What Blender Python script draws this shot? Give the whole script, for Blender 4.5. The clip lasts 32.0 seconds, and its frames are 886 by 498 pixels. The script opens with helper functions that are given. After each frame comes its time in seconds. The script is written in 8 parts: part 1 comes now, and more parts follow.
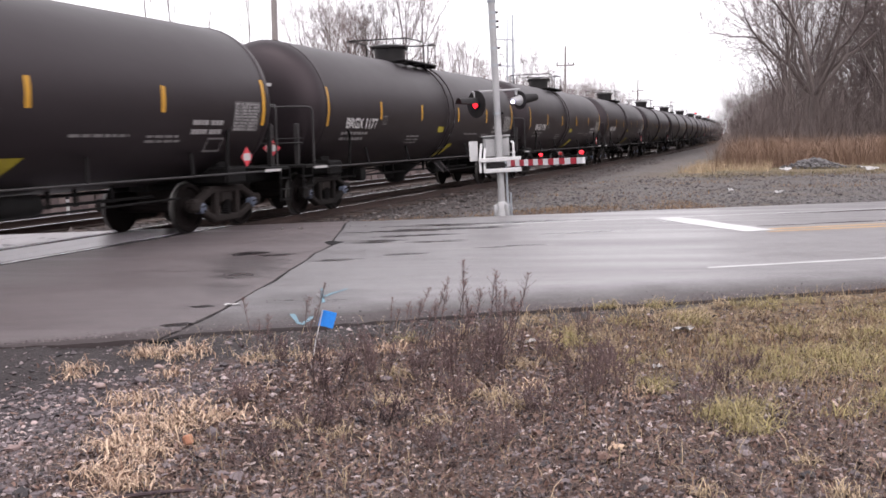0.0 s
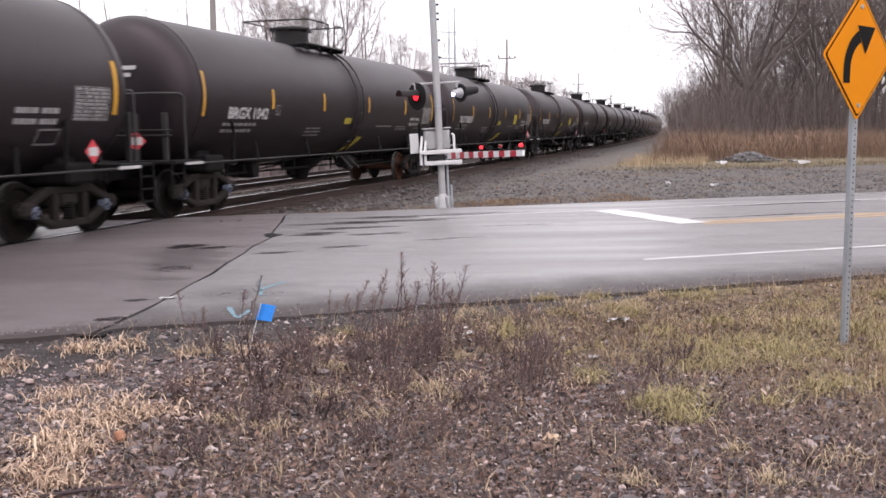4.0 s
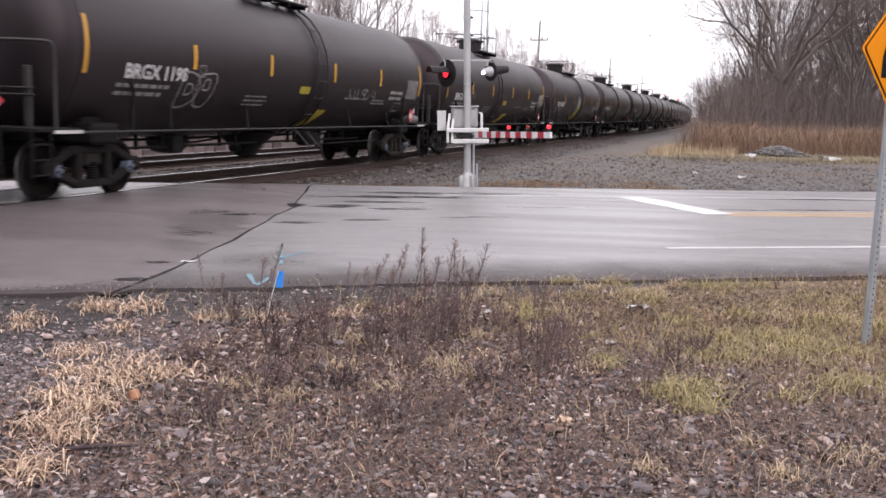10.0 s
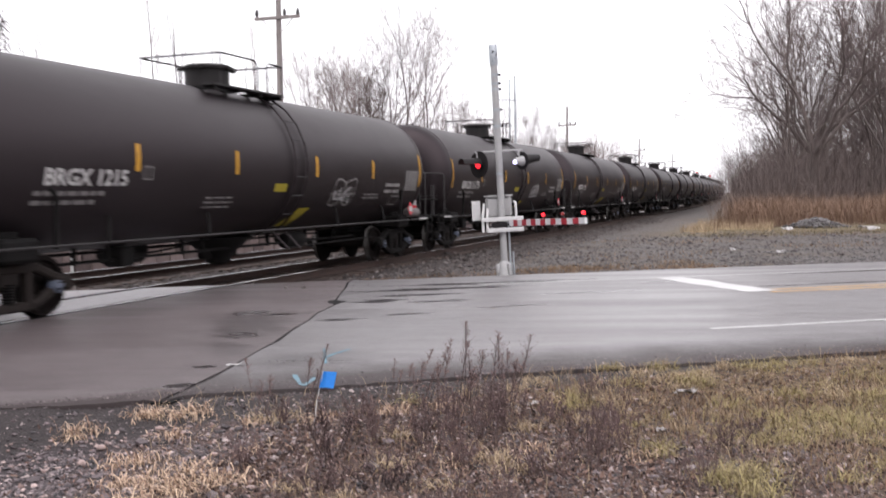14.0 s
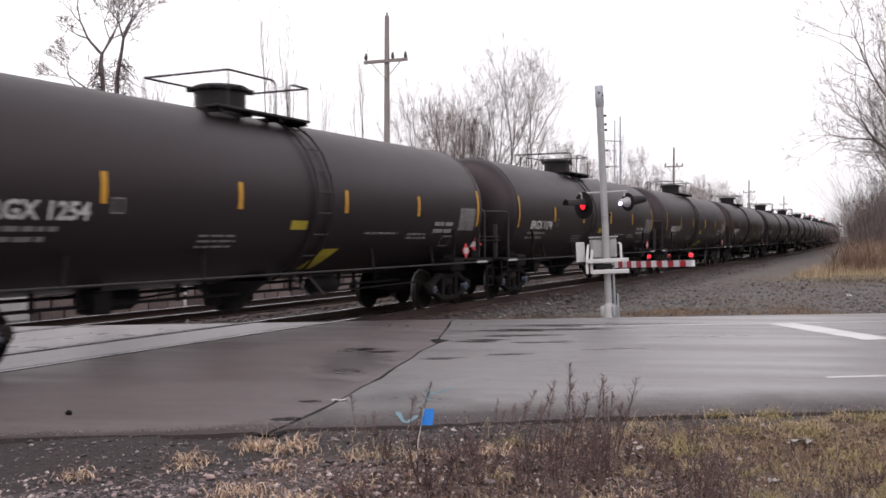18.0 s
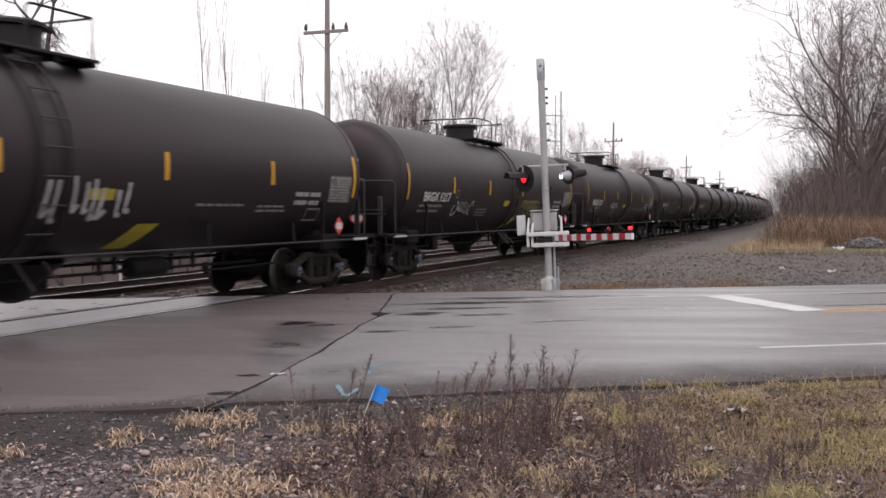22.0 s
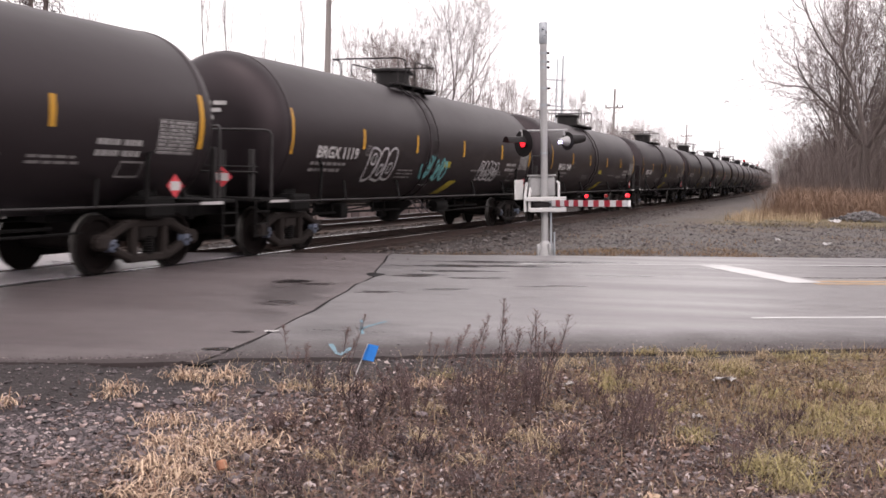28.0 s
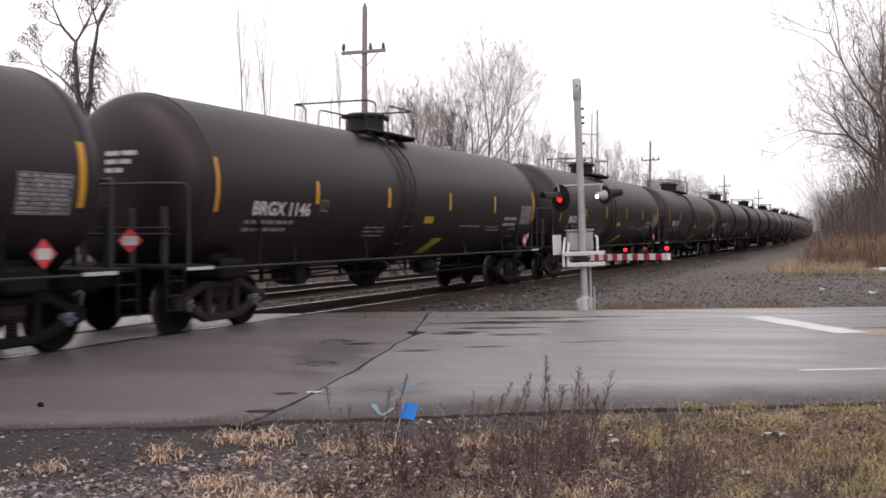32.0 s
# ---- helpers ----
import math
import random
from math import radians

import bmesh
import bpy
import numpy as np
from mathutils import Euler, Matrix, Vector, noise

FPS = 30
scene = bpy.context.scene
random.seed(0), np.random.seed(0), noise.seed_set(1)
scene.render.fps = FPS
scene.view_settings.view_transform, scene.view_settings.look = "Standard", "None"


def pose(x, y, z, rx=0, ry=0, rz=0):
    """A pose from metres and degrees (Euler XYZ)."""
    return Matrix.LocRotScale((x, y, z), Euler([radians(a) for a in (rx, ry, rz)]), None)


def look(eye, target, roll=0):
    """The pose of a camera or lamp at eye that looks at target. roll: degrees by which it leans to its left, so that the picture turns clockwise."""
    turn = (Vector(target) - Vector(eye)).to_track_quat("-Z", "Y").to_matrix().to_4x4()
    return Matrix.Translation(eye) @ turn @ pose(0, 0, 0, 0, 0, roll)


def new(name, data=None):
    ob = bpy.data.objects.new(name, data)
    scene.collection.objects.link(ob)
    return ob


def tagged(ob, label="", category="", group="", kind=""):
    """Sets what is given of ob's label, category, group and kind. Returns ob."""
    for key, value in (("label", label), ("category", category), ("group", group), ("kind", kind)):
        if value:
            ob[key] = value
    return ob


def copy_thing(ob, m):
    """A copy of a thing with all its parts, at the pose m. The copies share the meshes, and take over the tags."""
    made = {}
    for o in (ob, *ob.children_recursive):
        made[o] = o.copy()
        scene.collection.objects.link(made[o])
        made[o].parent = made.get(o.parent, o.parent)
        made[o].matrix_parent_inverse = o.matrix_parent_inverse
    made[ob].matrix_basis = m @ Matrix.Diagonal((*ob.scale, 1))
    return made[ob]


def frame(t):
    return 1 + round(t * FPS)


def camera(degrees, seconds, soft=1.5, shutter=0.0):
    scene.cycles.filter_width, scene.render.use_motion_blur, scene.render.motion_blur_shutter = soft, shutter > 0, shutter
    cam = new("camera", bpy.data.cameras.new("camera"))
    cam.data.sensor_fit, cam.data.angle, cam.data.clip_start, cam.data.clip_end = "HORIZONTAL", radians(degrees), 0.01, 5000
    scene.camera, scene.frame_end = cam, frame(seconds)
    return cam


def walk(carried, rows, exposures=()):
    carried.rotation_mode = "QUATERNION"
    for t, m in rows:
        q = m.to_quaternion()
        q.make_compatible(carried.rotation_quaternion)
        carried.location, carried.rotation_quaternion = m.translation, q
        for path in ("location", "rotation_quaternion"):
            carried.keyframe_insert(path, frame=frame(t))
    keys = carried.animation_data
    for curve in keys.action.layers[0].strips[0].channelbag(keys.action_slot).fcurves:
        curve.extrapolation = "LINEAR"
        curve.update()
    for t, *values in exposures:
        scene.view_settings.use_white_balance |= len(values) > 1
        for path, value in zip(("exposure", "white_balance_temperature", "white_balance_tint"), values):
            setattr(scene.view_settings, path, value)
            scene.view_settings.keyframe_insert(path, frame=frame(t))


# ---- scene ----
from functools import partial

# ---- camera ----
cam = camera(50.0, 32.0, soft=1.6, shutter=0.18)
PATH = [
    (0, (-0.007, -0.004, 1.640), (-0.110, 1.980, 1.409), -1.04),
    (0.5, (0.007, -0.006, 1.639), (-0.060, 1.982, 1.423), -0.59),
    (1, (0.031, -0.005, 1.640), (-0.028, 1.984, 1.441), -0.33),
    (1.5, (0.039, 0.001, 1.644), (0.027, 1.994, 1.479), -0.74),
    (2, (0.037, 0.026, 1.632), (0.033, 2.017, 1.439), -1.02),
    (2.5, (0.042, 0.026, 1.639), (0.022, 2.016, 1.443), -1.69),
    (3, (0.019, 0.014, 1.639), (0.015, 2.002, 1.422), -1.68),
    (3.5, (0.024, -0.005, 1.641), (0.039, 1.981, 1.406), -0.93),
    (5.5, (0.034, 0.022, 1.628), (0.048, 2.002, 1.348), -0.20),
    (6, (0.025, 0.024, 1.629), (0.040, 2.004, 1.342), 0.65),
    (6.5, (0.024, 0.023, 1.632), (0.024, 2.002, 1.342), 0.44),
    (7, (0.037, -0.005, 1.640), (0.021, 1.973, 1.346), 0.77),
    (7.5, (0.027, 0.008, 1.635), (0.009, 1.988, 1.347), 0.46),
    (8, (0.023, 0.031, 1.629), (-0.006, 2.011, 1.350), 1.09),
    (8.5, (0.019, 0.020, 1.631), (-0.018, 2.001, 1.357), 1.47),
    (9, (0.019, 0.018, 1.627), (-0.019, 1.999, 1.354), 1.33),
    (9.5, (0.029, 0.024, 1.624), (-0.005, 2.004, 1.347), 1.45),
    (10, (0.030, 0.030, 1.617), (0.003, 2.009, 1.324), 2.06),
    (10.5, (0.033, 0.022, 1.619), (0.014, 1.998, 1.310), 2.07),
    (11, (0.024, 0.015, 1.623), (0.016, 1.990, 1.312), 2.65),
    (11.5, (0.024, 0.015, 1.625), (0.024, 1.991, 1.321), 2.88),
    (12, (0.012, 0.001, 1.630), (0.020, 1.979, 1.333), 2.84),
    (12.5, (0.021, 0.019, 1.615), (0.027, 1.996, 1.313), 3.38),
    (13, (0.018, 0.026, 1.620), (0.018, 2.002, 1.309), 3.21),
    (13.3, (0.012, -0.003, 1.635), (0.007, 1.972, 1.319), 1.60),
    (13.5, (0.009, -0.023, 1.645), (-0.008, 1.956, 1.356), -0.48),
    (13.6, (0.006, -0.025, 1.651), (-0.022, 1.958, 1.392), -1.50),
    (13.8, (-0.000, -0.030, 1.663), (-0.065, 1.960, 1.476), -1.60),
    (14, (-0.006, -0.035, 1.675), (-0.113, 1.959, 1.565), -0.90),
    (14.2, (-0.008, -0.033, 1.677), (-0.152, 1.962, 1.658), -1.17),
    (14.4, (-0.010, -0.030, 1.679), (-0.201, 1.961, 1.709), -1.43),
    (14.5, (-0.010, -0.029, 1.680), (-0.227, 1.959, 1.720), -1.56),
    (15, (-0.002, -0.037, 1.669), (-0.237, 1.949, 1.693), -1.76),
    (15.5, (0.002, -0.040, 1.675), (-0.278, 1.940, 1.696), -0.32),
    (17.5, (-0.029, -0.064, 1.674), (-0.346, 1.911, 1.659), 0.42),
    (18, (-0.024, -0.061, 1.669), (-0.344, 1.913, 1.646), -0.26),
    (18.5, (-0.017, -0.061, 1.672), (-0.330, 1.915, 1.641), -0.32),
    (19, (-0.015, -0.061, 1.675), (-0.323, 1.915, 1.639), -0.19),
    (19.5, (-0.018, -0.051, 1.667), (-0.321, 1.926, 1.628), -0.59),
    (20, (-0.004, -0.059, 1.673), (-0.302, 1.918, 1.624), -0.43),
    (20.5, (-0.002, -0.038, 1.672), (-0.280, 1.942, 1.638), -1.19),
    (21, (-0.016, 0.003, 1.655), (-0.219, 1.992, 1.653), -1.37),
    (21.5, (-0.026, 0.029, 1.648), (-0.238, 2.017, 1.594), -0.86),
    (22, (-0.028, 0.014, 1.647), (-0.226, 2.003, 1.569), -0.14),
    (22.5, (-0.015, 0.025, 1.645), (-0.226, 2.012, 1.548), 0.72),
    (23, (-0.020, 0.010, 1.649), (-0.234, 1.995, 1.547), -0.23),
    (23.5, (-0.023, 0.018, 1.646), (-0.244, 2.003, 1.543), 0.08),
    (24, (-0.031, 0.004, 1.644), (-0.265, 1.987, 1.534), 0.40),
    (24.5, (-0.018, 0.000, 1.652), (-0.268, 1.981, 1.537), 0.18),
    (26.5, (0.008, 0.022, 1.639), (-0.238, 2.003, 1.508), 1.58),
    (27, (0.002, 0.015, 1.637), (-0.229, 1.997, 1.501), 1.75),
    (27.5, (-0.002, 0.012, 1.640), (-0.210, 1.996, 1.496), 2.18),
    (28, (-0.017, -0.002, 1.648), (-0.207, 1.983, 1.491), 1.41),
    (28.5, (-0.013, 0.014, 1.636), (-0.193, 1.999, 1.478), 1.50),
    (29, (-0.020, -0.001, 1.647), (-0.200, 1.985, 1.491), 1.25),
    (29.1, (-0.023, -0.000, 1.648), (-0.204, 1.986, 1.494), 1.31),
    (29.3, (-0.029, 0.000, 1.650), (-0.223, 1.988, 1.547), 1.43),
    (29.5, (-0.035, 0.001, 1.653), (-0.252, 1.988, 1.575), 1.55),
    (30, (-0.033, 0.003, 1.656), (-0.289, 1.986, 1.602), 1.63),
    (30.5, (-0.014, 0.004, 1.652), (-0.277, 1.986, 1.603), 1.42),
    (31, (-0.026, -0.021, 1.658), (-0.262, 1.965, 1.606), 1.44),
    (31.5, (-0.012, -0.007, 1.654), (-0.259, 1.977, 1.605), 1.20),
    (32, (-0.027, -0.041, 1.671), (-0.299, 1.940, 1.631), 0.07),
]
EXPOSURES = [(0, 0.63, 6500, 19), (4, 0.65, 6500, 19), (13.2, 0.67, 6500, 19), (14.0, 0.49, 6500, 17), (14.7, -0.35, 6450, 12), (16.5, -0.15, 6500, 14), (17.8, 0.07, 6600, 18), (19.5, 0.12, 6600, 18), (21, -0.21, 6500, 14), (22.5, 0.24, 6750, 19), (28.9, 0.45, 6850, 21), (30, 0.17, 6750, 18), (32, 0.09, 6700, 18)]
walk(cam, [(t, look(eye, target, roll)) for t, eye, target, roll in PATH], EXPOSURES)

# ---- sky and sun: a bright overcast ----
world = bpy.data.worlds.new("overcast_sky")
scene.world = world
world.use_nodes = True
wn, wl = world.node_tree.nodes, world.node_tree.links
sky = wn.new("ShaderNodeTexSky")
sky.sky_type, sky.sun_disc = "NISHITA", False
sky.sun_elevation, sky.sun_rotation = radians(38), radians(150)
sky.air_density, sky.dust_density = 1.0, 6.0
grey = wn.new("ShaderNodeHueSaturation")
grey.inputs["Saturation"].default_value = 0.12
cloud_co = wn.new("ShaderNodeTexCoord")
cloud = wn.new("ShaderNodeTexNoise")
cloud.inputs["Scale"].default_value, cloud.inputs["Detail"].default_value = 2.5, 5
veil = wn.new("ShaderNodeMapRange")
veil.inputs["To Min"].default_value, veil.inputs["To Max"].default_value = 0.90, 1.10
layer = wn.new("ShaderNodeMix")
layer.data_type, layer.blend_type = "RGBA", "MIX"
layer.inputs[0].default_value = 0.75
layer.inputs[7].default_value = (9.5, 9.62, 9.72, 1)
shade = wn.new("ShaderNodeVectorMath")
shade.operation = "SCALE"
wl.new(cloud_co.outputs["Generated"], cloud.inputs["Vector"])
wl.new(cloud.outputs["Fac"], veil.inputs["Value"])
wl.new(sky.outputs[0], grey.inputs["Color"])
wl.new(grey.outputs[0], layer.inputs[6])
wl.new(layer.outputs[2], shade.inputs[0])
wl.new(veil.outputs[0], shade.inputs["Scale"])
wl.new(shade.outputs[0], wn["Background"].inputs["Color"])
wn["Background"].inputs["Strength"].default_value = 0.14
sun = new("sun", bpy.data.lights.new("sun", "SUN"))
sun.data.energy, sun.data.angle, sun.data.color = 0.7, radians(25), (1.0, 0.97, 0.93)
sun.matrix_world = look((0, 0, 60), (20, 30, 0))

# ---- frames of the plan: road (a along, n across) and track (s along, l across) ----
TH, L1, BEND, RADIUS, CAR = radians(16.72), 11.08, 43.8, 4350.0, 18.1
RA, RN = Vector((0.958, 0.287)), Vector((-0.287, 0.958))
TD, TF = Vector((math.sin(TH), math.cos(TH))), Vector((-math.cos(TH), math.sin(TH)))


def rd(a, n, z=0.0):
    p = RA * a + RN * n
    return (p.x, p.y, z)


def tr(s, l, z=0.0):
    """A place s metres along the railway and l metres across it, away from the camera's side."""
    turn = max(s - BEND, 0) / RADIUS
    p = TD * min(s, BEND) + TF * L1
    d = TD * math.sin(turn) + TF * (1 - math.cos(turn))
    side = TF * math.cos(turn) - TD * math.sin(turn)
    p = p + d * RADIUS + side * (l - L1)
    return (p.x, p.y, z)


def tr_yaw(s):
    return 90 - math.degrees(TH) + math.degrees(max(s - BEND, 0) / RADIUS)


def cross(l, n, z=0.0):
    """Where the line l across the track meets the line n across the road."""
    s = (n - l * TF.dot(RN)) / TD.dot(RN)
    p = TF * l + TD * s
    return (p.x, p.y, z)


# ---- materials ----
MATS = {}


def mat(name, c1, c2=None, scale=6.0, rough=0.7, metal=0.0, bump=0.0, bscale=60.0, rvar=0.1, stretch=(1, 1, 1), glow=0.0, island=0.0, rand=0.0, coat=0.0, fine=0.35, spec=0.5, accent=None):
    """Two-scale procedural surface: large blotches and fine grain between two base colours."""
    m = bpy.data.materials.new(name)
    m.use_nodes = True
    nt, ln = m.node_tree.nodes, m.node_tree.links
    b = nt["Principled BSDF"]
    c2 = c2 or tuple(v * 0.7 for v in c1)
    co = nt.new("ShaderNodeTexCoord")
    mp = nt.new("ShaderNodeMapping")
    mp.inputs["Scale"].default_value = stretch
    ln.new(co.outputs["Object"], mp.inputs["Vector"])
    big, small = nt.new("ShaderNodeTexNoise"), nt.new("ShaderNodeTexNoise")
    big.inputs["Scale"].default_value, big.inputs["Detail"].default_value, big.inputs["Roughness"].default_value = scale, 5, 0.6
    small.inputs["Scale"].default_value, small.inputs["Detail"].default_value = scale * 9, 3
    for t in (big, small):
        ln.new(mp.outputs[0], t.inputs["Vector"])
    mixf = nt.new("ShaderNodeMix")
    mixf.inputs[0].default_value = fine
    ln.new(big.outputs["Fac"], mixf.inputs[2])
    ln.new(small.outputs["Fac"], mixf.inputs[3])
    fac = mixf.outputs[0]
    if island or rand:
        src = nt.new("ShaderNodeNewGeometry").outputs["Random Per Island"] if island else nt.new("ShaderNodeObjectInfo").outputs["Random"]
        add = nt.new("ShaderNodeMix")
        add.inputs[0].default_value = island or rand
        ln.new(fac, add.inputs[2])
        ln.new(src, add.inputs[3])
        fac = add.outputs[0]
    ramp = nt.new("ShaderNodeValToRGB")
    ramp.color_ramp.elements[0].position, ramp.color_ramp.elements[1].position = (0.3, 0.7) if not island else (0.15, 0.85)
    ramp.color_ramp.elements[0].color, ramp.color_ramp.elements[1].color = (*c2, 1), (*c1, 1)
    if accent:
        for pos, col in ((0.80, c1), (0.86, accent)):
            ramp.color_ramp.elements.new(pos).color = (*col, 1)
        ramp.color_ramp.elements[1].position, ramp.color_ramp.elements[1].color = 0.72, (*c1, 1)
        ramp.color_ramp.elements[-1].position, ramp.color_ramp.elements[-1].color = 0.92, (*accent, 1)
    ln.new(fac, ramp.inputs[0])
    ln.new(ramp.outputs[0], b.inputs["Base Color"])
    rr = nt.new("ShaderNodeMapRange")
    rr.inputs["To Min"].default_value, rr.inputs["To Max"].default_value = max(rough - rvar, 0.02), min(rough + rvar, 1)
    ln.new(big.outputs["Fac"], rr.inputs["Value"])
    ln.new(rr.outputs[0], b.inputs["Roughness"])
    b.inputs["Metallic"].default_value = metal
    b.inputs["Specular IOR Level"].default_value = spec
    b.inputs["Coat Weight"].default_value = coat
    if bump:
        bn = nt.new("ShaderNodeTexNoise")
        bn.inputs["Scale"].default_value, bn.inputs["Detail"].default_value = bscale, 4
        bp = nt.new("ShaderNodeBump")
        bp.inputs["Strength"].default_value, bp.inputs["Distance"].default_value = bump, 0.02
        ln.new(mp.outputs[0], bn.inputs["Vector"])
        ln.new(bn.outputs["Fac"], bp.inputs["Height"])
        ln.new(bp.outputs[0], b.inputs["Normal"])
    if glow:
        b.inputs["Emission Color"].default_value, b.inputs["Emission Strength"].default_value = (*c1, 1), glow
    MATS[name] = m
    return m


JACKET = mat("black_tank_jacket", (0.0088, 0.0066, 0.0080), (0.0054, 0.0041, 0.0050), 0.7, 0.47, 0, 0.14, 1.6, 0.08, (0.6, 1, 1.4), spec=0.46)
JACKET.node_tree.nodes["Principled BSDF"].inputs["Specular Tint"].default_value = (1.0, 0.84, 0.89, 1)
UNDER = mat("black_underframe", (0.0062, 0.0052, 0.0053), (0.003, 0.0027, 0.0028), 3, 0.8, 0, 0.2, 30, spec=0.25)
TRUCKM = mat("dusty_cast_steel", (0.026, 0.0205, 0.0188), (0.0048, 0.004, 0.004), 4, 0.85, 0.0, 0.25, 30, spec=0.2, rand=0.5)
WHEELM = mat("worn_wheel_steel", (0.0105, 0.0070, 0.0066), (0.004, 0.0030, 0.0030), 4, 0.85, 0.0, 0.1, 30, spec=0.13)
RUSTWHEEL = mat("rusty_wheel_steel", (0.085, 0.036, 0.020), (0.022, 0.012, 0.009), 4, 0.9, 0.0, 0.2, 30, spec=0.1)
RUSTCAP = mat("rusty_bearing_cap", (0.16, 0.058, 0.034), (0.07, 0.03, 0.02), 8, 0.85)
TREADM = mat("worn_wheel_tread", (0.13, 0.125, 0.12), (0.07, 0.066, 0.064), 6, 0.5, 1.0)
CAPM = mat("blue_grey_bearing_cap", (0.13, 0.155, 0.22), (0.04, 0.045, 0.06), 8, 0.6)
YELLOW = mat("yellow_reflective_tape", (0.56, 0.29, 0.02), (0.46, 0.23, 0.015), 4, 0.45)
YPLATE = mat("yellow_stencil_paint", (0.36, 0.29, 0.02), (0.24, 0.19, 0.015), 4, 0.6)
WHITEM = mat("white_stencil_paint", (0.50, 0.49, 0.49), (0.34, 0.33, 0.33), 5, 0.6)
LETM = mat("worn_white_stencil", (0.34, 0.33, 0.33), (0.20, 0.19, 0.19), 6, 0.6)
GREYM = mat("faded_white_stencil", (0.22, 0.21, 0.21), (0.13, 0.12, 0.12), 6, 0.6)
REDM = mat("red_placard", (0.62, 0.05, 0.07), (0.50, 0.04, 0.05), 5, 0.5)
SPRAYW = mat("white_spray_paint", (0.46, 0.45, 0.46), (0.22, 0.22, 0.23), 3, 0.6)
SPRAYR = mat("red_spray_paint", (0.50, 0.05, 0.06), (0.30, 0.03, 0.04), 3, 0.6)
SPRAYG = mat("green_spray_paint", (0.06, 0.26, 0.14), (0.04, 0.16, 0.10), 3, 0.6)
SPRAYT = mat("teal_spray_paint", (0.14, 0.42, 0.42), (0.08, 0.26, 0.28), 3, 0.6)
SPRAYY = mat("dull_yellow_spray_paint", (0.32, 0.27, 0.06), (0.16, 0.14, 0.05), 3, 0.6)
ALU = mat("weathered_aluminium_paint", (0.40, 0.40, 0.40), (0.30, 0.30, 0.305), 3, 0.5, 0.2, 0.05, 40)
GALV = mat("galvanised_steel", (0.42, 0.45, 0.48), (0.30, 0.33, 0.36), 8, 0.5, 0.5, 0.05, 60)
WHITEP = mat("white_painted_steel", (0.60, 0.60, 0.60), (0.47, 0.47, 0.47), 3, 0.45)
BLACKP = mat("black_painted_steel", (0.013, 0.0105, 0.0115), (0.007, 0.006, 0.0065), 5, 0.55, spec=0.3)
LAMPRED = mat("lit_red_lens", (1.0, 0.02, 0.03), (1.0, 0.02, 0.03), 3, 0.3, glow=1.8)
LAMPDIM = mat("unlit_red_lens", (0.30, 0.02, 0.02), (0.2, 0.015, 0.015), 3, 0.2)
LAMPWHITE = mat("lit_led_lens", (0.62, 0.60, 1.0), (0.6, 0.58, 1.0), 3, 0.3, glow=9.0)
REDTAPE = mat("red_reflective_sheeting", (0.42, 0.03, 0.05), (0.33, 0.025, 0.04), 5, 0.4)
WHTAPE = mat("white_reflective_sheeting", (0.70, 0.70, 0.72), (0.58, 0.58, 0.60), 5, 0.4)
AMBER = mat("amber_sign_sheeting", (0.72, 0.25, 0.0008), (0.68, 0.23, 0.0006), 2, 0.55, spec=0.08)
SIGNBLK = mat("black_sign_ink", (0.008, 0.008, 0.008), (0.006, 0.006, 0.006), 5, 0.6, spec=0.08)
WOODP = mat("grey_weathered_pole", (0.30, 0.27, 0.26), (0.18, 0.16, 0.155), 3, 0.85, 0, 0.3, 30, stretch=(4, 4, 0.4))
GLASSI = mat("dark_insulator", (0.05, 0.045, 0.05), (0.03, 0.03, 0.03), 5, 0.3)
BARK = mat("grey_brown_bark", (0.170, 0.140, 0.130), (0.072, 0.058, 0.055), 1.5, 0.9, 0, 0.5, 14, stretch=(2, 2, 0.5), rand=0.3)
TWIG = mat("grey_twigs", (0.195, 0.155, 0.148), (0.088, 0.068, 0.066), 1.2, 0.9, rand=0.4)
VINE = mat("brown_vine_tangle", (0.075, 0.048, 0.052), (0.03, 0.020, 0.023), 2, 0.9)
BRUSH = mat("brown_brush_stems", (0.180, 0.142, 0.132), (0.085, 0.066, 0.062), 0.25, 0.9, island=0.5)
REED = mat("russet_reeds", (0.265, 0.168, 0.112), (0.112, 0.070, 0.052), 0.35, 0.9, island=0.5)
STRAW = mat("straw_grass", (0.68, 0.515, 0.375), (0.22, 0.130, 0.090), 2.0, 0.85, island=0.8)
PALESTRAW = mat("bleached_grass", (0.52, 0.405, 0.265), (0.22, 0.158, 0.100), 1.0, 0.9, island=0.6)
GREENG = mat("yellow_green_grass", (0.41, 0.342, 0.158), (0.15, 0.115, 0.058), 1.5, 0.85, island=0.6)
MEADOWG = mat("dull_olive_grass", (0.210, 0.170, 0.095), (0.085, 0.068, 0.045), 1.2, 0.9, island=0.65)
DULLG = mat("dull_brown_grass", (0.260, 0.165, 0.092), (0.074, 0.047, 0.031), 1.2, 0.9, island=0.65, accent=(0.42, 0.33, 0.20))
WEED = mat("dry_dark_weed", (0.150, 0.100, 0.094), (0.050, 0.033, 0.034), 6, 0.9, rand=0.4)
SEED = mat("russet_seed_heads", (0.21, 0.138, 0.132), (0.060, 0.038, 0.040), 8, 0.9, island=0.85, accent=(0.52, 0.45, 0.44))
PLUME = mat("russet_plumes", (0.30, 0.195, 0.180), (0.14, 0.090, 0.086), 8, 0.9, island=0.8)
PALELEAF = mat("bleached_leaves", (0.50, 0.43, 0.42), (0.24, 0.185, 0.18), 3, 0.8, island=0.9)
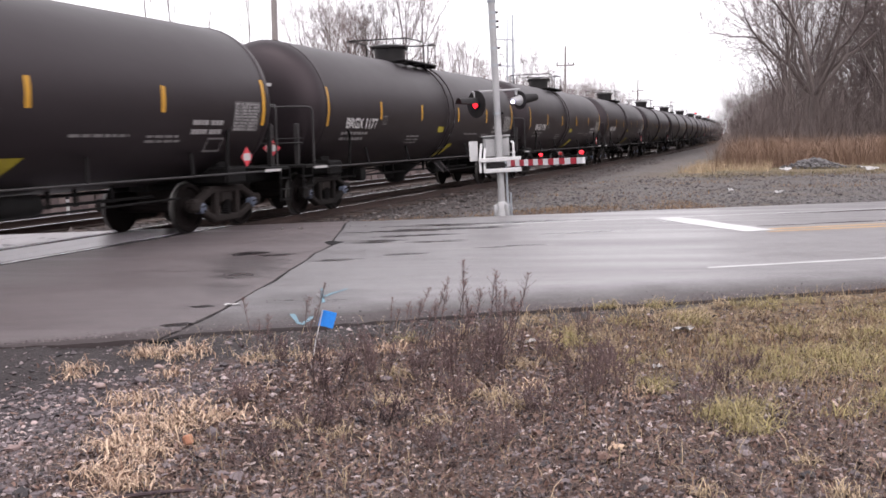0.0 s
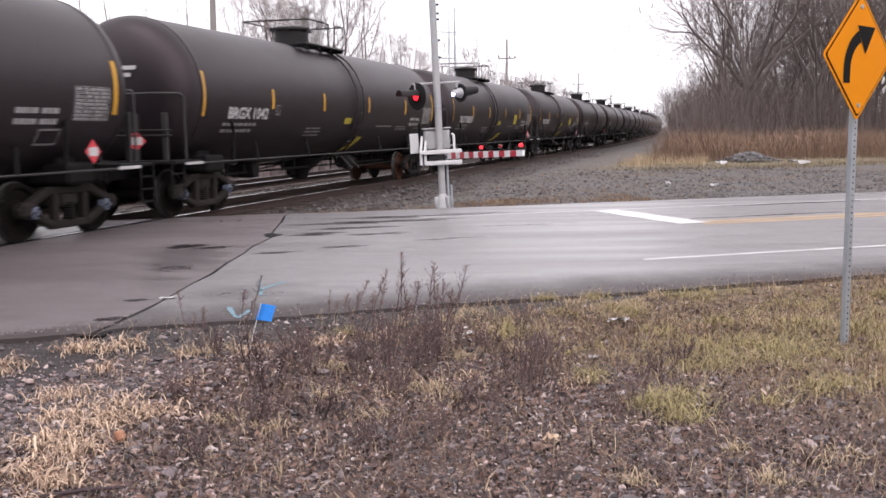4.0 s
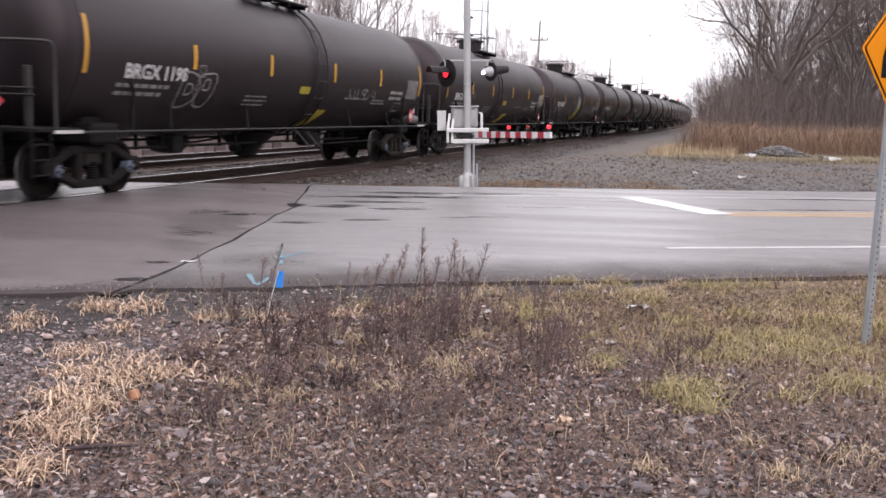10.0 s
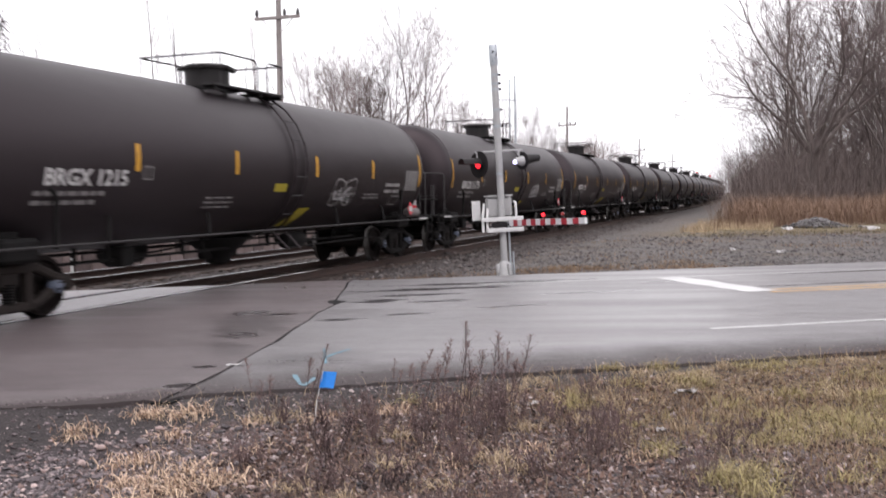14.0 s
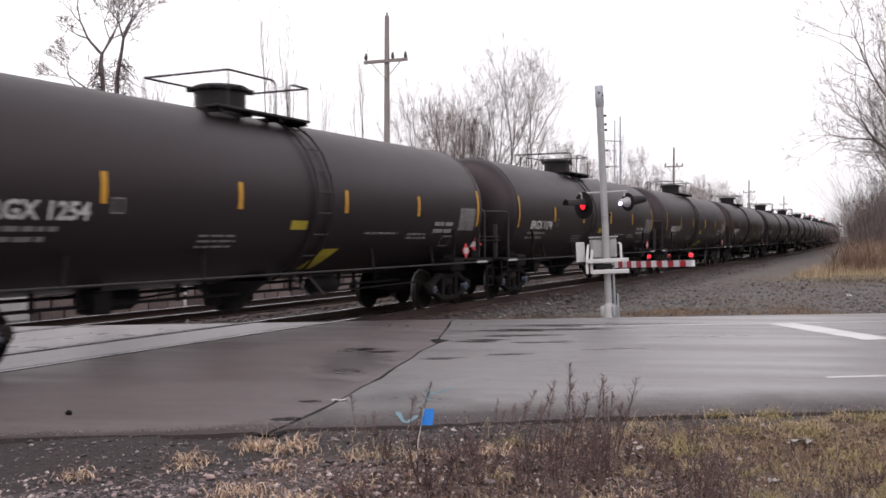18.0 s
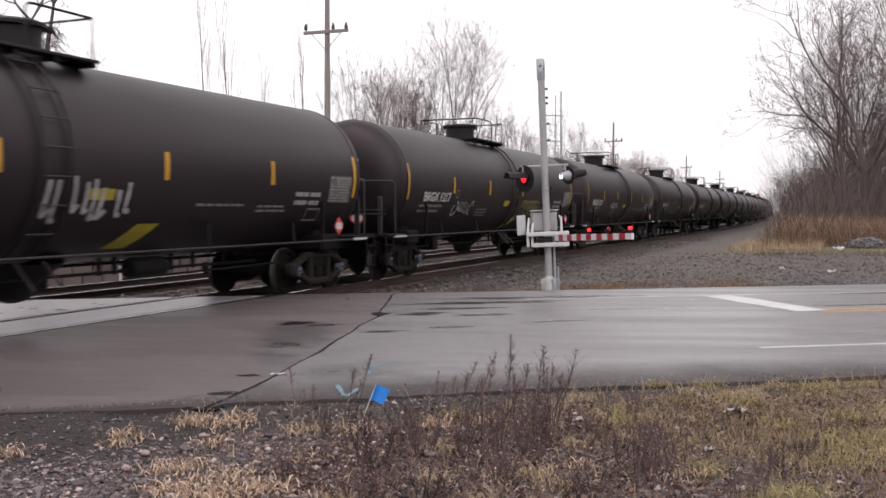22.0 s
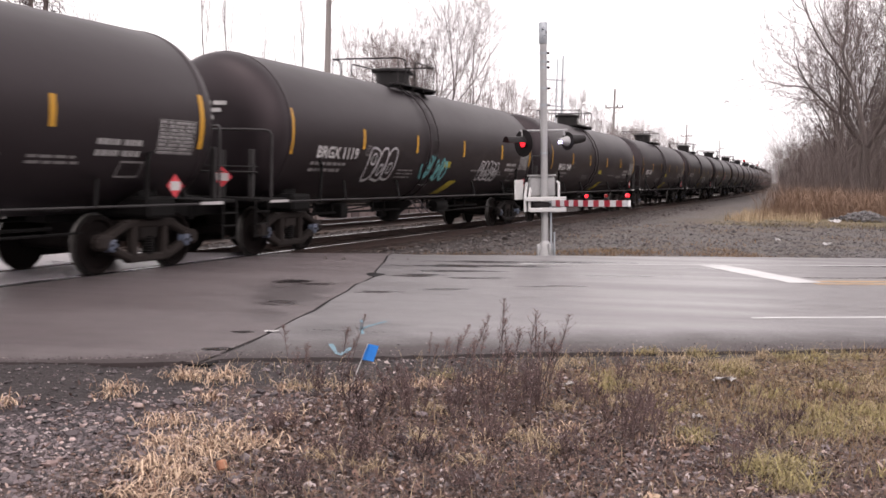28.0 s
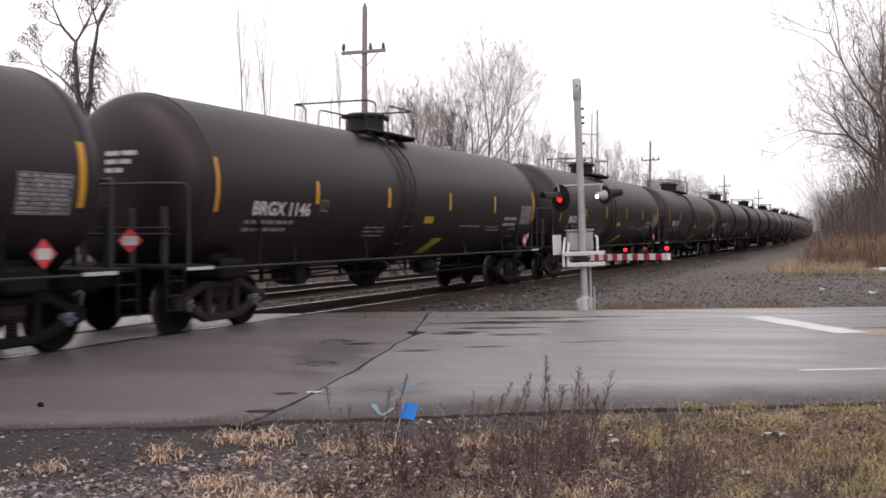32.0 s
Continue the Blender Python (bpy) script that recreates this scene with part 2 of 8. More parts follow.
LEAFM = mat("dead_leaves", (0.200, 0.122, 0.096), (0.028, 0.018, 0.020), 3, 0.75, island=0.85, accent=(0.42, 0.32, 0.28))
STONE = mat("mixed_gravel", (0.172, 0.136, 0.142), (0.021, 0.0165, 0.019), 3, 0.50, 0, 0.3, 60, island=0.9, accent=(0.44, 0.37, 0.355))
STEMS = mat("pale_dead_stems", (0.26, 0.195, 0.160), (0.060, 0.042, 0.038), 2, 0.9, island=0.8)
PINKST = mat("pinkish_gravel", (0.46, 0.36, 0.335), (0.20, 0.135, 0.125), 3, 0.7, 0, 0.3, 60, island=0.8)
BALLAST = mat("grey_ballast_stone", (0.165, 0.155, 0.155), (0.050, 0.046, 0.047), 3, 0.75, 0, 0.3, 40, island=0.8)
BEDSTONE = mat("dark_track_ballast", (0.100, 0.082, 0.077), (0.026, 0.020, 0.019), 3, 0.75, 0, 0.3, 40, island=0.8, accent=(0.19, 0.17, 0.165))
RAILSIDE = mat("rusty_rail_side", (0.055, 0.030, 0.024), (0.024, 0.015, 0.013), 3, 0.8, 0.2, 0.1, 30)
RAILTOP = mat("polished_rail_head", (0.72, 0.72, 0.74), (0.55, 0.55, 0.57), 3, 0.22, 1.0, stretch=(0.2, 6, 6))
TIE = mat("creosoted_tie", (0.085, 0.060, 0.050), (0.038, 0.028, 0.025), 3, 0.85, 0, 0.4, 30, rand=0.4)
CONC = mat("pale_concrete_panel", (0.35, 0.325, 0.34), (0.25, 0.232, 0.243), 1.2, 0.30, 0, 0.06, 40)
CONCD = mat("worn_concrete_panel", (0.33, 0.305, 0.32), (0.21, 0.19, 0.20), 0.9, 0.34, 0, 0.06, 40)
BLOCK = mat("pale_weathered_block", (0.225, 0.172, 0.164), (0.095, 0.071, 0.069), 1.5, 0.9, 0, 0.4, 12, rand=0.40)
PAINTW = mat("white_road_paint", (0.60, 0.60, 0.60), (0.40, 0.40, 0.40), 2.0, 0.5, 0, 0.1, 60)
PAINTY = mat("yellow_road_paint", (0.56, 0.33, 0.11), (0.40, 0.25, 0.11), 2.0, 0.5, 0, 0.1, 60)
TAR = mat("black_crack_filler", (0.013, 0.012, 0.0125), (0.007, 0.007, 0.007), 5, 0.8, 0, 0.2, 30, spec=0.12)
BLUEF = mat("blue_marker_flag", (0.02, 0.26, 0.80), (0.015, 0.20, 0.66), 5, 0.5)
BLUEP = mat("blue_marking_paint", (0.10, 0.28, 0.37), (0.13, 0.17, 0.19), 14, 0.6)
PAPER = mat("white_litter", (0.52, 0.51, 0.51), (0.36, 0.35, 0.35), 8, 0.7)
BRICKM = mat("orange_brick", (0.46, 0.22, 0.13), (0.32, 0.14, 0.085), 12, 0.8, 0, 0.3, 60)


def asphalt(name, c1, c2, wet):
    """Damp asphalt: grain, long streaks along the traffic and patches where the film of water is smoother."""
    m = mat(name, c1, c2, 0.45, 0.5, 0, 0.12, 140, 0.05, fine=0.5)
    nt, ln = m.node_tree.nodes, m.node_tree.links
    b = nt["Principled BSDF"]
    co = nt.new("ShaderNodeTexCoord")
    mp = nt.new("ShaderNodeMapping")
    mp.inputs["Rotation"].default_value = (0, 0, -0.291)
    mp.inputs["Scale"].default_value = (0.12, 1.1, 1)
    ln.new(co.outputs["Object"], mp.inputs["Vector"])
    w = nt.new("ShaderNodeTexNoise")
    w.inputs["Scale"].default_value, w.inputs["Detail"].default_value = 1.2, 4
    ln.new(mp.outputs[0], w.inputs["Vector"])
    rr = nt.new("ShaderNodeMapRange")
    rr.inputs["From Min"].default_value, rr.inputs["From Max"].default_value = 0.35, 0.68
    rr.inputs["To Min"].default_value, rr.inputs["To Max"].default_value = wet
    ln.new(w.outputs["Fac"], rr.inputs["Value"])
    ln.new(rr.outputs[0], b.inputs["Roughness"])
    return m


def worn(m, spots, edge, smear=(0.35, 2.4, 1)):
    """Soaked dark streaks at their places on the asphalt, and grit along its edge on the verge."""
    nt, ln = m.node_tree.nodes, m.node_tree.links
    b = nt["Principled BSDF"]
    co = nt.new("ShaderNodeTexCoord").outputs["Object"]

    def math_(op, x, y):
        n = nt.new("ShaderNodeMath")
        n.operation = op
        for k, v in enumerate((x, y)):
            if isinstance(v, (int, float)):
                n.inputs[k].default_value = v
            else:
                ln.new(v, n.inputs[k])
        return n.outputs[0]

    def noise_(scale, detail, stretch=(1, 1, 1)):
        mp = nt.new("ShaderNodeMapping")
        mp.inputs["Rotation"].default_value = (0, 0, -0.291)
        mp.inputs["Scale"].default_value = stretch
        ln.new(co, mp.inputs["Vector"])
        n = nt.new("ShaderNodeTexNoise")
        n.inputs["Scale"].default_value, n.inputs["Detail"].default_value, n.inputs["Roughness"].default_value = scale, detail, 0.65
        ln.new(mp.outputs[0], n.inputs["Vector"])
        return n.outputs["Fac"]

    def ramp_(v, lo, hi, top):
        r = nt.new("ShaderNodeMapRange")
        r.interpolation_type = "SMOOTHSTEP"
        r.inputs["From Min"].default_value, r.inputs["From Max"].default_value, r.inputs["To Max"].default_value = lo, hi, top
        ln.new(v, r.inputs["Value"])
        return r.outputs[0]

    def blend(socket, f, value):
        old = b.inputs[socket].links[0].from_socket
        x = nt.new("ShaderNodeMix")
        if isinstance(value, tuple):
            x.data_type = "RGBA"
            x.inputs[7].default_value = (*value, 1)
            ln.new(old, x.inputs[6])
        else:
            x.inputs[3].default_value = value
            ln.new(old, x.inputs[2])
        ln.new(f, x.inputs[0])
        ln.new(x.outputs[2 if isinstance(value, tuple) else 0], b.inputs[socket])

    wob = math_("MULTIPLY", math_("SUBTRACT", noise_(2.2, 6, smear), 0.5), 3.0)
    wet = None
    for x, y, length, width, strength in spots:
        mp = nt.new("ShaderNodeMapping")
        mp.vector_type = "TEXTURE"
        mp.inputs["Location"].default_value = (x, y, 0)
        mp.inputs["Rotation"].default_value = (0, 0, 0.291)
        mp.inputs["Scale"].default_value = (length / 2, width / 2, 1)
        ln.new(co, mp.inputs["Vector"])
        d = nt.new("ShaderNodeVectorMath")
        d.operation = "LENGTH"
        ln.new(mp.outputs[0], d.inputs[0])
        s = ramp_(math_("SUBTRACT", 1.25, math_("ADD", d.outputs["Value"], wob)), 0.0, 0.9, strength)
        wet = s if wet is None else math_("MAXIMUM", wet, s)
    blend("Base Color", wet, (0.026, 0.023, 0.024))
    blend("Roughness", wet, 0.10)
    across = nt.new("ShaderNodeVectorMath")
    across.operation = "DOT_PRODUCT"
    across.inputs[1].default_value = (-0.287, 0.958, 0)
    ln.new(co, across.inputs[0])
    rag = math_("ADD", math_("MULTIPLY", math_("SUBTRACT", noise_(0.9, 4), 0.5), 1.1), math_("MULTIPLY", math_("SUBTRACT", noise_(28, 3), 0.5), 0.7))
    grit = ramp_(math_("SUBTRACT", edge[1], math_("ADD", across.outputs["Value"], rag)), 0.0, edge[1] - edge[0], 0.88)
    blend("Base Color", grit, (0.051, 0.0415, 0.0415))
    blend("Roughness", grit, 0.85)
    dull = nt.new("ShaderNodeMapRange")
    dull.inputs["To Min"].default_value, dull.inputs["To Max"].default_value = 0.5, 0.10
    ln.new(grit, dull.inputs["Value"])
    ln.new(dull.outputs[0], b.inputs["Specular IOR Level"])
    return m


ROADM = worn(asphalt("damp_asphalt", (0.176, 0.167, 0.171), (0.122, 0.115, 0.119), (0.29, 0.47)), [(-1.87, 15.22, 0.9, 0.5, 0.85), (-2.2, 12.9, 0.7, 0.25, 0.7), (-0.9, 17.2, 3.6, 0.55, 1.0), (-0.9, 15.14, 1.4, 0.35, 0.85), (-1.3, 13.5, 0.9, 0.25, 0.7), (0.37, 14.41, 1.2, 0.22, 0.8), (0.5, 14.45, 1.3, 0.22, 0.7), (-1.4, 16.1, 1.7, 0.42, 0.8), (1.6, 16.3, 2.0, 0.3, 0.7), (0.0, 18.3, 4.6, 0.55, 0.85), (-1.5, 8.8, 1.6, 0.3, 0.5), (-1.9, 9.6, 1.2, 1.6, 0.35), (6.25, 17.48, 3.4, 0.20, 0.85), (7.76, 20.1, 4.4, 0.30, 0.85), (3.2, 18.2, 1.8, 0.2, 0.5)], (8.35, 10.0))
APRONM = worn(asphalt("worn_apron_asphalt", (0.122, 0.101, 0.1035), (0.082, 0.068, 0.070), (0.40, 0.62)), [(-3.58, 13.75, 0.62, 0.75, 1.0), (-3.22, 13.55, 0.85, 0.45, 0.75), (-3.15, 11.55, 0.75, 0.55, 0.62), (-3.25, 12.5, 1.3, 2.6, 0.45), (-2.95, 9.30, 0.36, 0.18, 0.9), (-2.90, 8.36, 0.40, 0.22, 0.95), (-2.98, 10.4, 0.7, 1.2, 0.30)], (8.30, 8.75), (0.9, 2.0, 1))


def ground_material():
    """Soil, gravel, leaf litter and turf, each in its own part of the place with ragged borders."""
    m = bpy.data.materials.new("soil_gravel_and_turf")
    m.use_nodes = True
    nt, ln = m.node_tree.nodes, m.node_tree.links
    b = nt["Principled BSDF"]
    b.inputs["Roughness"].default_value = 0.85
    co = nt.new("ShaderNodeTexCoord")

    def noise_at(scale, detail=5):
        n = nt.new("ShaderNodeTexNoise")
        n.inputs["Scale"].default_value, n.inputs["Detail"].default_value = scale, detail
        ln.new(co.outputs["Object"], n.inputs["Vector"])
        return n.outputs["Fac"]

    def dot(v):
        d = nt.new("ShaderNodeVectorMath")
        d.operation = "DOT_PRODUCT"
        d.inputs[1].default_value = (v[0], v[1], 0)
        ln.new(co.outputs["Object"], d.inputs[0])
        return d.outputs["Value"]

    wob = noise_at(0.8)

    def step(value, lo, hi, wobble=2.0):
        """0 below lo, 1 above hi, with a ragged border."""
        add = nt.new("ShaderNodeMath")
        add.operation = "MULTIPLY_ADD"
        ln.new(wob, add.inputs[0])
        add.inputs[1].default_value = wobble
        ln.new(value, add.inputs[2])
        r = nt.new("ShaderNodeMapRange")
        r.interpolation_type = "SMOOTHSTEP"
        r.inputs["From Min"].default_value, r.inputs["From Max"].default_value = lo + wobble / 2, hi + wobble / 2
        ln.new(add.outputs[0], r.inputs["Value"])
        return r.outputs[0]

    def two(c1, c2, scale):
        r = nt.new("ShaderNodeValToRGB")
        r.color_ramp.elements[0].position, r.color_ramp.elements[1].position = 0.36, 0.64
        r.color_ramp.elements[0].color, r.color_ramp.elements[1].color = (*c1, 1), (*c2, 1)
        ln.new(noise_at(scale, 6), r.inputs[0])
        return r.outputs[0]

    def over(f, low, high):
        x = nt.new("ShaderNodeMix")
        x.data_type = "RGBA"
        ln.new(f, x.inputs[0])
        ln.new(low, x.inputs[6])
        ln.new(high, x.inputs[7])
        return x.outputs[2]

    def times(f, g):
        x = nt.new("ShaderNodeMath")
        x.operation = "MULTIPLY"
        ln.new(f, x.inputs[0])
        ln.new(g, x.inputs[1])
        return x.outputs[0]

    litter = two((0.030, 0.020, 0.019), (0.118, 0.075, 0.065), 24)
    gravel = two((0.014, 0.0105, 0.012), (0.062, 0.047, 0.050), 30)
    turf = two((0.046, 0.032, 0.021), (0.215, 0.150, 0.085), 15)
    ballast = two((0.046, 0.040, 0.038), (0.138, 0.122, 0.115), 22)
    bed = two((0.020, 0.0145, 0.0135), (0.058, 0.044, 0.040), 18)
    meadow = two((0.115, 0.078, 0.050), (0.145, 0.118, 0.062), 0.6)
    dark = two((0.012, 0.0090, 0.0095), (0.044, 0.0340, 0.0345), 46)
    a, n, l = dot((0.958, 0.287)), dot((-0.287, 0.958)), dot((-0.9577, 0.2877))
    edge = dot((-0.287 - 0.13 * 0.958, 0.958 - 0.13 * 0.287))
    lush = dot((0.958 - 0.55 * 0.287, 0.287 + 0.55 * 0.958))
    c = over(step(lush, 5.6, 8.4, 3.0), litter, turf)
    c = over(step(l, 3.9, 4.8, 1.4), c, gravel)
    c = over(step(edge, 7.45, 7.65, 0.5), c, dark)
    c = over(step(n, 9.0, 9.3, 0.2), c, ballast)
    inv = nt.new("ShaderNodeMath")
    inv.operation = "SUBTRACT"
    inv.inputs[0].default_value = 1.0
    ln.new(step(l, 3.0, 6.0, 3.0), inv.inputs[1])
    c = over(times(step(n, 19.0, 19.3, 0.2), step(noise_at(0.35, 4), 0.46, 0.62, 0.3)), c, two((0.055, 0.043, 0.036), (0.120, 0.092, 0.070), 9))
    c = over(times(step(n, 33, 36, 4.0), inv.outputs[0]), c, meadow)
    c = over(times(step(l, 6.4, 9.0, 2.0), step(n, 9.0, 9.3, 0.2)), c, bed)
    c = over(step(l, 18.5, 21, 2.0), c, two((0.06, 0.045, 0.033), (0.115, 0.09, 0.058), 1.5))
    ln.new(c, b.inputs["Base Color"])
    bp = nt.new("ShaderNodeBump")
    bp.inputs["Strength"].default_value, bp.inputs["Distance"].default_value = 0.9, 0.03
    ln.new(noise_at(34, 6), bp.inputs["Height"])
    ln.new(bp.outputs[0], b.inputs["Normal"])
    return m


GROUNDM = ground_material()


# ---- mesh building ----
class Mesh:
    """Gathers vertices and faces, each face with a material index."""

    def __init__(self):
        self.v, self.f, self.m = [], [], []

    def add(self, verts, faces, m=0):
        k = len(self.v)
        self.v += [tuple(p) for p in verts]
        self.f += [tuple(i + k for i in f) for f in faces]
        self.m += [m] * len(faces)
        return self

    def box(self, c, size, m=0, turn=None, bevel=0.0):
        sx, sy, sz = (v / 2 for v in size)
        if bevel:
            b = min(bevel, sx * 0.8, sy * 0.8, sz * 0.8)
            pts = []
            for x in (-1, 1):
                for y in (-1, 1):
                    for z in (-1, 1):
                        pts += [(x * (sx - b), y * (sy - b), z * sz), (x * (sx - b), y * sy, z * (sz - b)), (x * sx, y * (sy - b), z * (sz - b))]
            bm = bmesh.new()
            for p in pts:
                bm.verts.new(p)
            bmesh.ops.convex_hull(bm, input=bm.verts)
            bm.verts.index_update()
            verts = [v.co.copy() for v in bm.verts]
            faces = [[v.index for v in f.verts] for f in bm.faces]
            bm.free()
        else:
            verts = [Vector((x * sx, y * sy, z * sz)) for x in (-1, 1) for y in (-1, 1) for z in (-1, 1)]
            faces = [(0, 1, 3, 2), (4, 6, 7, 5), (0, 4, 5, 1), (2, 3, 7, 6), (0, 2, 6, 4), (1, 5, 7, 3)]
        if turn is not None:
            verts = [turn @ Vector(p) for p in verts]
        return self.add([Vector(p) + Vector(c) for p in verts], faces, m)

    def tube(self, pts, r, sides=8, m=0, caps=True):
        """A round bar along a line of points; r: one radius or one for each point."""
        pts = [Vector(p) for p in pts]
        rs = [r] * len(pts) if isinstance(r, (int, float)) else list(r)
        verts, faces = [], []
        ref = None
        for i, p in enumerate(pts):
            d = (pts[min(i + 1, len(pts) - 1)] - pts[max(i - 1, 0)]).normalized()
            if ref is None:
                ref = d.orthogonal().normalized()
            ref = (ref - d * ref.dot(d))
            ref = ref.normalized() if ref.length > 1e-6 else d.orthogonal().normalized()
            o = d.cross(ref)
            for k in range(sides):
                a = 2 * math.pi * k / sides
                verts.append(p + (ref * math.cos(a) + o * math.sin(a)) * rs[i])
        for i in range(len(pts) - 1):
            for k in range(sides):
                j = (k + 1) % sides
                faces.append((i * sides + k, i * sides + j, (i + 1) * sides + j, (i + 1) * sides + k))
        if caps:
            faces.append(tuple(reversed(range(sides))))
            faces.append(tuple(range((len(pts) - 1) * sides, len(pts) * sides)))
        return self.add(verts, faces, m)

    def lathe(self, prof, axis="x", centre=(0, 0, 0), sides=32, m=0, ms=None):
        """Turns a profile of (place along the axis, radius) round it."""
        verts, faces, mm = [], [], []
        for q, r in prof:
            for k in range(sides):
                a = 2 * math.pi * k / sides
                u, w = r * math.cos(a), r * math.sin(a)
                p = {"x": (q, u, w), "y": (w, q, u), "z": (u, w, q)}[axis]
                verts.append((p[0] + centre[0], p[1] + centre[1], p[2] + centre[2]))
        base = len(self.v)
        for i in range(len(prof) - 1):
            fs = [(i * sides + k, i * sides + (k + 1) % sides, (i + 1) * sides + (k + 1) % sides, (i + 1) * sides + k) for k in range(sides)]
            faces += fs
            mm += [ms[i] if ms else m] * sides
        self.v += verts
        self.f += [tuple(j + base for j in f) for f in faces]
        self.m += mm
        return self

    def data(self, name, mats, smooth=None, fix=True):
        me = bpy.data.meshes.new(name)
        me.from_pydata(self.v, [], self.f)
        for x in mats if isinstance(mats, (list, tuple)) else [mats]:
            me.materials.append(x)
        me.polygons.foreach_set("material_index", self.m)
        if fix:
            bm = bmesh.new()
            bm.from_mesh(me)
            bmesh.ops.recalc_face_normals(bm, faces=bm.faces)
            bm.to_mesh(me)
            bm.free()
        if smooth is not None:
            me.polygons.foreach_set("use_smooth", [True] * len(me.polygons))
            me.set_sharp_from_angle(angle=radians(smooth))
        me.update()
        return me


def thing(name, label, category, m=None, group="", kind=""):
    ob = new(name)
    ob.empty_display_size = 0.3
    if m is not None:
        ob.matrix_basis = m
    return tagged(ob, label, category, group, kind)


def part(name, mesh, mats, parent, label="", smooth=None, m=None, fix=True):
    """One mesh object under a thing or a part."""
    ob = new(name, mesh if isinstance(mesh, bpy.types.Mesh) else mesh.data(name, mats, smooth, fix))
    ob.parent = parent
    if m is not None:
        ob.matrix_basis = m
    if label:
        ob["label"] = label
    return ob


def solid(name, mesh, mats, label, category, group="", kind="", smooth=None, m=None, fix=True):
    """A thing that is one mesh."""
    ob = new(name, mesh if isinstance(mesh, bpy.types.Mesh) else mesh.data(name, mats, smooth, fix))
    if m is not None:
        ob.matrix_basis = m
    return tagged(ob, label, category, group, kind)


def lettering(text, height, align="LEFT"):
    """Triangles of a line of writing: x along it, y up, in metres."""
    cu = bpy.data.curves.new("lettering", "FONT")
    cu.body, cu.size, cu.align_x, cu.resolution_u = text, height / 0.72, align, 2
    cu.offset = height * 0.045
    ob = bpy.data.objects.new("lettering", cu)
    scene.collection.objects.link(ob)
    me = bpy.data.meshes.new_from_object(ob.evaluated_get(bpy.context.evaluated_depsgraph_get()))
    out = [tuple(v.co) for v in me.vertices], [tuple(p.vertices) for p in me.polygons]
    bpy.data.objects.remove(ob)
    bpy.data.curves.remove(cu)
    bpy.data.meshes.remove(me)
    return out


# ---- ground: one sheet to the horizon ----
def ground_height(a, n):
    x, y = RA.x * a + RN.x * n, RA.y * a + RN.y * n
    l = TF.x * x + TF.y * y
    z = -0.07
    if n < 8.6:
        z = -0.012 - 0.11 * min(max((8.4 - n) / 1.3, 0), 1)
    bed = min(max((l - 4.5) / 3.0, 0), 1) * min(max((24 - l) / 3, 0), 1)
    z -= 0.15 * bed * min(max((8.35 - n) / 0.9, (n - 19.1) / 0.3, 0), 1)
    near = min(max((70 - math.hypot(x, y)) / 50, 0), 1)
    z += near * 0.035 * noise.noise((x * 0.9, y * 0.9, 0.3)) + near * 0.012 * noise.noise((x * 4, y * 4, 1.7))
    if 8.0 < n < 19.2:
        z = min(z, -0.010 if n < 8.45 else -0.05)
    return z


def grid_lines(inner, step, outer):
    out = list(np.arange(inner[0], inner[1], step))
    for sign, base in ((1, inner[1]), (-1, inner[0])):
        d, g = step, base
        while abs(g) < outer:
            out.append(g)
            d *= 1.22
            g += sign * d
        out.append(sign * outer)
    return sorted(set(round(float(v), 3) for v in out))


def ground():
    aa, nn = grid_lines((-9, 14), 0.2, 3500), grid_lines((0.5, 24), 0.2, 3500)
    verts = [rd(a, n, ground_height(a, n)) for n in nn for a in aa]
    w = len(aa)
    faces = [(j * w + i, j * w + i + 1, (j + 1) * w + i + 1, (j + 1) * w + i) for j in range(len(nn) - 1) for i in range(w - 1)]
    me = Mesh().add(verts, faces).data("ground", GROUNDM, smooth=180, fix=False)
    solid("ground", me, None, "bare winter ground of soil, gravel, leaf litter and thin turf", "ground", kind="structure")


ground()


# ---- road and crossing ----
CRACK = [cross(4.92, 8.2), (-2.70, 8.73), (-2.66, 9.34), (-2.63, 10.32), (-2.58, 11.0), (-2.61, 11.9), (-2.57, 12.92), (-2.60, 13.7), (-2.56, 14.28), (-2.53, 14.9), (-2.59, 15.2), (-2.71, 16.46), (-2.80, 17.6), (-2.91, 18.69), cross(8.3, 19.25)]
CRACK = [(p[0], p[1]) for p in CRACK]


def slab(name, outline, z, thick, material, label, kind="structure", category="road"):
    """A flat slab from its outline, seen from above."""
    n = len(outline)
    g = Mesh()
    g.add([(x, y, z) for x, y in outline], [tuple(range(n))])
    g.add([(x, y, z) for x, y in outline] + [(x, y, z - thick) for x, y in outline], [(i, (i + 1) % n, n + (i + 1) % n, n + i) for i in range(n)])
    return solid(name, g, material, label, category, kind=kind)


def ragged(n0, a0, a1, step, amount, seed):
    rng = random.Random(seed)
    out, a = [], a0
    while a < a1:
        p = rd(a, n0 + rng.uniform(-amount, amount) + 0.10 * noise.noise((a * 0.7, n0, 2.0)))
        out.append((p[0], p[1]))
        a += step * rng.uniform(0.7, 1.3)
    p = rd(a1, n0)
    return out + [(p[0], p[1])]


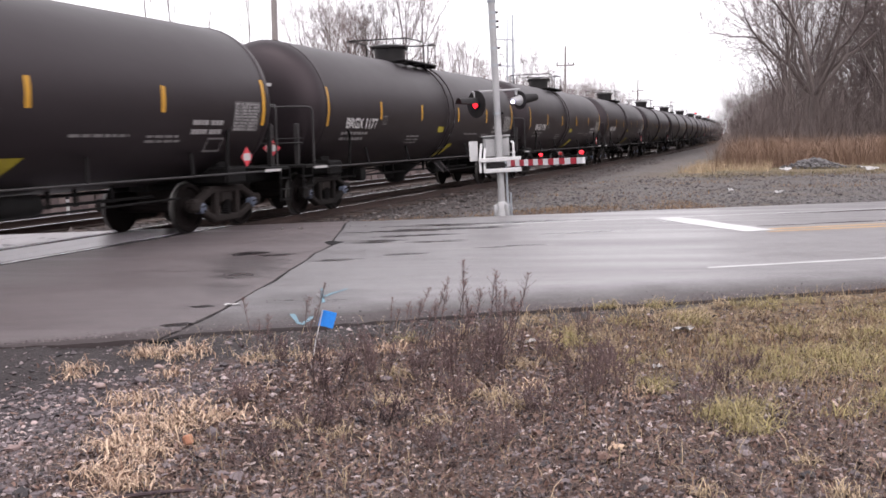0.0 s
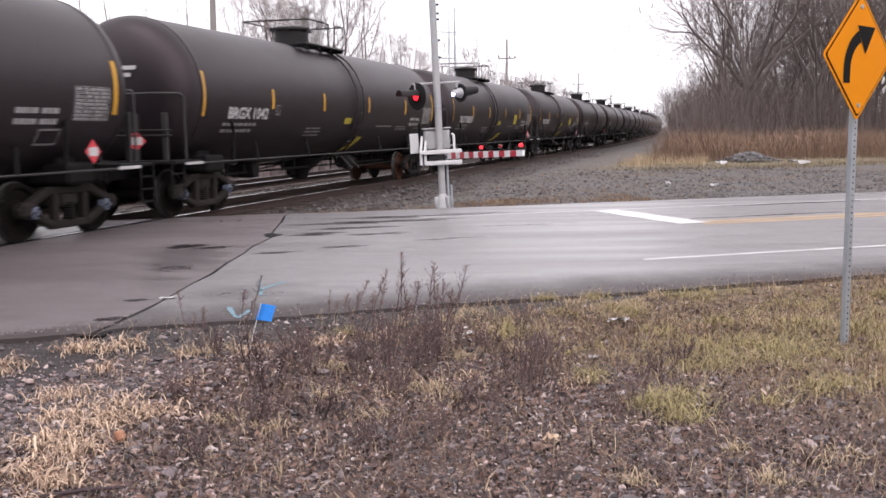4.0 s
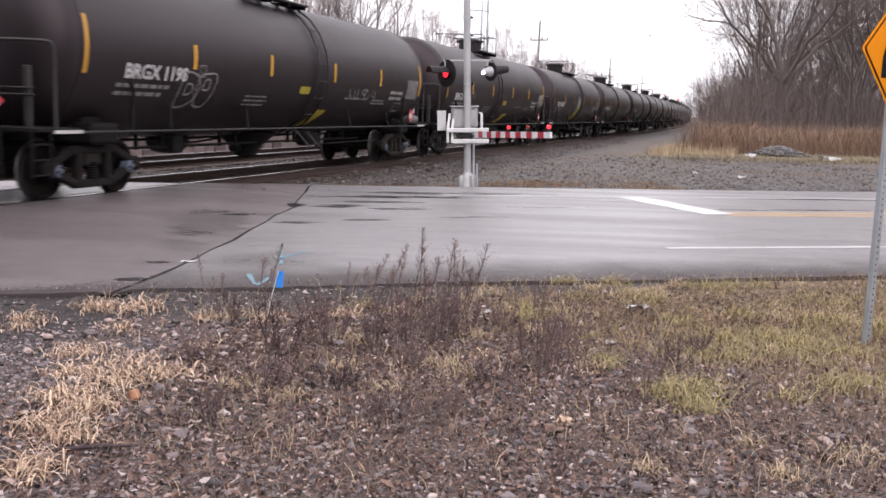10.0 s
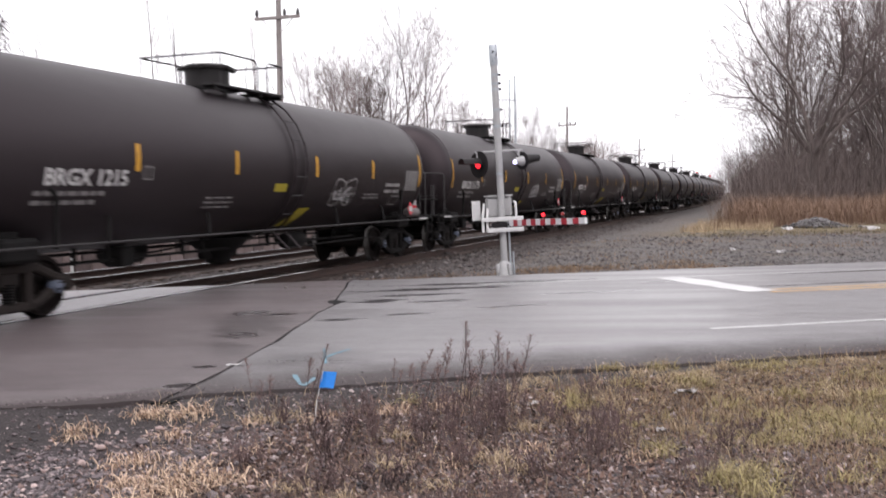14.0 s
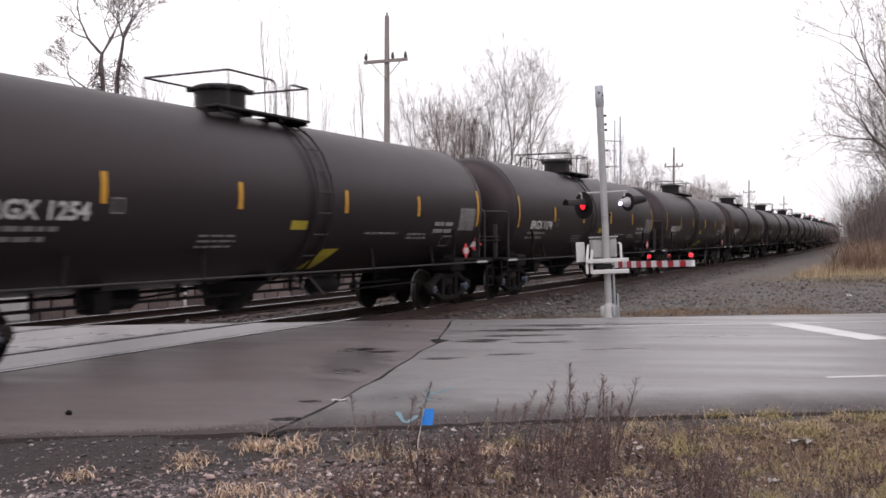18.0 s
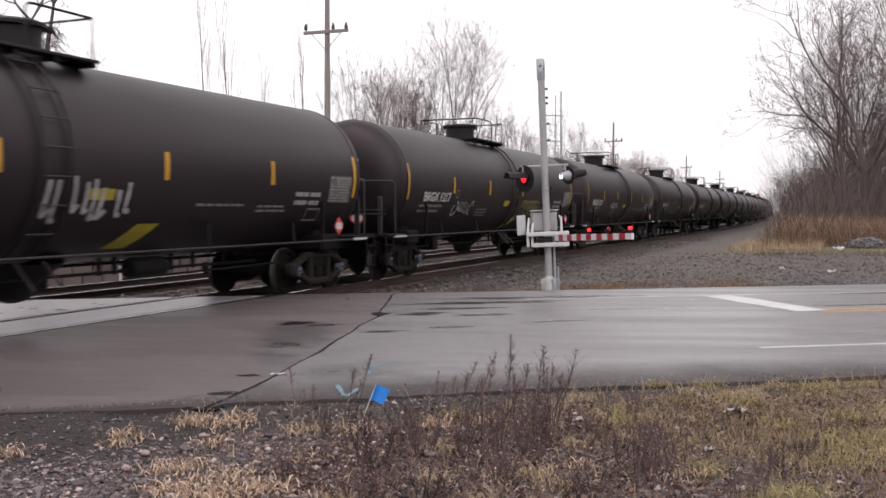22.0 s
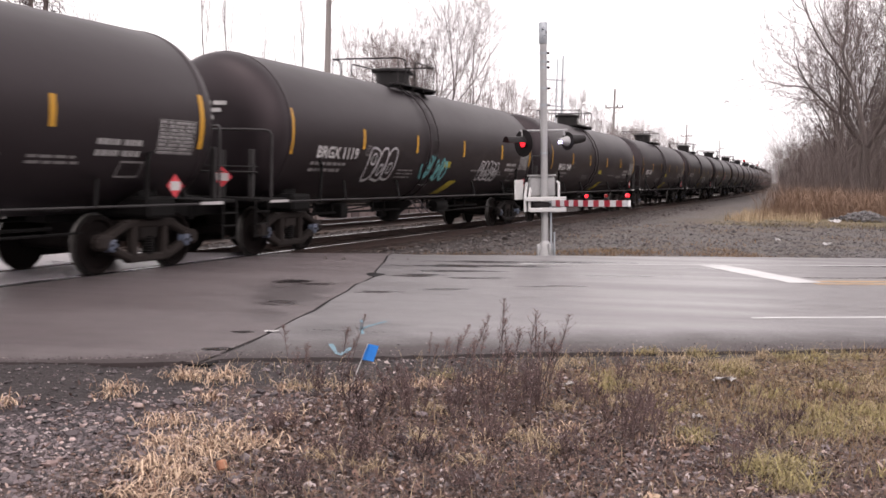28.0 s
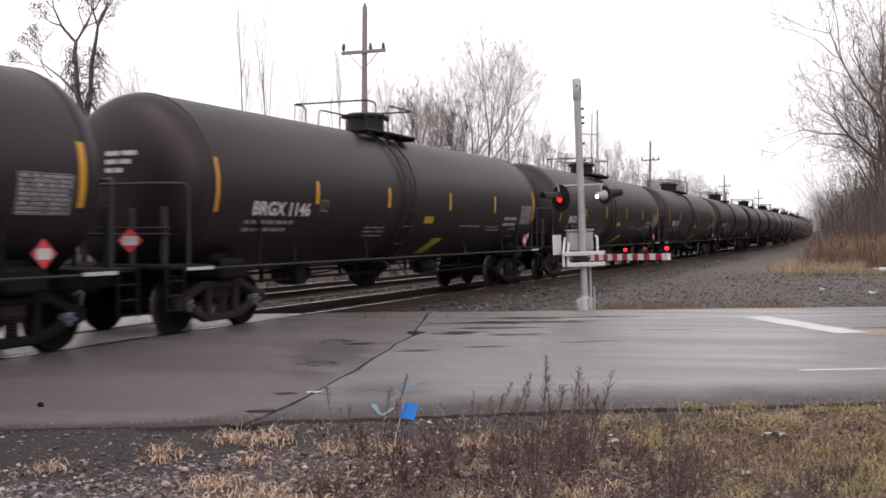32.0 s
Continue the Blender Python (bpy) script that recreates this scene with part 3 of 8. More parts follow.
def road():
    half = 0.019
    left = [(x - half * (1 + 0.5 * math.sin(i * 2.1)), y) for i, (x, y) in enumerate(CRACK)]
    right = [(x + half * (1 + 0.6 * math.sin(i * 1.7)), y) for i, (x, y) in enumerate(CRACK)]
    a0 = Vector(right[0]).dot(RA)
    near = ragged(8.42, a0 + 0.15, 30, 0.16, 0.035, 1) + [rd(160, 8.42)[:2]]
    far = [rd(160, 19.0)[:2]] + list(reversed(ragged(19.05, Vector(right[-1]).dot(RA) + 0.2, 30, 0.3, 0.03, 2)))
    slab("road", near + far + list(reversed(right)), 0.0, 0.25, ROADM, "damp grey asphalt two-lane road beside the crossing")
    aleft = Vector(cross(10.26, 8.3)[:2]).dot(RA)
    near = ragged(8.30, aleft, Vector(left[0]).dot(RA) - 0.12, 0.16, 0.035, 3)
    slab("pavement", [cross(10.26, 19.2)[:2], cross(10.26, 8.3)[:2]] + near[1:] + left, 0.0, 0.25, APRONM, "worn brownish asphalt apron at the railway crossing")
    slab("pavement_joint", [(x - 0.10, y) for x, y in CRACK] + [(x + 0.10, y) for x, y in reversed(CRACK)], -0.012, 0.06, TAR, "dark tarred crack across the asphalt")
    # the lump of tar where the crack bends
    blob = [(-2.56 + 0.13 * (1 + 0.35 * math.sin(3 * t)) * math.cos(t), 15.1 + 0.30 * (1 + 0.3 * math.cos(2 * t + 1)) * math.sin(t)) for t in (2 * math.pi * i / 18 for i in range(18))]
    slab("tar_patch", blob, 0.006, 0.02, TAR, "dark lump of tar where the crack bends", category="road repair")
    # crossing panels between and beside the rails
    for l0, l1, m in ((10.50, 10.98, CONCD), (10.995, 11.66, CONCD), (11.98, 13.05, CONC), (13.07, 14.40, CONC), (14.70, 15.88, CONC), (16.20, 60, APRONM)):
        slab("crossing_panel", [cross(l0, 8.3)[:2], cross(l0, 19.2)[:2], cross(l1, 19.2)[:2], cross(l1, 8.3)[:2]], -0.004, 0.12, m, "pale smooth crossing panel beside the rails" if m is not APRONM else "asphalt between the railway tracks")

    for l0, l1 in ((10.20, 10.262), (10.375, 10.495), (11.665, 11.785), (11.885, 11.975), (14.405, 14.49), (14.585, 14.695), (15.885, 15.99), (16.085, 16.195)):
        slab("flangeway", [cross(l0, 8.3)[:2], cross(l0, 19.2)[:2], cross(l1, 19.2)[:2], cross(l1, 8.3)[:2]], -0.018 if l0 > 10.3 else 0.003, 0.06, TAR, "black rubber flangeway strip beside the rail")


road()


def stripe(name, a0, n0, a1, n1, width, material, label, z=0.004):
    d = (RA * (a1 - a0) + RN * (n1 - n0)).normalized()
    o = Vector((-d.y, d.x)) * width / 2
    p, q = Vector(rd(a0, n0)[:2]), Vector(rd(a1, n1)[:2])
    rng = random.Random(int(a0 * 10))
    k = max(2, int((q - p).length / 0.35))
    side = [p + (q - p) * i / k for i in range(k + 1)]
    up = [v + o * (1 + rng.uniform(-0.12, 0.1)) for v in side]
    dn = [v - o * (1 + rng.uniform(-0.12, 0.1)) for v in side]
    outline = [(v.x, v.y, z) for v in up] + [(v.x, v.y, z) for v in reversed(dn)]
    n = 2 * (k + 1)
    g = Mesh().add(outline, [(i, i + 1, n - 2 - i, n - 1 - i) for i in range(k)])
    solid(name, g, material, label, "road marking", kind="structure", fix=False)


stripe("edge_line", 5.9, 10.48, 60, 10.48, 0.10, PAINTW, "worn white edge line painted on the asphalt")
stripe("edge_line", 4.9, 17.2, 60, 17.45, 0.10, PAINTW, "worn white edge line painted on the asphalt")
stripe("centre_line", 9.25, 14.38, 60, 14.42, 0.14, PAINTY, "faded double yellow centre line on the asphalt")
stripe("centre_line", 9.0, 14.02, 60, 14.06, 0.14, PAINTY, "faded double yellow centre line on the asphalt")
stripe("stop_line", 8.75, 17.15, 8.95, 14.2, 0.62, PAINTW, "broad white stop line before the crossing")


# ---- railway tracks ----
def rail_profile():
    return [(-0.07, -0.17), (0.07, -0.17), (0.07, -0.155), (0.012, -0.135), (0.012, -0.04), (0.036, -0.03), (0.036, -0.004), (0.030, 0.0), (-0.030, 0.0), (-0.036, -0.004), (-0.036, -0.03), (-0.012, -0.04), (-0.012, -0.135), (-0.07, -0.155)]


def track(l0, label, s0, gap):
    base = thing("railway_track", label, "railway track", kind="structure")
    prof = rail_profile()
    ss = [s0, 0, 15, 30, 44] + list(range(60, 1100, 25))
    for side in (-0.753, 0.753):
        g = Mesh()
        k = len(prof)
        for s in ss:
            g.v += [tr(s, l0 + side + u, w + 0.002) for u, w in prof]
        for i in range(len(ss) - 1):
            for j in range(k):
                g.f.append((i * k + j, i * k + (j + 1) % k, (i + 1) * k + (j + 1) % k, (i + 1) * k + j))
                g.m.append(1 if 6 <= j <= 8 else 0)
        part("rail", g, [RAILSIDE, RAILTOP], base, "steel rail with a bright worn head")
    return base


TRACK_A = track(L1, "near railway track with timber ties in grey ballast", -60, (2.4, 15.8))
TRACK_B = track(15.29, "second railway track beyond the train", -60, (-0.5, 13.0))

# ---- the tank cars ----
TANK_Z, TANK_R, HALF, HEAD = 2.40, 1.52, 7.72, 0.62


def on_tank(x, z, proud=0.006):
    """A place on the camera's side of the tank, at a height."""
    u = min(max((z - TANK_Z) / TANK_R, -0.999), 0.999)
    r = TANK_R + proud
    y = -r * math.sqrt(1 - u * u)
    return (x, y, TANK_Z + r * u)


def patch(g, x0, z0, x1, z1, m=0, lean=0.0, proud=0.006):
    """A painted rectangle laid on the tank's side; lean shifts its top along the car."""
    k = max(1, int(abs(z1 - z0) / 0.12))
    verts, faces = [], []
    for i in range(k + 1):
        z = z0 + (z1 - z0) * i / k
        for x in (x0, x1):
            verts.append(on_tank(x + lean * i / k, z, proud))
    for i in range(k):
        faces.append((2 * i, 2 * i + 1, 2 * i + 3, 2 * i + 2))
    g.add(verts, faces, m)


def tank_writing(text, x, z, height, parent, name, material, label="", slant=0.0, wide=1.0, proud=0.007):
    v, f = lettering(text, height)
    g = Mesh().add([on_tank(x + wide * p[0] + slant * p[1], z + p[1], proud) for p in v], f)
    return tagged(part(name, g, material, parent, label, fix=False), kind="stuff") if name == "graffiti" else part(name, g, material, parent, label, fix=False)


def bars(g, x0, z0, width, rows, pitch, rng, m=0, thick=0.5):
    """Lines of writing too small to read."""
    for i in range(rows):
        x = x0
        end = x0 + width * rng.uniform(0.75, 1.0)
        while x < end:
            w = min(rng.uniform(0.10, 0.32), end - x)
            patch(g, x, z0 - i * pitch - pitch * thick, x + w, z0 - i * pitch, m)
            x += w + 0.05


def loop_pts(pts, n=6):
    """Rounds the corners of a line of points."""
    pts = [Vector(p) for p in pts]
    out = [pts[0]]
    for a, b, c in zip(pts, pts[1:], pts[2:]):
        d = min(0.14, (a - b).length / 2, (c - b).length / 2)
        p, q = b + (a - b).normalized() * d, b + (c - b).normalized() * d
        out += [p * (1 - t) ** 2 + b * 2 * t * (1 - t) + q * t * t for t in [i / n for i in range(n + 1)]]
    return out + [pts[-1]]


def side_frame():
    """Cast three-piece truck side frame seen from the side, in the x-z plane, with its two windows."""
    outer = [(-1.18, 0.36), (-1.14, 0.62), (-0.80, 0.70), (-0.55, 0.82), (0.55, 0.82), (0.80, 0.70), (1.14, 0.62), (1.18, 0.36), (0.98, 0.33), (0.86, 0.44), (0.72, 0.42), (0.42, 0.18), (-0.42, 0.18), (-0.72, 0.42), (-0.86, 0.44), (-0.98, 0.33)]
    g = Mesh()
    bars_ = [((-1.15, 0.49), (-0.55, 0.74)), ((-0.55, 0.76), (0.55, 0.76)), ((0.55, 0.74), (1.15, 0.49)), ((-0.95, 0.44), (-0.42, 0.22)), ((-0.45, 0.22), (0.45, 0.22)), ((0.42, 0.22), (0.95, 0.44)), ((-0.36, 0.24), (-0.36, 0.74)), ((0.36, 0.24), (0.36, 0.74))]
    for (x0, z0), (x1, z1) in bars_:
        d = Vector((x1 - x0, 0, z1 - z0))
        turn = Matrix.Rotation(-math.atan2(d.z, d.x), 3, "Y")
        g.box(((x0 + x1) / 2, 0, (z0 + z1) / 2), (d.length + 0.10, 0.16, 0.13), 0, turn, 0.03)
    for x in (-1.0, 1.0):
        g.box((x, 0, 0.50), (0.36, 0.22, 0.24), 0, None, 0.05)
    return g


def springs():
    g = Mesh()
    g.lathe([(0.28 + 0.02 * i, 0.085 if i % 2 else 0.105) for i in range(15)], "z", (0, 0, 0), 10)
    return g


def wheelset():
    """An axle with its two wheels and the bearing caps, about its own middle."""
    g = Mesh()
    g.lathe([(-1.05, 0.001), (-1.05, 0.085), (-0.7, 0.085), (-0.6, 0.10), (0.6, 0.10), (0.7, 0.085), (1.05, 0.085), (1.05, 0.001)], "y", sides=12)
    for k in (-1, 1):
        g.lathe([(k * 0.685, 0.10), (k * 0.685, 0.47), (k * 0.705, 0.485), (k * 0.725, 0.46), (k * 0.80, 0.452), (k * 0.82, 0.44), (k * 0.82, 0.38), (k * 0.77, 0.35), (k * 0.76, 0.20), (k * 0.82, 0.15), (k * 0.82, 0.10)], "y", sides=36, ms=[0, 0, 1, 1, 0, 0, 0, 0, 0, 0])
        g.lathe([(k * 1.02, 0.001), (k * 1.13, 0.001), (k * 1.12, 0.08), (k * 1.10, 0.105), (k * 0.98, 0.11)], "y", sides=14, m=2)
        for i in range(3):
            t = i * 2.094
            g.box((0.06 * math.cos(t), k * 1.14, 0.06 * math.sin(t)), (0.03, 0.03, 0.03), 0)
    return g


TRUCK_X, AXLE = 6.92, 0.89


GREYT = mat("dull_grey_tank", (0.16, 0.14, 0.14), (0.08, 0.07, 0.07), 4, 0.6)
RAILM = mat("worn_grey_pipe", (0.026, 0.023, 0.024), (0.012, 0.0105, 0.011), 4, 0.6)


def top_fittings(dome_x, walk, rear, front):
    """Shared meshes of the fittings on the tank's crown: name, mesh, label, and the part that it belongs to."""
    out = [("protective_housing", Mesh().lathe([(3.84, 0.45), (4.33, 0.45), (4.34, 0.001)], "z", (dome_x, 0, 0), 32).data("protective_housing", BLACKP, smooth=40), "round black valve housing", False)]
    g = Mesh().lathe([(4.31, 0.46), (4.32, 0.52), (4.37, 0.52), (4.41, 0.44), (4.44, 0.001)], "z", (dome_x, 0, 0), 32)
    for i in range(6):
        t = i * math.pi / 3 + 0.3
        g.box((dome_x + 0.54 * math.cos(t), 0.54 * math.sin(t), 4.33), (0.12, 0.07, 0.10), 0, Matrix.Rotation(t, 3, "Z"), 0.015)
    out.append(("lid", g.data("lid", BLACKP, smooth=40), "flanged lid with clamping lugs", True))
    out.append(("relief_valve", Mesh().lathe([(3.88, 0.13), (4.00, 0.13), (4.01, 0.17), (4.05, 0.17), (4.07, 0.001)], "z", (walk[1] - 0.40, 0.25, 0), 16).data("relief_valve", BLACKP, smooth=40), "", False))
    mid = (walk[0] + walk[1]) / 2
    for y in (-0.84, 0.84):
        out.append(("walkway", Mesh().box((mid, y, 3.87), (walk[1] - walk[0], 0.28, 0.045), 0, None, 0.008).data("walkway", BLACKP), "black steel walkway plate by the housing", False))
    out.append(("walkway", Mesh().box((walk[1] - 0.17, 0, 3.874), (0.34, 1.40, 0.045), 0, None, 0.008).data("walkway", BLACKP), "black steel walkway plate by the housing", False))
    for i in range(4):
        out.append(("walkway_bracket", Mesh().box((walk[0] + 0.1 + (walk[1] - walk[0] - 0.2) * i / 3, 0, 3.82), (0.07, 1.9, 0.08)).data("walkway_bracket", UNDER), "", False))
    for x0, x1 in (rear, front):
        g = Mesh().tube(loop_pts([(x1, -0.92, 3.88), (x1, -0.92, 4.50), (x0, -0.92, 4.50)]) + loop_pts([(x0, -0.90, 4.50), (x0, 0.90, 4.50)]) + loop_pts([(x0, 0.92, 4.50), (x1, 0.92, 4.50), (x1, 0.92, 3.88)]), 0.020, 8)
        out.append(("railing", g.data("railing", BLACKP, smooth=60), "bent black pipe railing open towards the housing", False))
        for y in (-0.92, 0.92):
            out.append(("railing_post", Mesh().tube([(x0, y, 3.86), (x0, y, 4.50)], 0.014, 6).data("railing_post", RAILM, smooth=60), "", False))
    return out


def build_car():
    """One black jacketed tank car at the origin, headed along +x, its rails at z = 0."""
    rng = random.Random(7)
    car = thing("tank_car", "black jacketed railway tank car rolling on two trucks", "tank car", group="tank cars of the train")
    # shell with dished heads
    prof = [(-HALF - HEAD, 0.001)]
    for i in range(1, 9):
        t = i / 8 * math.pi / 2
        prof.append((-HALF - HEAD * math.cos(t) ** 0.8, TANK_R * math.sin(t) ** 0.72))
    prof = [(x, min(r, TANK_R)) for x, r in prof]
    rings = [-5.1, -2.6, -0.75, -0.70, 2.6, 5.1]
    full = prof + [(x, TANK_R) for x in rings] + [(-x, r) for x, r in reversed(prof)]
    part("tank", Mesh().lathe(full, "x", (0, 0, TANK_Z), 56), JACKET, car, smooth=50)
    for x in (-7.72, 7.72):
        part("jacket_band", Mesh().lathe([(x - 0.035, TANK_R), (x - 0.03, TANK_R + 0.010), (x + 0.03, TANK_R + 0.010), (x + 0.035, TANK_R)], "x", (0, 0, TANK_Z), 56), JACKET, car, smooth=60)
    # markings
    for x in (-7.66, -4.67, -1.78, 1.43, 4.42, 7.62):
        tall = abs(x) > 7
        g = Mesh()
        patch(g, x - 0.055, 1.96 if tall else 2.15, x + 0.055, 2.83 if tall else 2.58)
        part("reflective_stripe", g, YELLOW, car, "upright yellow reflective tape", fix=False)
    g = Mesh()
    bars(g, -6.80, 1.84, 1.75, 2, 0.13, rng)
    bars(g, -2.62, 1.74, 1.10, 3, 0.085, rng, thick=0.4)
    bars(g, 2.3, 1.80, 1.5, 1, 0.09, rng, thick=0.5)
    bars(g, 4.1, 1.78, 1.0, 2, 0.08, rng, thick=0.5)
    tagged(part("stencilling", g, GREYM, car, "small faded white stencilled lines", fix=False), kind="stuff")
    g = Mesh()
    for i in range(2):
        for x0, w in ((5.30, 0.10), (5.42, 0.12), (5.56, 0.08), (5.66, 0.11), (5.85, 0.13), (6.0, 0.09), (6.11, 0.12)):
            patch(g, x0, 1.955 - i * 0.16, x0 + w, 2.04 - i * 0.16)
    tagged(part("stencilling", g, LETM, car, "short white stencilled weights", fix=False), kind="stuff")
    g = Mesh()
    for r in range(10):
        z = 2.38 - r * 0.058
        patch(g, 6.58, z, 7.46, z + 0.008)
        x = 6.61
        while r < 9 and x < 7.40:
            w = rng.uniform(0.04, 0.15)
            patch(g, x, z - 0.044, min(x + w, 7.44), z - 0.014)
            x += w + rng.choice((0.02, 0.03, 0.06))
    for x in (6.58, 6.86, 7.16, 7.452):
        patch(g, x, 1.858, x + 0.010, 2.388, proud=0.0065)
    tagged(part("data_panel", g, LETM, car, "ruled white test data panel", fix=False), kind="stuff")
    g = Mesh()
    for z in (1.48, 1.70):
        patch(g, 5.88, z, 6.40, z + 0.03)
    for x in (5.88, 6.37):
        patch(g, x, 1.48, x + 0.03, 1.73)
    part("stencilled_box", g, GREYM, car, fix=False)
    g = Mesh()
    for z in (2.02, 2.22):
        patch(g, -4.52, z, -4.28, z + 0.02)
    for x in (-4.52, -4.30, -4.42):
        patch(g, x, 2.02, x + 0.02, 2.23)
    part("stencilled_box", g, GREYM, car, fix=False)
    # underframe
    for k in (-1, 1):
        part("stub_sill", Mesh().box((k * 7.3, 0, 0.95), (3.4, 0.42, 0.36), 0, None, 0.03), UNDER, car)
        g = Mesh().box((k * 8.78, 0, 0.86), (0.50, 0.26, 0.22), 0, None, 0.04).box((k * 8.95, 0.10 * k, 0.86), (0.22, 0.22, 0.30), 0, None, 0.05)
        part("coupler", g, UNDER, car)
        g = Mesh().box((k * TRUCK_X, 0, 1.02), (0.7, 2.6, 0.34), 0, None, 0.05)
        g.box((k * TRUCK_X, -0.9, 1.30), (0.5, 0.25, 0.4), 0, None, 0.05).box((k * TRUCK_X, 0.9, 1.30), (0.5, 0.25, 0.4), 0, None, 0.05)
        part("body_bolster", g, UNDER, car)
        g = Mesh().box((k * 8.20, 0, 1.10), (0.95, 2.9, 0.06), 0, None, 0.01)
        part("end_platform", g, UNDER, car, "black grated end platform")
        # handrail hoop across the end, and the posts under it
        x0, x1 = k * 8.24, k * 8.52
        part("handrail", Mesh().tube(loop_pts([(x0, -1.42, 1.10), (x0, -1.42, 2.38), (x1, -1.10, 2.38), (x1, 1.10, 2.38), (x0, 1.42, 2.38), (x0, 1.42, 1.10)]), 0.024, 8), RAILM, car, "bent pipe handrail across the car's end", smooth=60)
        part("handrail", Mesh().tube([(x1, -1.30, 1.60), (x1, 1.30, 1.60)], 0.016, 6).tube([(x1, -1.30, 1.70), (x1, 1.30, 1.70)], 0.012, 6), RAILM, car, smooth=60)
        for y, top in ((-1.13, 2.02), (-0.50, 2.0), (0.5, 2.0), (1.13, 2.02)):
            part("end_post", Mesh().box((k * 8.46, y, (1.10 + top) / 2), (0.06, 0.11, top - 1.10), 0, None, 0.01), RAILM, car)
        for y in (-1.42, 1.42):
            g = Mesh()
            for i in range(3):
                g.tube([(k * 8.35, y, 0.45 + i * 0.22), (k * 8.75, y, 0.45 + i * 0.22)], 0.014, 6)
            for x in (8.35, 8.75):
                g.tube([(k * x, y, 0.42), (k * x, y, 1.10)], 0.02, 6)
            part("step_ladder", g, UNDER, car, smooth=60)
            part("step_edge", Mesh().box((k * 8.0, y * 1.02, 1.07), (0.62, 0.03, 0.05), 0), WHITEM, car, "white-edged step")
            at = pose(7.03, y * 1.02, 1.36) if k > 0 else pose(-8.62, y * 0.42, 1.50, 0, 0, 66 if y > 0 else -66)
            g = Mesh().box((0, 0, 0), (0.27, 0.012, 0.27), 0, Matrix.Rotation(radians(45), 3, "Y"))
            placard = part("placard", g, REDM, car, "red and white diamond hazard placard", m=at)
            part("placard_band", Mesh().box((0, 0, 0), (0.24, 0.018, 0.14)), PAPER, placard)
        part("ladder_post", Mesh().tube(loop_pts([(k * 6.40, -1.40, 1.02), (k * 6.40, -1.44, 1.82), (k * 6.62, -1.36, 1.95)]), 0.035, 8), UNDER, car, smooth=60)
    for y in (-1.42, 1.42):
        part("side_rail", Mesh().tube([(-8.1, y, 1.06), (8.1, y, 1.06)], 0.020, 8), RAILM, car, "long grey pipe safety rail", smooth=60)
    for x in (-5.3, -2.6, 2.6, 5.3):
        part("rail_bracket", Mesh().tube([(x, -1.42, 1.06), (x + 0.25, -1.22, 1.45)], 0.03, 6), UNDER, car)
    g = Mesh().lathe([(0.34, 0.10), (0.40, 0.26), (0.56, 0.30), (0.92, 0.75)], "z", (-0.2, 0, 0), 16).box((-0.2, 0, 0.60), (1.3, 0.16, 0.22), 0, None, 0.04)
    part("bottom_outlet", g, UNDER, car, "black bottom outlet valve with its skid", smooth=50)
    g = Mesh().lathe([(-3.25, 0.001), (-3.25, 0.20), (-3.18, 0.23), (-2.35, 0.23), (-2.28, 0.20), (-2.28, 0.001)], "x", (0, 0.35, 0.76), 16)
    part("brake_gear", g, UNDER, car, "black brake cylinder", smooth=40)
    g = Mesh().box((-3.75, -0.35, 0.74), (0.34, 0.42, 0.34), 0, None, 0.03).tube([(-3.6, -0.35, 0.74), (-2.2, 0.1, 0.72), (-1.2, 0.1, 0.78)], 0.022, 6)
    part("brake_gear", g, UNDER, car, "black brake valve and rod", smooth=40)
    g = Mesh().lathe([(1.75, 0.001), (1.75, 0.15), (1.80, 0.18), (2.55, 0.18), (2.60, 0.15), (2.60, 0.001)], "x", (0, -0.45, 0.74), 14)
    part("brake_gear", g, UNDER, car, "black air tank under the shell", smooth=40)
    part("brake_pipe", Mesh().tube([(-6.0, 0.3, 0.80), (6.0, 0.3, 0.80)], 0.03, 6).tube([(-5.5, -0.4, 0.70), (5.5, -0.4, 0.70)], 0.028, 6).tube([(1.1, -0.9, 0.62), (5.6, -0.9, 0.66)], 0.02, 6), UNDER, car)
    for x in (-4.9, -4.1, -2.0, -1.35, 1.15, 1.5, 2.9, 3.5, 4.4):
        part("pipe_hanger", Mesh().box((x, -0.4, 0.84), (0.05, 0.06, 0.36)), UNDER, car)
    # reporting lines on the rear head
    g = Mesh()
    for i, w in enumerate((1.15, 0.95, 0.65)):
        z = 2.92 - i * 0.135
        for u0, u1 in ((0.0, 0.46), (0.54, 1.0)):
            pts = []
            for q in (u0 * w, (u0 + u1) / 2 * w, u1 * w):
                for zz in (z, z - 0.075):
                    y = 0.15 - q * 0.55
                    rr = math.hypot(y, zz - TANK_Z) / TANK_R
                    t = math.asin(min(rr ** (1 / 0.72), 1))
                    pts.append((-HALF - HEAD * math.cos(t) ** 0.8 - 0.02, y, zz))
            g.add(pts, [(0, 1, 3, 2), (2, 3, 5, 4)])
    part("head_stencil", g, WHITEM, car, "white stencilled lines on the tank head", fix=False)
    # trucks
    frame_mesh = side_frame().data("side_frame", TRUCKM)
    spring_mesh = springs().data("spring", TRUCKM, smooth=60)
    set_mesh = wheelset().data("wheelset", [WHEELM, TREADM, CAPM], smooth=35)
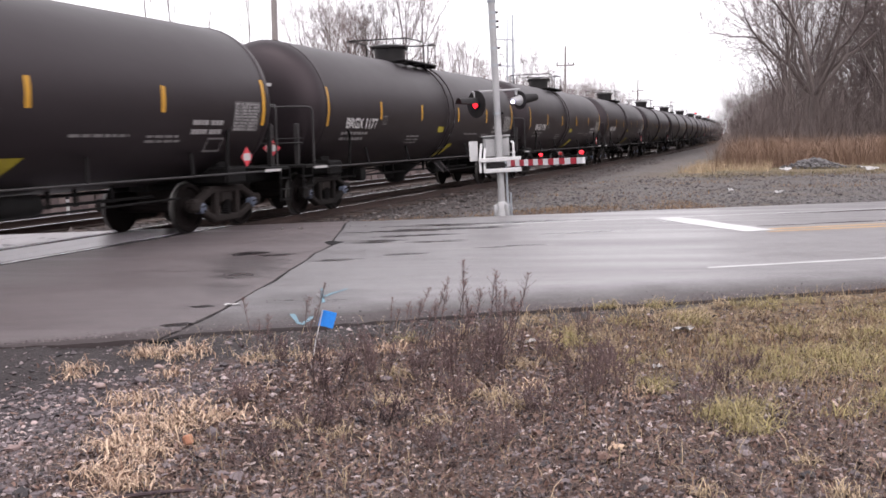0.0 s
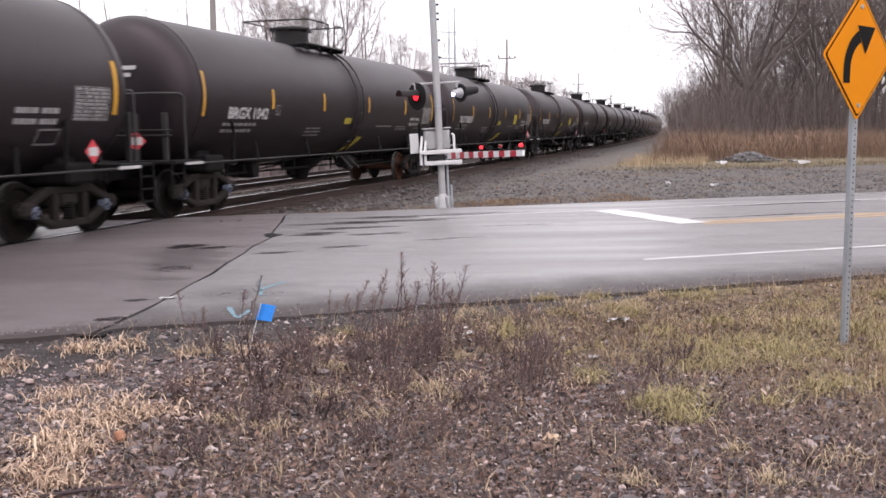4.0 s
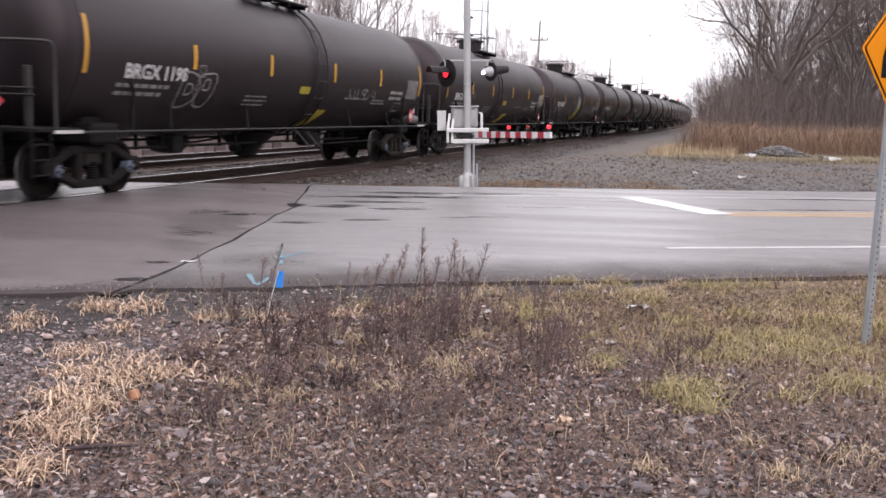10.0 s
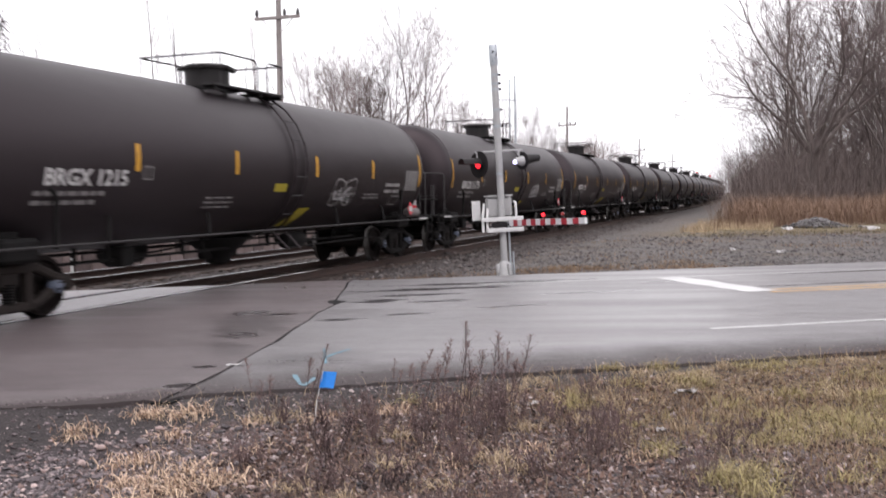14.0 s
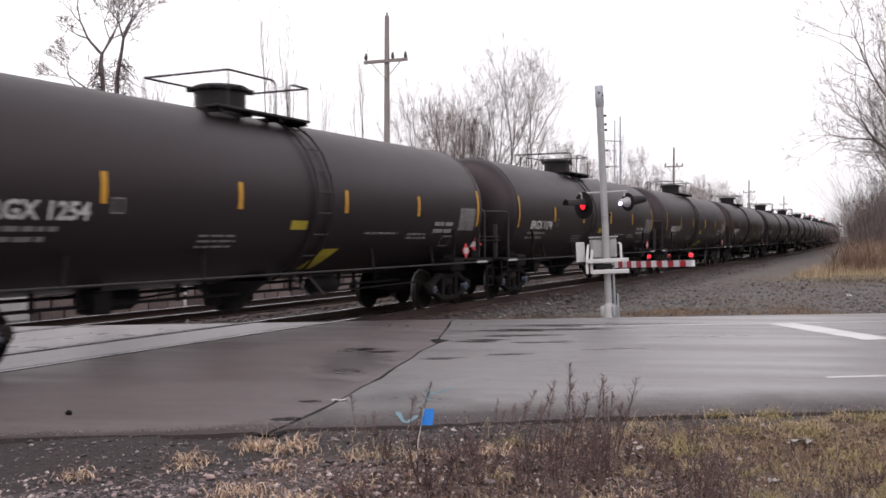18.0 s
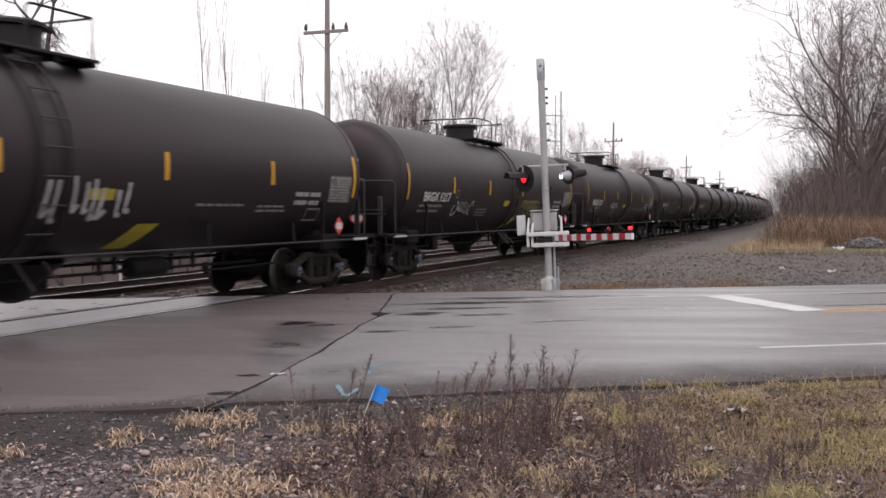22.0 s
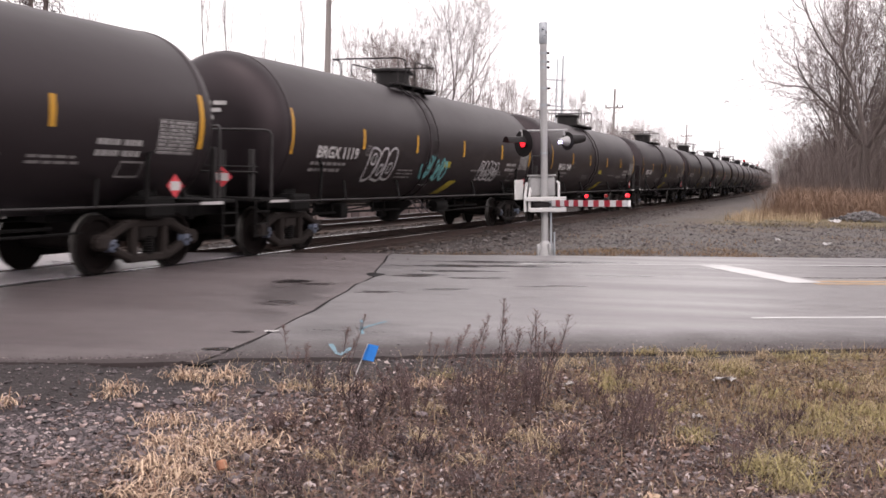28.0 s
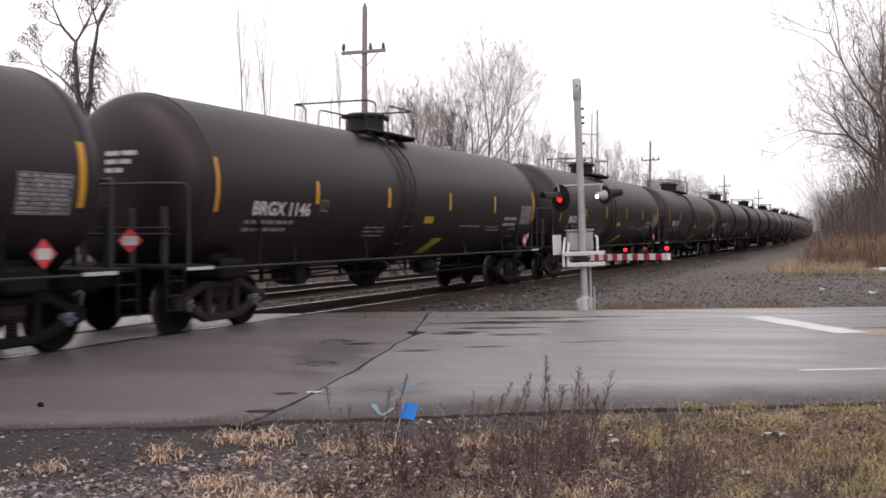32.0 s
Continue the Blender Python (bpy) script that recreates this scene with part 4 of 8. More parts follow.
    for k in (-1, 1):
        g = Mesh().box((0, 0, 0.66), (0.44, 2.1, 0.34), 0, None, 0.05).lathe([(0.80, 0.22), (0.92, 0.22), (0.92, 0.001)], "z", (0, 0, 0), 14)
        truck = part("truck", g, TRUCKM, car, "dusty cast-steel two-axle truck", m=pose(k * TRUCK_X, 0, 0))
        for y in (-1.0, 1.0):
            part("side_frame", frame_mesh, None, truck, m=pose(0, y, 0))
            part("spring", spring_mesh, None, truck, m=pose(0, y, 0))
        for x in (-AXLE, AXLE):
            part("wheelset", set_mesh, None, truck, "steel wheels on an axle", m=pose(x, 0, 0.457))
    return car


# reporting mark of each car, by its place in the train; the cars in front of these are too far to read
MARKS = {-3: "BRGX 1108", -2: "BRGX 1153", -1: "BRGX 1177", 0: "TILX 361186", 1: "TILX 730029", 2: "TILX 730333", 3: "BRGX 1042", 4: "BRGX 1167", 5: "TILX 360562", 6: "BRGX 1104", 7: "TILX 351045", 8: "BRGX 1061", 9: "BRGX 1198", 10: "BRGX 1086", 11: "BRGX 1126", 12: "BRGX 1173", 13: "BRGX 1215", 14: "BRGX 1135", 15: "BRGX 1119", 16: "BRGX 1174", 17: "BRGX 1254", 18: "BRGX 1064", 19: "BRGX 1121", 20: "BRGX 1217", 21: "BRGX 1228", 22: "BRGX 1272", 23: "BRGX 1209", 24: "BRGX 1253", 25: "BRGX 1049", 26: "BRGX 1119", 27: "BRGX 1010", 28: "BRGX 1273", 29: "BRGX 1138", 30: "BRGX 1146", 31: "BRGX 1056"}


def scribble(g, x0, z0, x1, z1, seed, strokes=7, width=0.05, m=0, slash=0.45):
    """Sprayed loops and strokes inside a box on the tank's side."""
    rng = random.Random(seed)
    for q in range(strokes):
        cx = x0 + (x1 - x0) * (q + rng.uniform(0.3, 0.7)) / strokes
        w = (x1 - x0) / strokes * rng.uniform(0.45, 1.0)
        hz, cz = (z1 - z0) / 2 * rng.uniform(0.55, 1.0), (z0 + z1) / 2 + (z1 - z0) * rng.uniform(-0.14, 0.14)
        lean = rng.uniform(-0.1, 0.35)
        if rng.random() < slash:  # a slash with a hook
            end = rng.uniform(-0.8, 0.8)
            pts = [(cx - w * 0.5 + w * t * (0.6 + 0.4 * end) + w * 0.5 * max(t - 0.7, 0) * 3, cz + hz * (1 - 2 * min(t * 1.25, 1)) + hz * max(t - 0.8, 0) * 4 * abs(end)) for t in [k / 9 for k in range(10)]]
        else:
            ph, turns = rng.uniform(0, 6.28), rng.uniform(0.45, 1.0)
            pts = [(cx + w * math.cos(ph + t * turns * 6.28) * (1 - 0.3 * t), cz + hz * math.sin(ph + t * turns * 6.28)) for t in [k / 14 for k in range(15)]]
        pts = [(x + lean * (z - cz), z) for x, z in pts]
        for (ax, az), (bx, bz) in zip(pts, pts[1:]):
            d = Vector((bx - ax, bz - az))
            if d.length < 1e-4:
                continue
            o = Vector((-d.y, d.x)).normalized() * width / 2 * rng.uniform(0.75, 1.15)
            quad = [(ax + o.x, az + o.y), (ax - o.x, az - o.y), (bx - o.x, bz - o.y), (bx + o.x, bz + o.y)]
            g.add([on_tank(x, min(max(z, 0.95), 3.3), 0.008 + 0.0004 * q) for x, z in quad], [(0, 1, 2, 3)], m)


def spray(g, bent, width):
    """One sprayed stroke, curved through its places and tapering at its ends."""
    (ax, az), (bx, bz), (cx, cz) = bent
    at = [k / 8 for k in range(9)]
    pts = [Vector(((1 - t) ** 2 * ax + 2 * t * (1 - t) * bx + t * t * cx, (1 - t) ** 2 * az + 2 * t * (1 - t) * bz + t * t * cz)) for t in at]
    rows = []
    for i, p in enumerate(pts):
        d = (pts[min(i + 1, 8)] - pts[max(i - 1, 0)]).normalized()
        o = Vector((-d.y, d.x)) * width / 2 * (0.45 + 0.55 * math.sin(math.pi * (0.15 + 0.7 * at[i])))
        rows += [p + o, p - o]
    g.add([on_tank(q.x, q.y, 0.008) for q in rows], [(2 * i, 2 * i + 1, 2 * i + 3, 2 * i + 2) for i in range(8)], 0)


def bubble(g, x0, z0, x1, z1, seed, letters, width):
    """Rounded outline letters, each a closed loop with a small one inside."""
    rng = random.Random(seed)
    w = (x1 - x0) / letters
    for q in range(letters):
        cx, cz = x0 + w * (q + 0.5), (z0 + z1) / 2 + rng.uniform(-0.05, 0.05) * (z1 - z0)
        for rx, rz, oz in ((w * 0.56, (z1 - z0) * 0.5, 0.0), (w * 0.20, (z1 - z0) * 0.16, (z1 - z0) * rng.uniform(-0.12, 0.2))):
            ph, lump = rng.uniform(0, 6.28), rng.uniform(0.05, 0.14)
            pts = []
            for k in range(21):
                t = 2 * math.pi * k / 20
                e = 1 + lump * math.sin(3 * t + ph)
                c, s_ = math.cos(t), math.sin(t)
                pts.append((cx + rx * e * math.copysign(abs(c) ** 0.7, c) + 0.12 * rz * s_, cz + oz + rz * e * math.copysign(abs(s_) ** 0.7, s_)))
            for (ax, az), (bx, bz) in zip(pts, pts[1:]):
                d = Vector((bx - ax, bz - az))
                o = Vector((-d.y, d.x)).normalized() * width / 2
                g.add([on_tank(x, z, 0.008 + 0.0004 * q) for x, z in ((ax + o.x, az + o.y), (ax - o.x, az - o.y), (bx - o.x, bz - o.y), (bx + o.x, bz + o.y))], [(0, 1, 2, 3)])


BUBBLES = {9: [(-5.0, 1.50, -3.9, 2.12, 2, 0.032, GREYM)], 26: [(2.97, 1.50, 4.6, 2.04, 5, 0.048, SPRAYW), (-4.3, 1.45, -2.9, 2.18, 3, 0.055, SPRAYW)], 20: [(1.6, 1.56, 3.4, 2.0, 4, 0.035, SPRAYY)], 12: [(2.3, 1.62, 3.3, 2.05, 3, 0.05, SPRAYW)], 13: [(2.4, 1.52, 3.5, 2.1, 2, 0.042, GREYM)], 29: [(-4.4, 1.42, -3.0, 1.88, 4, 0.026, GREYM)]}
# slanting sprayed strokes, as places along and up the tank
TAG = [((1.68, 2.06), (1.80, 1.85), (1.98, 1.58)), ((1.98, 1.58), (2.12, 1.64), (2.22, 1.72)), ((1.92, 1.78), (2.10, 1.86), (2.34, 1.97)), ((2.36, 1.96), (2.32, 1.74), (2.40, 1.60)), ((2.08, 1.56), (2.36, 1.60), (2.62, 1.66)), ((2.50, 1.80), (2.80, 1.88), (3.02, 1.92)), ((2.72, 1.86), (2.80, 1.70), (2.88, 1.48)), ((2.86, 1.70), (3.06, 1.74), (3.24, 1.80)), ((2.84, 1.44), (3.02, 1.52), (3.24, 1.58)), ((3.16, 1.66), (3.46, 1.80), (3.62, 1.62))]
GRAFFITI = {  # place in the train: box along and up the tank, strokes, width, material
    7: [(-0.6, 1.85, 0.4, 2.55, 6, 0.06, SPRAYW)], 9: [(2.4, 1.8, 4.4, 2.05, 7, 0.04, GREYM)],
    13: [(2.5, 1.56, 3.4, 1.9, 5, 0.05, SPRAYW)], 19: [(-3.0, 1.78, -1.6, 2.05, 8, 0.045, SPRAYW)],
    20: [(-4.4, 1.58, -3.05, 2.0, 7, 0.045, SPRAYW)], 21: [(-3.95, 1.8, -2.4, 2.15, 8, 0.04, SPRAYW), (-1.0, 1.55, 0.8, 2.15, 8, 0.07, SPRAYW)],
    22: [(-4.1, 1.92, -2.3, 2.22, 7, 0.06, SPRAYG), (-4.0, 1.96, -2.4, 2.20, 6, 0.07, SPRAYR)], 
    26: [(-1.3, 1.5, 0.4, 2.06, 8, 0.08, SPRAYT)],
    27: [(-4.62, 1.5, -4.2, 1.88, 5, 0.045, SPRAYW), (-3.8, 1.6, -3.0, 2.02, 6, 0.05, SPRAYW)],
}
LADDERS = {k: 0.60 for k in (-1, 0, 3, 5, 7, 9, 12, 13, 17, 18, 19, 20)}
LABELS = {14: 2.9, 21: 0.1, 22: -0.34, 23: 0.15}


def train():
    first = build_car()
    cars = {}
    # ladder and painted labels stand at slightly different places on the cars
    g = Mesh()
    for x in (-0.25, 0.25):
        g.tube([on_tank(x, z, 0.07) for z in (0.98, 1.2, 1.5, 2.0, 2.4, 2.8, 3.2, 3.5, 3.75)], 0.024, 6)
        g.tube([(x, -1.02, 0.98), (x, -1.38, 0.62)], 0.02, 6)
    crown = {False: top_fittings(-0.13, (-1.75, 0.62), (-1.75, -1.30), (0.52, -0.74)), True: top_fittings(-0.40, (-1.65, 1.02), (-1.33, 0.0), (1.02, 0.40))}
    stiles = g.data("ladder", JACKET, smooth=60)
    rungs = [Mesh().tube([on_tank(-0.25, 1.05 + i * 0.365, 0.085), on_tank(0.25, 1.05 + i * 0.365, 0.085)], 0.012, 6).data("rung", RAILM, smooth=60) for i in range(8)]
    g = Mesh()
    patch(g, -0.25, 1.83, 0.25, 1.99)
    rect = g.data("yellow_label", YPLATE, fix=False)
    g = Mesh()
    patch(g, -0.27, 1.10, 0.25, 1.48, lean=0.36)
    slanted = g.data("yellow_label", YPLATE, fix=False)
    for k in range(-22, 33):
        car = first if k == -22 else copy_thing(first, Matrix())
        cars[k] = car
        if -22 < k < -5:  # never near: without the small writing and fittings
            for o in list(car.children_recursive):
                if o.name.split(".")[0] in ("stencilling", "data_panel", "stencilled_box", "head_stencil", "step_ladder", "rail_bracket", "brake_pipe", "spring", "brake_gear", "step_edge", "pipe_hanger"):
                    bpy.data.objects.remove(o)
    for k, car in cars.items():
        at = LADDERS.get(k, -0.85)
        housing = None
        for name, mesh, label, on_housing in crown[at > 0]:
            if k < -5 and name in ("relief_valve", "walkway_bracket", "railing_post"):
                continue
            o = part(name, mesh, None, housing if on_housing else car, label)
            housing = housing or o
        lad = part("ladder", stiles, None, car, "dark steel ladder up the tank", m=pose(at, 0, 0))
        for r in rungs if k > -3 else ():
            part("rung", r, None, lad)
        part("yellow_label", rect, None, car, "small yellow painted rectangle", m=pose(LABELS.get(k, -0.05 if at > 0 else 0.35), 0, 0))
        part("yellow_label", slanted, None, car, "slanting yellow painted panel low on the tank", m=pose(1.0, 0, 0))
        if k in MARKS:
            tank_writing(MARKS[k], -6.66, 1.93, 0.235, car, "reporting_mark", WHITEM, "white stencilled reporting mark and number", wide=1.12)
        for x0, z0, x1, z1, strokes, width, m in GRAFFITI.get(k, ()):
            g = Mesh()
            scribble(g, x0, z0, x1, z1, k * 7 + int(x0 * 3) + 100, strokes, width, slash=0.9 if k == 21 else 0.45)
            tagged(part("graffiti", g, m, car, "sprayed graffiti tag", fix=False), kind="stuff")
        if k in (5, 23):
            for bent in TAG:
                g = Mesh()
                spray(g, bent if k == 23 else [(-0.35 - (x - 1.68) * 1.12, 1.30 + (z - 1.44) * 1.3) for x, z in bent], 0.105 if k == 23 else 0.13)
                tagged(part("graffiti", g, SPRAYW, car, "slanting white sprayed stroke", fix=False), kind="stuff")
            g = Mesh()
            scribble(g, *((2.9, 1.28, 3.9, 1.56) if k == 23 else (-2.7, 1.25, -1.3, 1.60)), 260, 4, 0.05)
            tagged(part("graffiti", g, SPRAYW, car, "sprayed graffiti tag", fix=False), kind="stuff")
        for x0, z0, x1, z1, letters, width, m in BUBBLES.get(k, ()):
            g = Mesh()
            bubble(g, x0, z0, x1, z1, k * 7 + 3, letters, width)
            tagged(part("graffiti", g, m, car, "sprayed rounded outline letters", fix=False), kind="stuff")
        if k in (1, 2):
            g = Mesh()
            patch(g, 3.35, 1.88, 4.0, 2.32)
            part("yellow_label", g, YPLATE, car, "square yellow warning panel", fix=False)
        if k in (1, 7):
            g = Mesh()
            patch(g, -0.95, 1.30, -0.40, 1.76, lean=0.5)
            part("yellow_label", g, YPLATE, car, "large slanting yellow painted panel", fix=False)
        if k in (2, 9, 11, 13, 26):
            g = Mesh().lathe([(7.10, 0.001), (7.10, 0.09), (7.14, 0.125), (7.80, 0.125), (7.84, 0.09), (7.84, 0.001)], "x", (0, -1.30, 1.25), 16)
            part("air_reservoir", g, GREYT, car, "grey cylindrical air reservoir on the end platform", smooth=50)
        if k in GRAFFITI or k in BUBBLES or k in (5, 23):
            car["label"] = "black railway tank car with sprayed graffiti, rolling on two trucks"
    # one axle of this car has rusty wheels and caps
    for truck in (o for o in cars[3].children if o.name.startswith("truck") and o.matrix_basis.translation.x > 0):
        for ws in (o for o in truck.children if o.name.startswith("wheelset") and o.matrix_basis.translation.x < 0):
            ws.data = ws.data.copy()
            for slot, m in enumerate((RUSTWHEEL, TREADM, RUSTCAP)):
                ws.data.materials[slot] = m
            ws["label"] = "rusty steel wheels on an axle"
    for k in (1, 2, 3, 26):
        bands = sorted((o for o in cars[k].children if o.name.startswith("reflective_stripe")), key=lambda o: o.data.vertices[0].co.x)
        bands[4].location.x += 0.28
    car = cars[22]
    tank_writing("TRAIN", -0.24, 1.86, 0.46, car, "graffiti", SPRAYW, "sprayed white and red letters", slant=0.1, wide=1.05)
    for dx, dz in ((0.05, -0.05), (0.08, -0.03), (0.03, -0.09)):
        tank_writing("TRAIN", -0.22 + dx, 1.85 + dz, 0.46, car, "graffiti", SPRAYR, "red sprayed shadow of the letters", slant=0.1, wide=1.05, proud=0.0055 + dx * 0.01)
    tank_writing("2020", 1.88, 1.84, 0.44, car, "graffiti", SPRAYW, "sprayed white numerals", slant=0.15, wide=1.3)
    car["label"] = "black railway tank car sprayed with red and white letters"
    return cars


CARS = train()


# ---- low block wall and posts beyond the tracks ----
def block_wall():
    base = thing("block_wall", "low wall of pale weathered blocks along the far side of the tracks", "wall", kind="structure")
    rng = random.Random(21)
    shapes = []
    for i in range(8):
        g = Mesh().box((0, 0, 0), (0.70 * rng.uniform(0.92, 0.99), 0.42, 0.315 * rng.uniform(0.9, 0.99)), 0, None, 0.03)
        g.v = [(x + rng.uniform(-0.012, 0.012), y + rng.uniform(-0.02, 0.02), z + rng.uniform(-0.012, 0.012)) for x, y, z in g.v]
        shapes.append(g.data("block", BLOCK))
    for row in range(5):
        for i in range(60):
            s = 6 + i * 0.72 + (0.36 if row % 2 else 0)
            if row == 4 and rng.random() < 0.12:
                continue
            x, y, _ = tr(s, 18.35 + rng.uniform(-0.03, 0.03))
            part("block", shapes[rng.randrange(8)], None, base, m=pose(x, y, -0.14 + row * 0.335, 0, rng.uniform(-0.8, 0.8), tr_yaw(s) + rng.uniform(-1.5, 1.5)))
    g = Mesh()
    for row in range(5):
        for i in range(70):
            s = 49.5 + i * 0.72 + (0.36 if row % 2 else 0)
            x, y, z = tr(s, 18.35, -0.14 + row * 0.335)
            g.box((x, y, z), (0.67, 0.42, 0.30), 0, Matrix.Rotation(radians(tr_yaw(s)), 3, "Z"))
    tagged(part("far_blocks", g, BLOCK, base, fix=False), kind="stuff")


block_wall()
for s, l, h in ((15.0, 17.75, 0.95), (20.2, 17.7, 0.62)):
    x, y, _ = tr(s, l)
    g = Mesh().box((0, 0, h / 2), (0.07, 0.07, h), 0, None, 0.01).box((0, 0, h * 0.55), (0.075, 0.075, 0.10), 1).box((0, 0, h * 0.85), (0.075, 0.075, 0.10), 1)
    solid("marker_post", g, [WHITEP, BLACKP], "short white railway marker post with dark bands", "post", m=pose(x, y, -0.24))



def equipment_cabinet(s, l):
    x, y, _ = tr(s, l)
    base = thing("equipment_cabinet", "white painted steel trackside cabinet on a concrete plinth", "cabinet", m=pose(x, y, -0.26, 0, 0, tr_yaw(s)))
    part("plinth", Mesh().box((0, 0, 0.07), (1.72, 0.66, 0.14), 0, None, 0.015), CONC, base, "low concrete plinth")
    part("body", Mesh().box((0, 0, 0.82), (1.60, 0.56, 1.36), 0, None, 0.015), WHITEP, base)
    part("lid", Mesh().box((0, 0, 1.52), (1.68, 0.64, 0.05), 0, None, 0.015), WHITEP, base)
    for u in (-0.40, 0.40):
        door = part("door", Mesh().box((u, -0.293, 0.82), (0.74, 0.026, 1.26), 0, None, 0.008), WHITEP, base)
        part("handle", Mesh().box((u - 0.30 * (1 if u > 0 else -1), -0.315, 0.85), (0.03, 0.03, 0.14), 0, None, 0.006), BLACKP, door, "dark latch handle")


equipment_cabinet(13.86, 17.5)


# ---- utility poles and wires ----
def utility_pole(x, y, h, yaw, label):
    base = thing("utility_pole", label, "utility pole", m=pose(x, y, -0.2, 0, 0, yaw), group="poles along the railway")
    part("pole", Mesh().tube([(0, 0, 0), (0, 0, h * 0.5), (0.03, 0, h + 0.2)], [0.15, 0.125, 0.095], 12), WOODP, base, smooth=60)
    za = h - 1.65
    part("crossarm", Mesh().box((0, -0.12, za), (1.86, 0.10, 0.13), 0, Matrix.Rotation(radians(-2.0), 3, "Y"), 0.01), WOODP, base)
    for k in (-1, 1):
        part("brace", Mesh().tube([(k * 0.62, -0.13, za - 0.05), (0.0, -0.13, za - 0.75)], 0.018, 6), WOODP, base)
    for u in (-0.84, 0.30, 0.84):
        part("insulator", Mesh().lathe([(za + 0.06, 0.03), (za + 0.12, 0.07), (za + 0.20, 0.075), (za + 0.26, 0.05), (za + 0.33, 0.045), (za + 0.36, 0.001)], "z", (u, -0.12, 0), 10), GLASSI, base, smooth=60)
    part("insulator", Mesh().lathe([(h + 0.18, 0.03), (h + 0.30, 0.05), (h + 0.36, 0.001)], "z", (0.03, 0, 0), 10), GLASSI, base, smooth=60)
    return base, za


POLES = [(-24.0, -19.5, 10.9, 2), (-8.5, 38.0, 10.75, 4), (7.6, 98.0, 10.6, 12), (24.0, 158.0, 10.6, 10), (40.5, 218.0, 10.6, 8)]
for x, y, h, yaw in POLES:
    utility_pole(x, y, h, yaw - 8, "grey weathered timber utility pole with a crossarm")
for (x0, y0, h0, _), (x1, y1, h1, _) in zip(POLES, POLES[1:]):
    for u, dz in ((-0.84, -1.3), (0.30, -1.3), (0.84, -1.3)):
        pts = []
        for i in range(13):
            t = i / 12
            pts.append((x0 + (x1 - x0) * t + u, y0 + (y1 - y0) * t, h0 + (h1 - h0) * t + dz - 1.3 * 4 * t * (1 - t) * 0.6))
        solid("overhead_wire", Mesh().tube(pts, 0.0034, 4), GLASSI, "thin dark overhead wire sagging between poles", "wire", group="overhead wires")


# ---- railway signals far down the line ----
def signal_mast(x, y, h):
    base = thing("signal_mast", "slender pale steel railway mast with short crossarms", "mast", m=pose(x, y, -0.2))
    part("pole", Mesh().tube([(0, 0, 0), (0, 0, h)], [0.13, 0.07], 8), GALV, base, smooth=60)
    part("pole", Mesh().tube([(-0.55, 0.3, 0), (-0.5, 0.3, h - 0.3)], [0.10, 0.05], 8), GALV, base, smooth=60)
    for z in (h - 2.2, h - 4.6, h - 6.6):
        part("crossarm", Mesh().tube([(-2.0, 0, z), (0.2, 0, z - 0.1)], 0.05, 6), GALV, base)
    part("relay_case", Mesh().box((0.05, -0.2, h - 8.6), (0.5, 0.4, 1.5), 0, None, 0.04), BLACKP, base)


signal_mast(2.15, 90.0, 13.1)
for x, y, h in ((63.3, 300.0, 8.1), (67.3, 300.0, 7.0)):
    base = thing("railway_signal", "distant railway signal with a lit red lamp", "railway signal", m=pose(x, y, -0.2), group="distant railway signals")
    part("pole", Mesh().tube([(0, 0, 0), (0, 0, h - 0.4)], 0.12, 8), BLACKP, base, smooth=60)
    part("backplate", Mesh().lathe([(-0.05, 0.001), (-0.05, 0.34), (0.05, 0.34), (0.05, 0.001)], "y", (0, 0, h), 18), BLACKP, base)
    part("lens", Mesh().lathe([(-0.13, 0.001), (-0.10, 0.13), (-0.06, 0.15)], "y", (0, 0, h), 16), LAMPRED, base, "lit red lens", smooth=50)


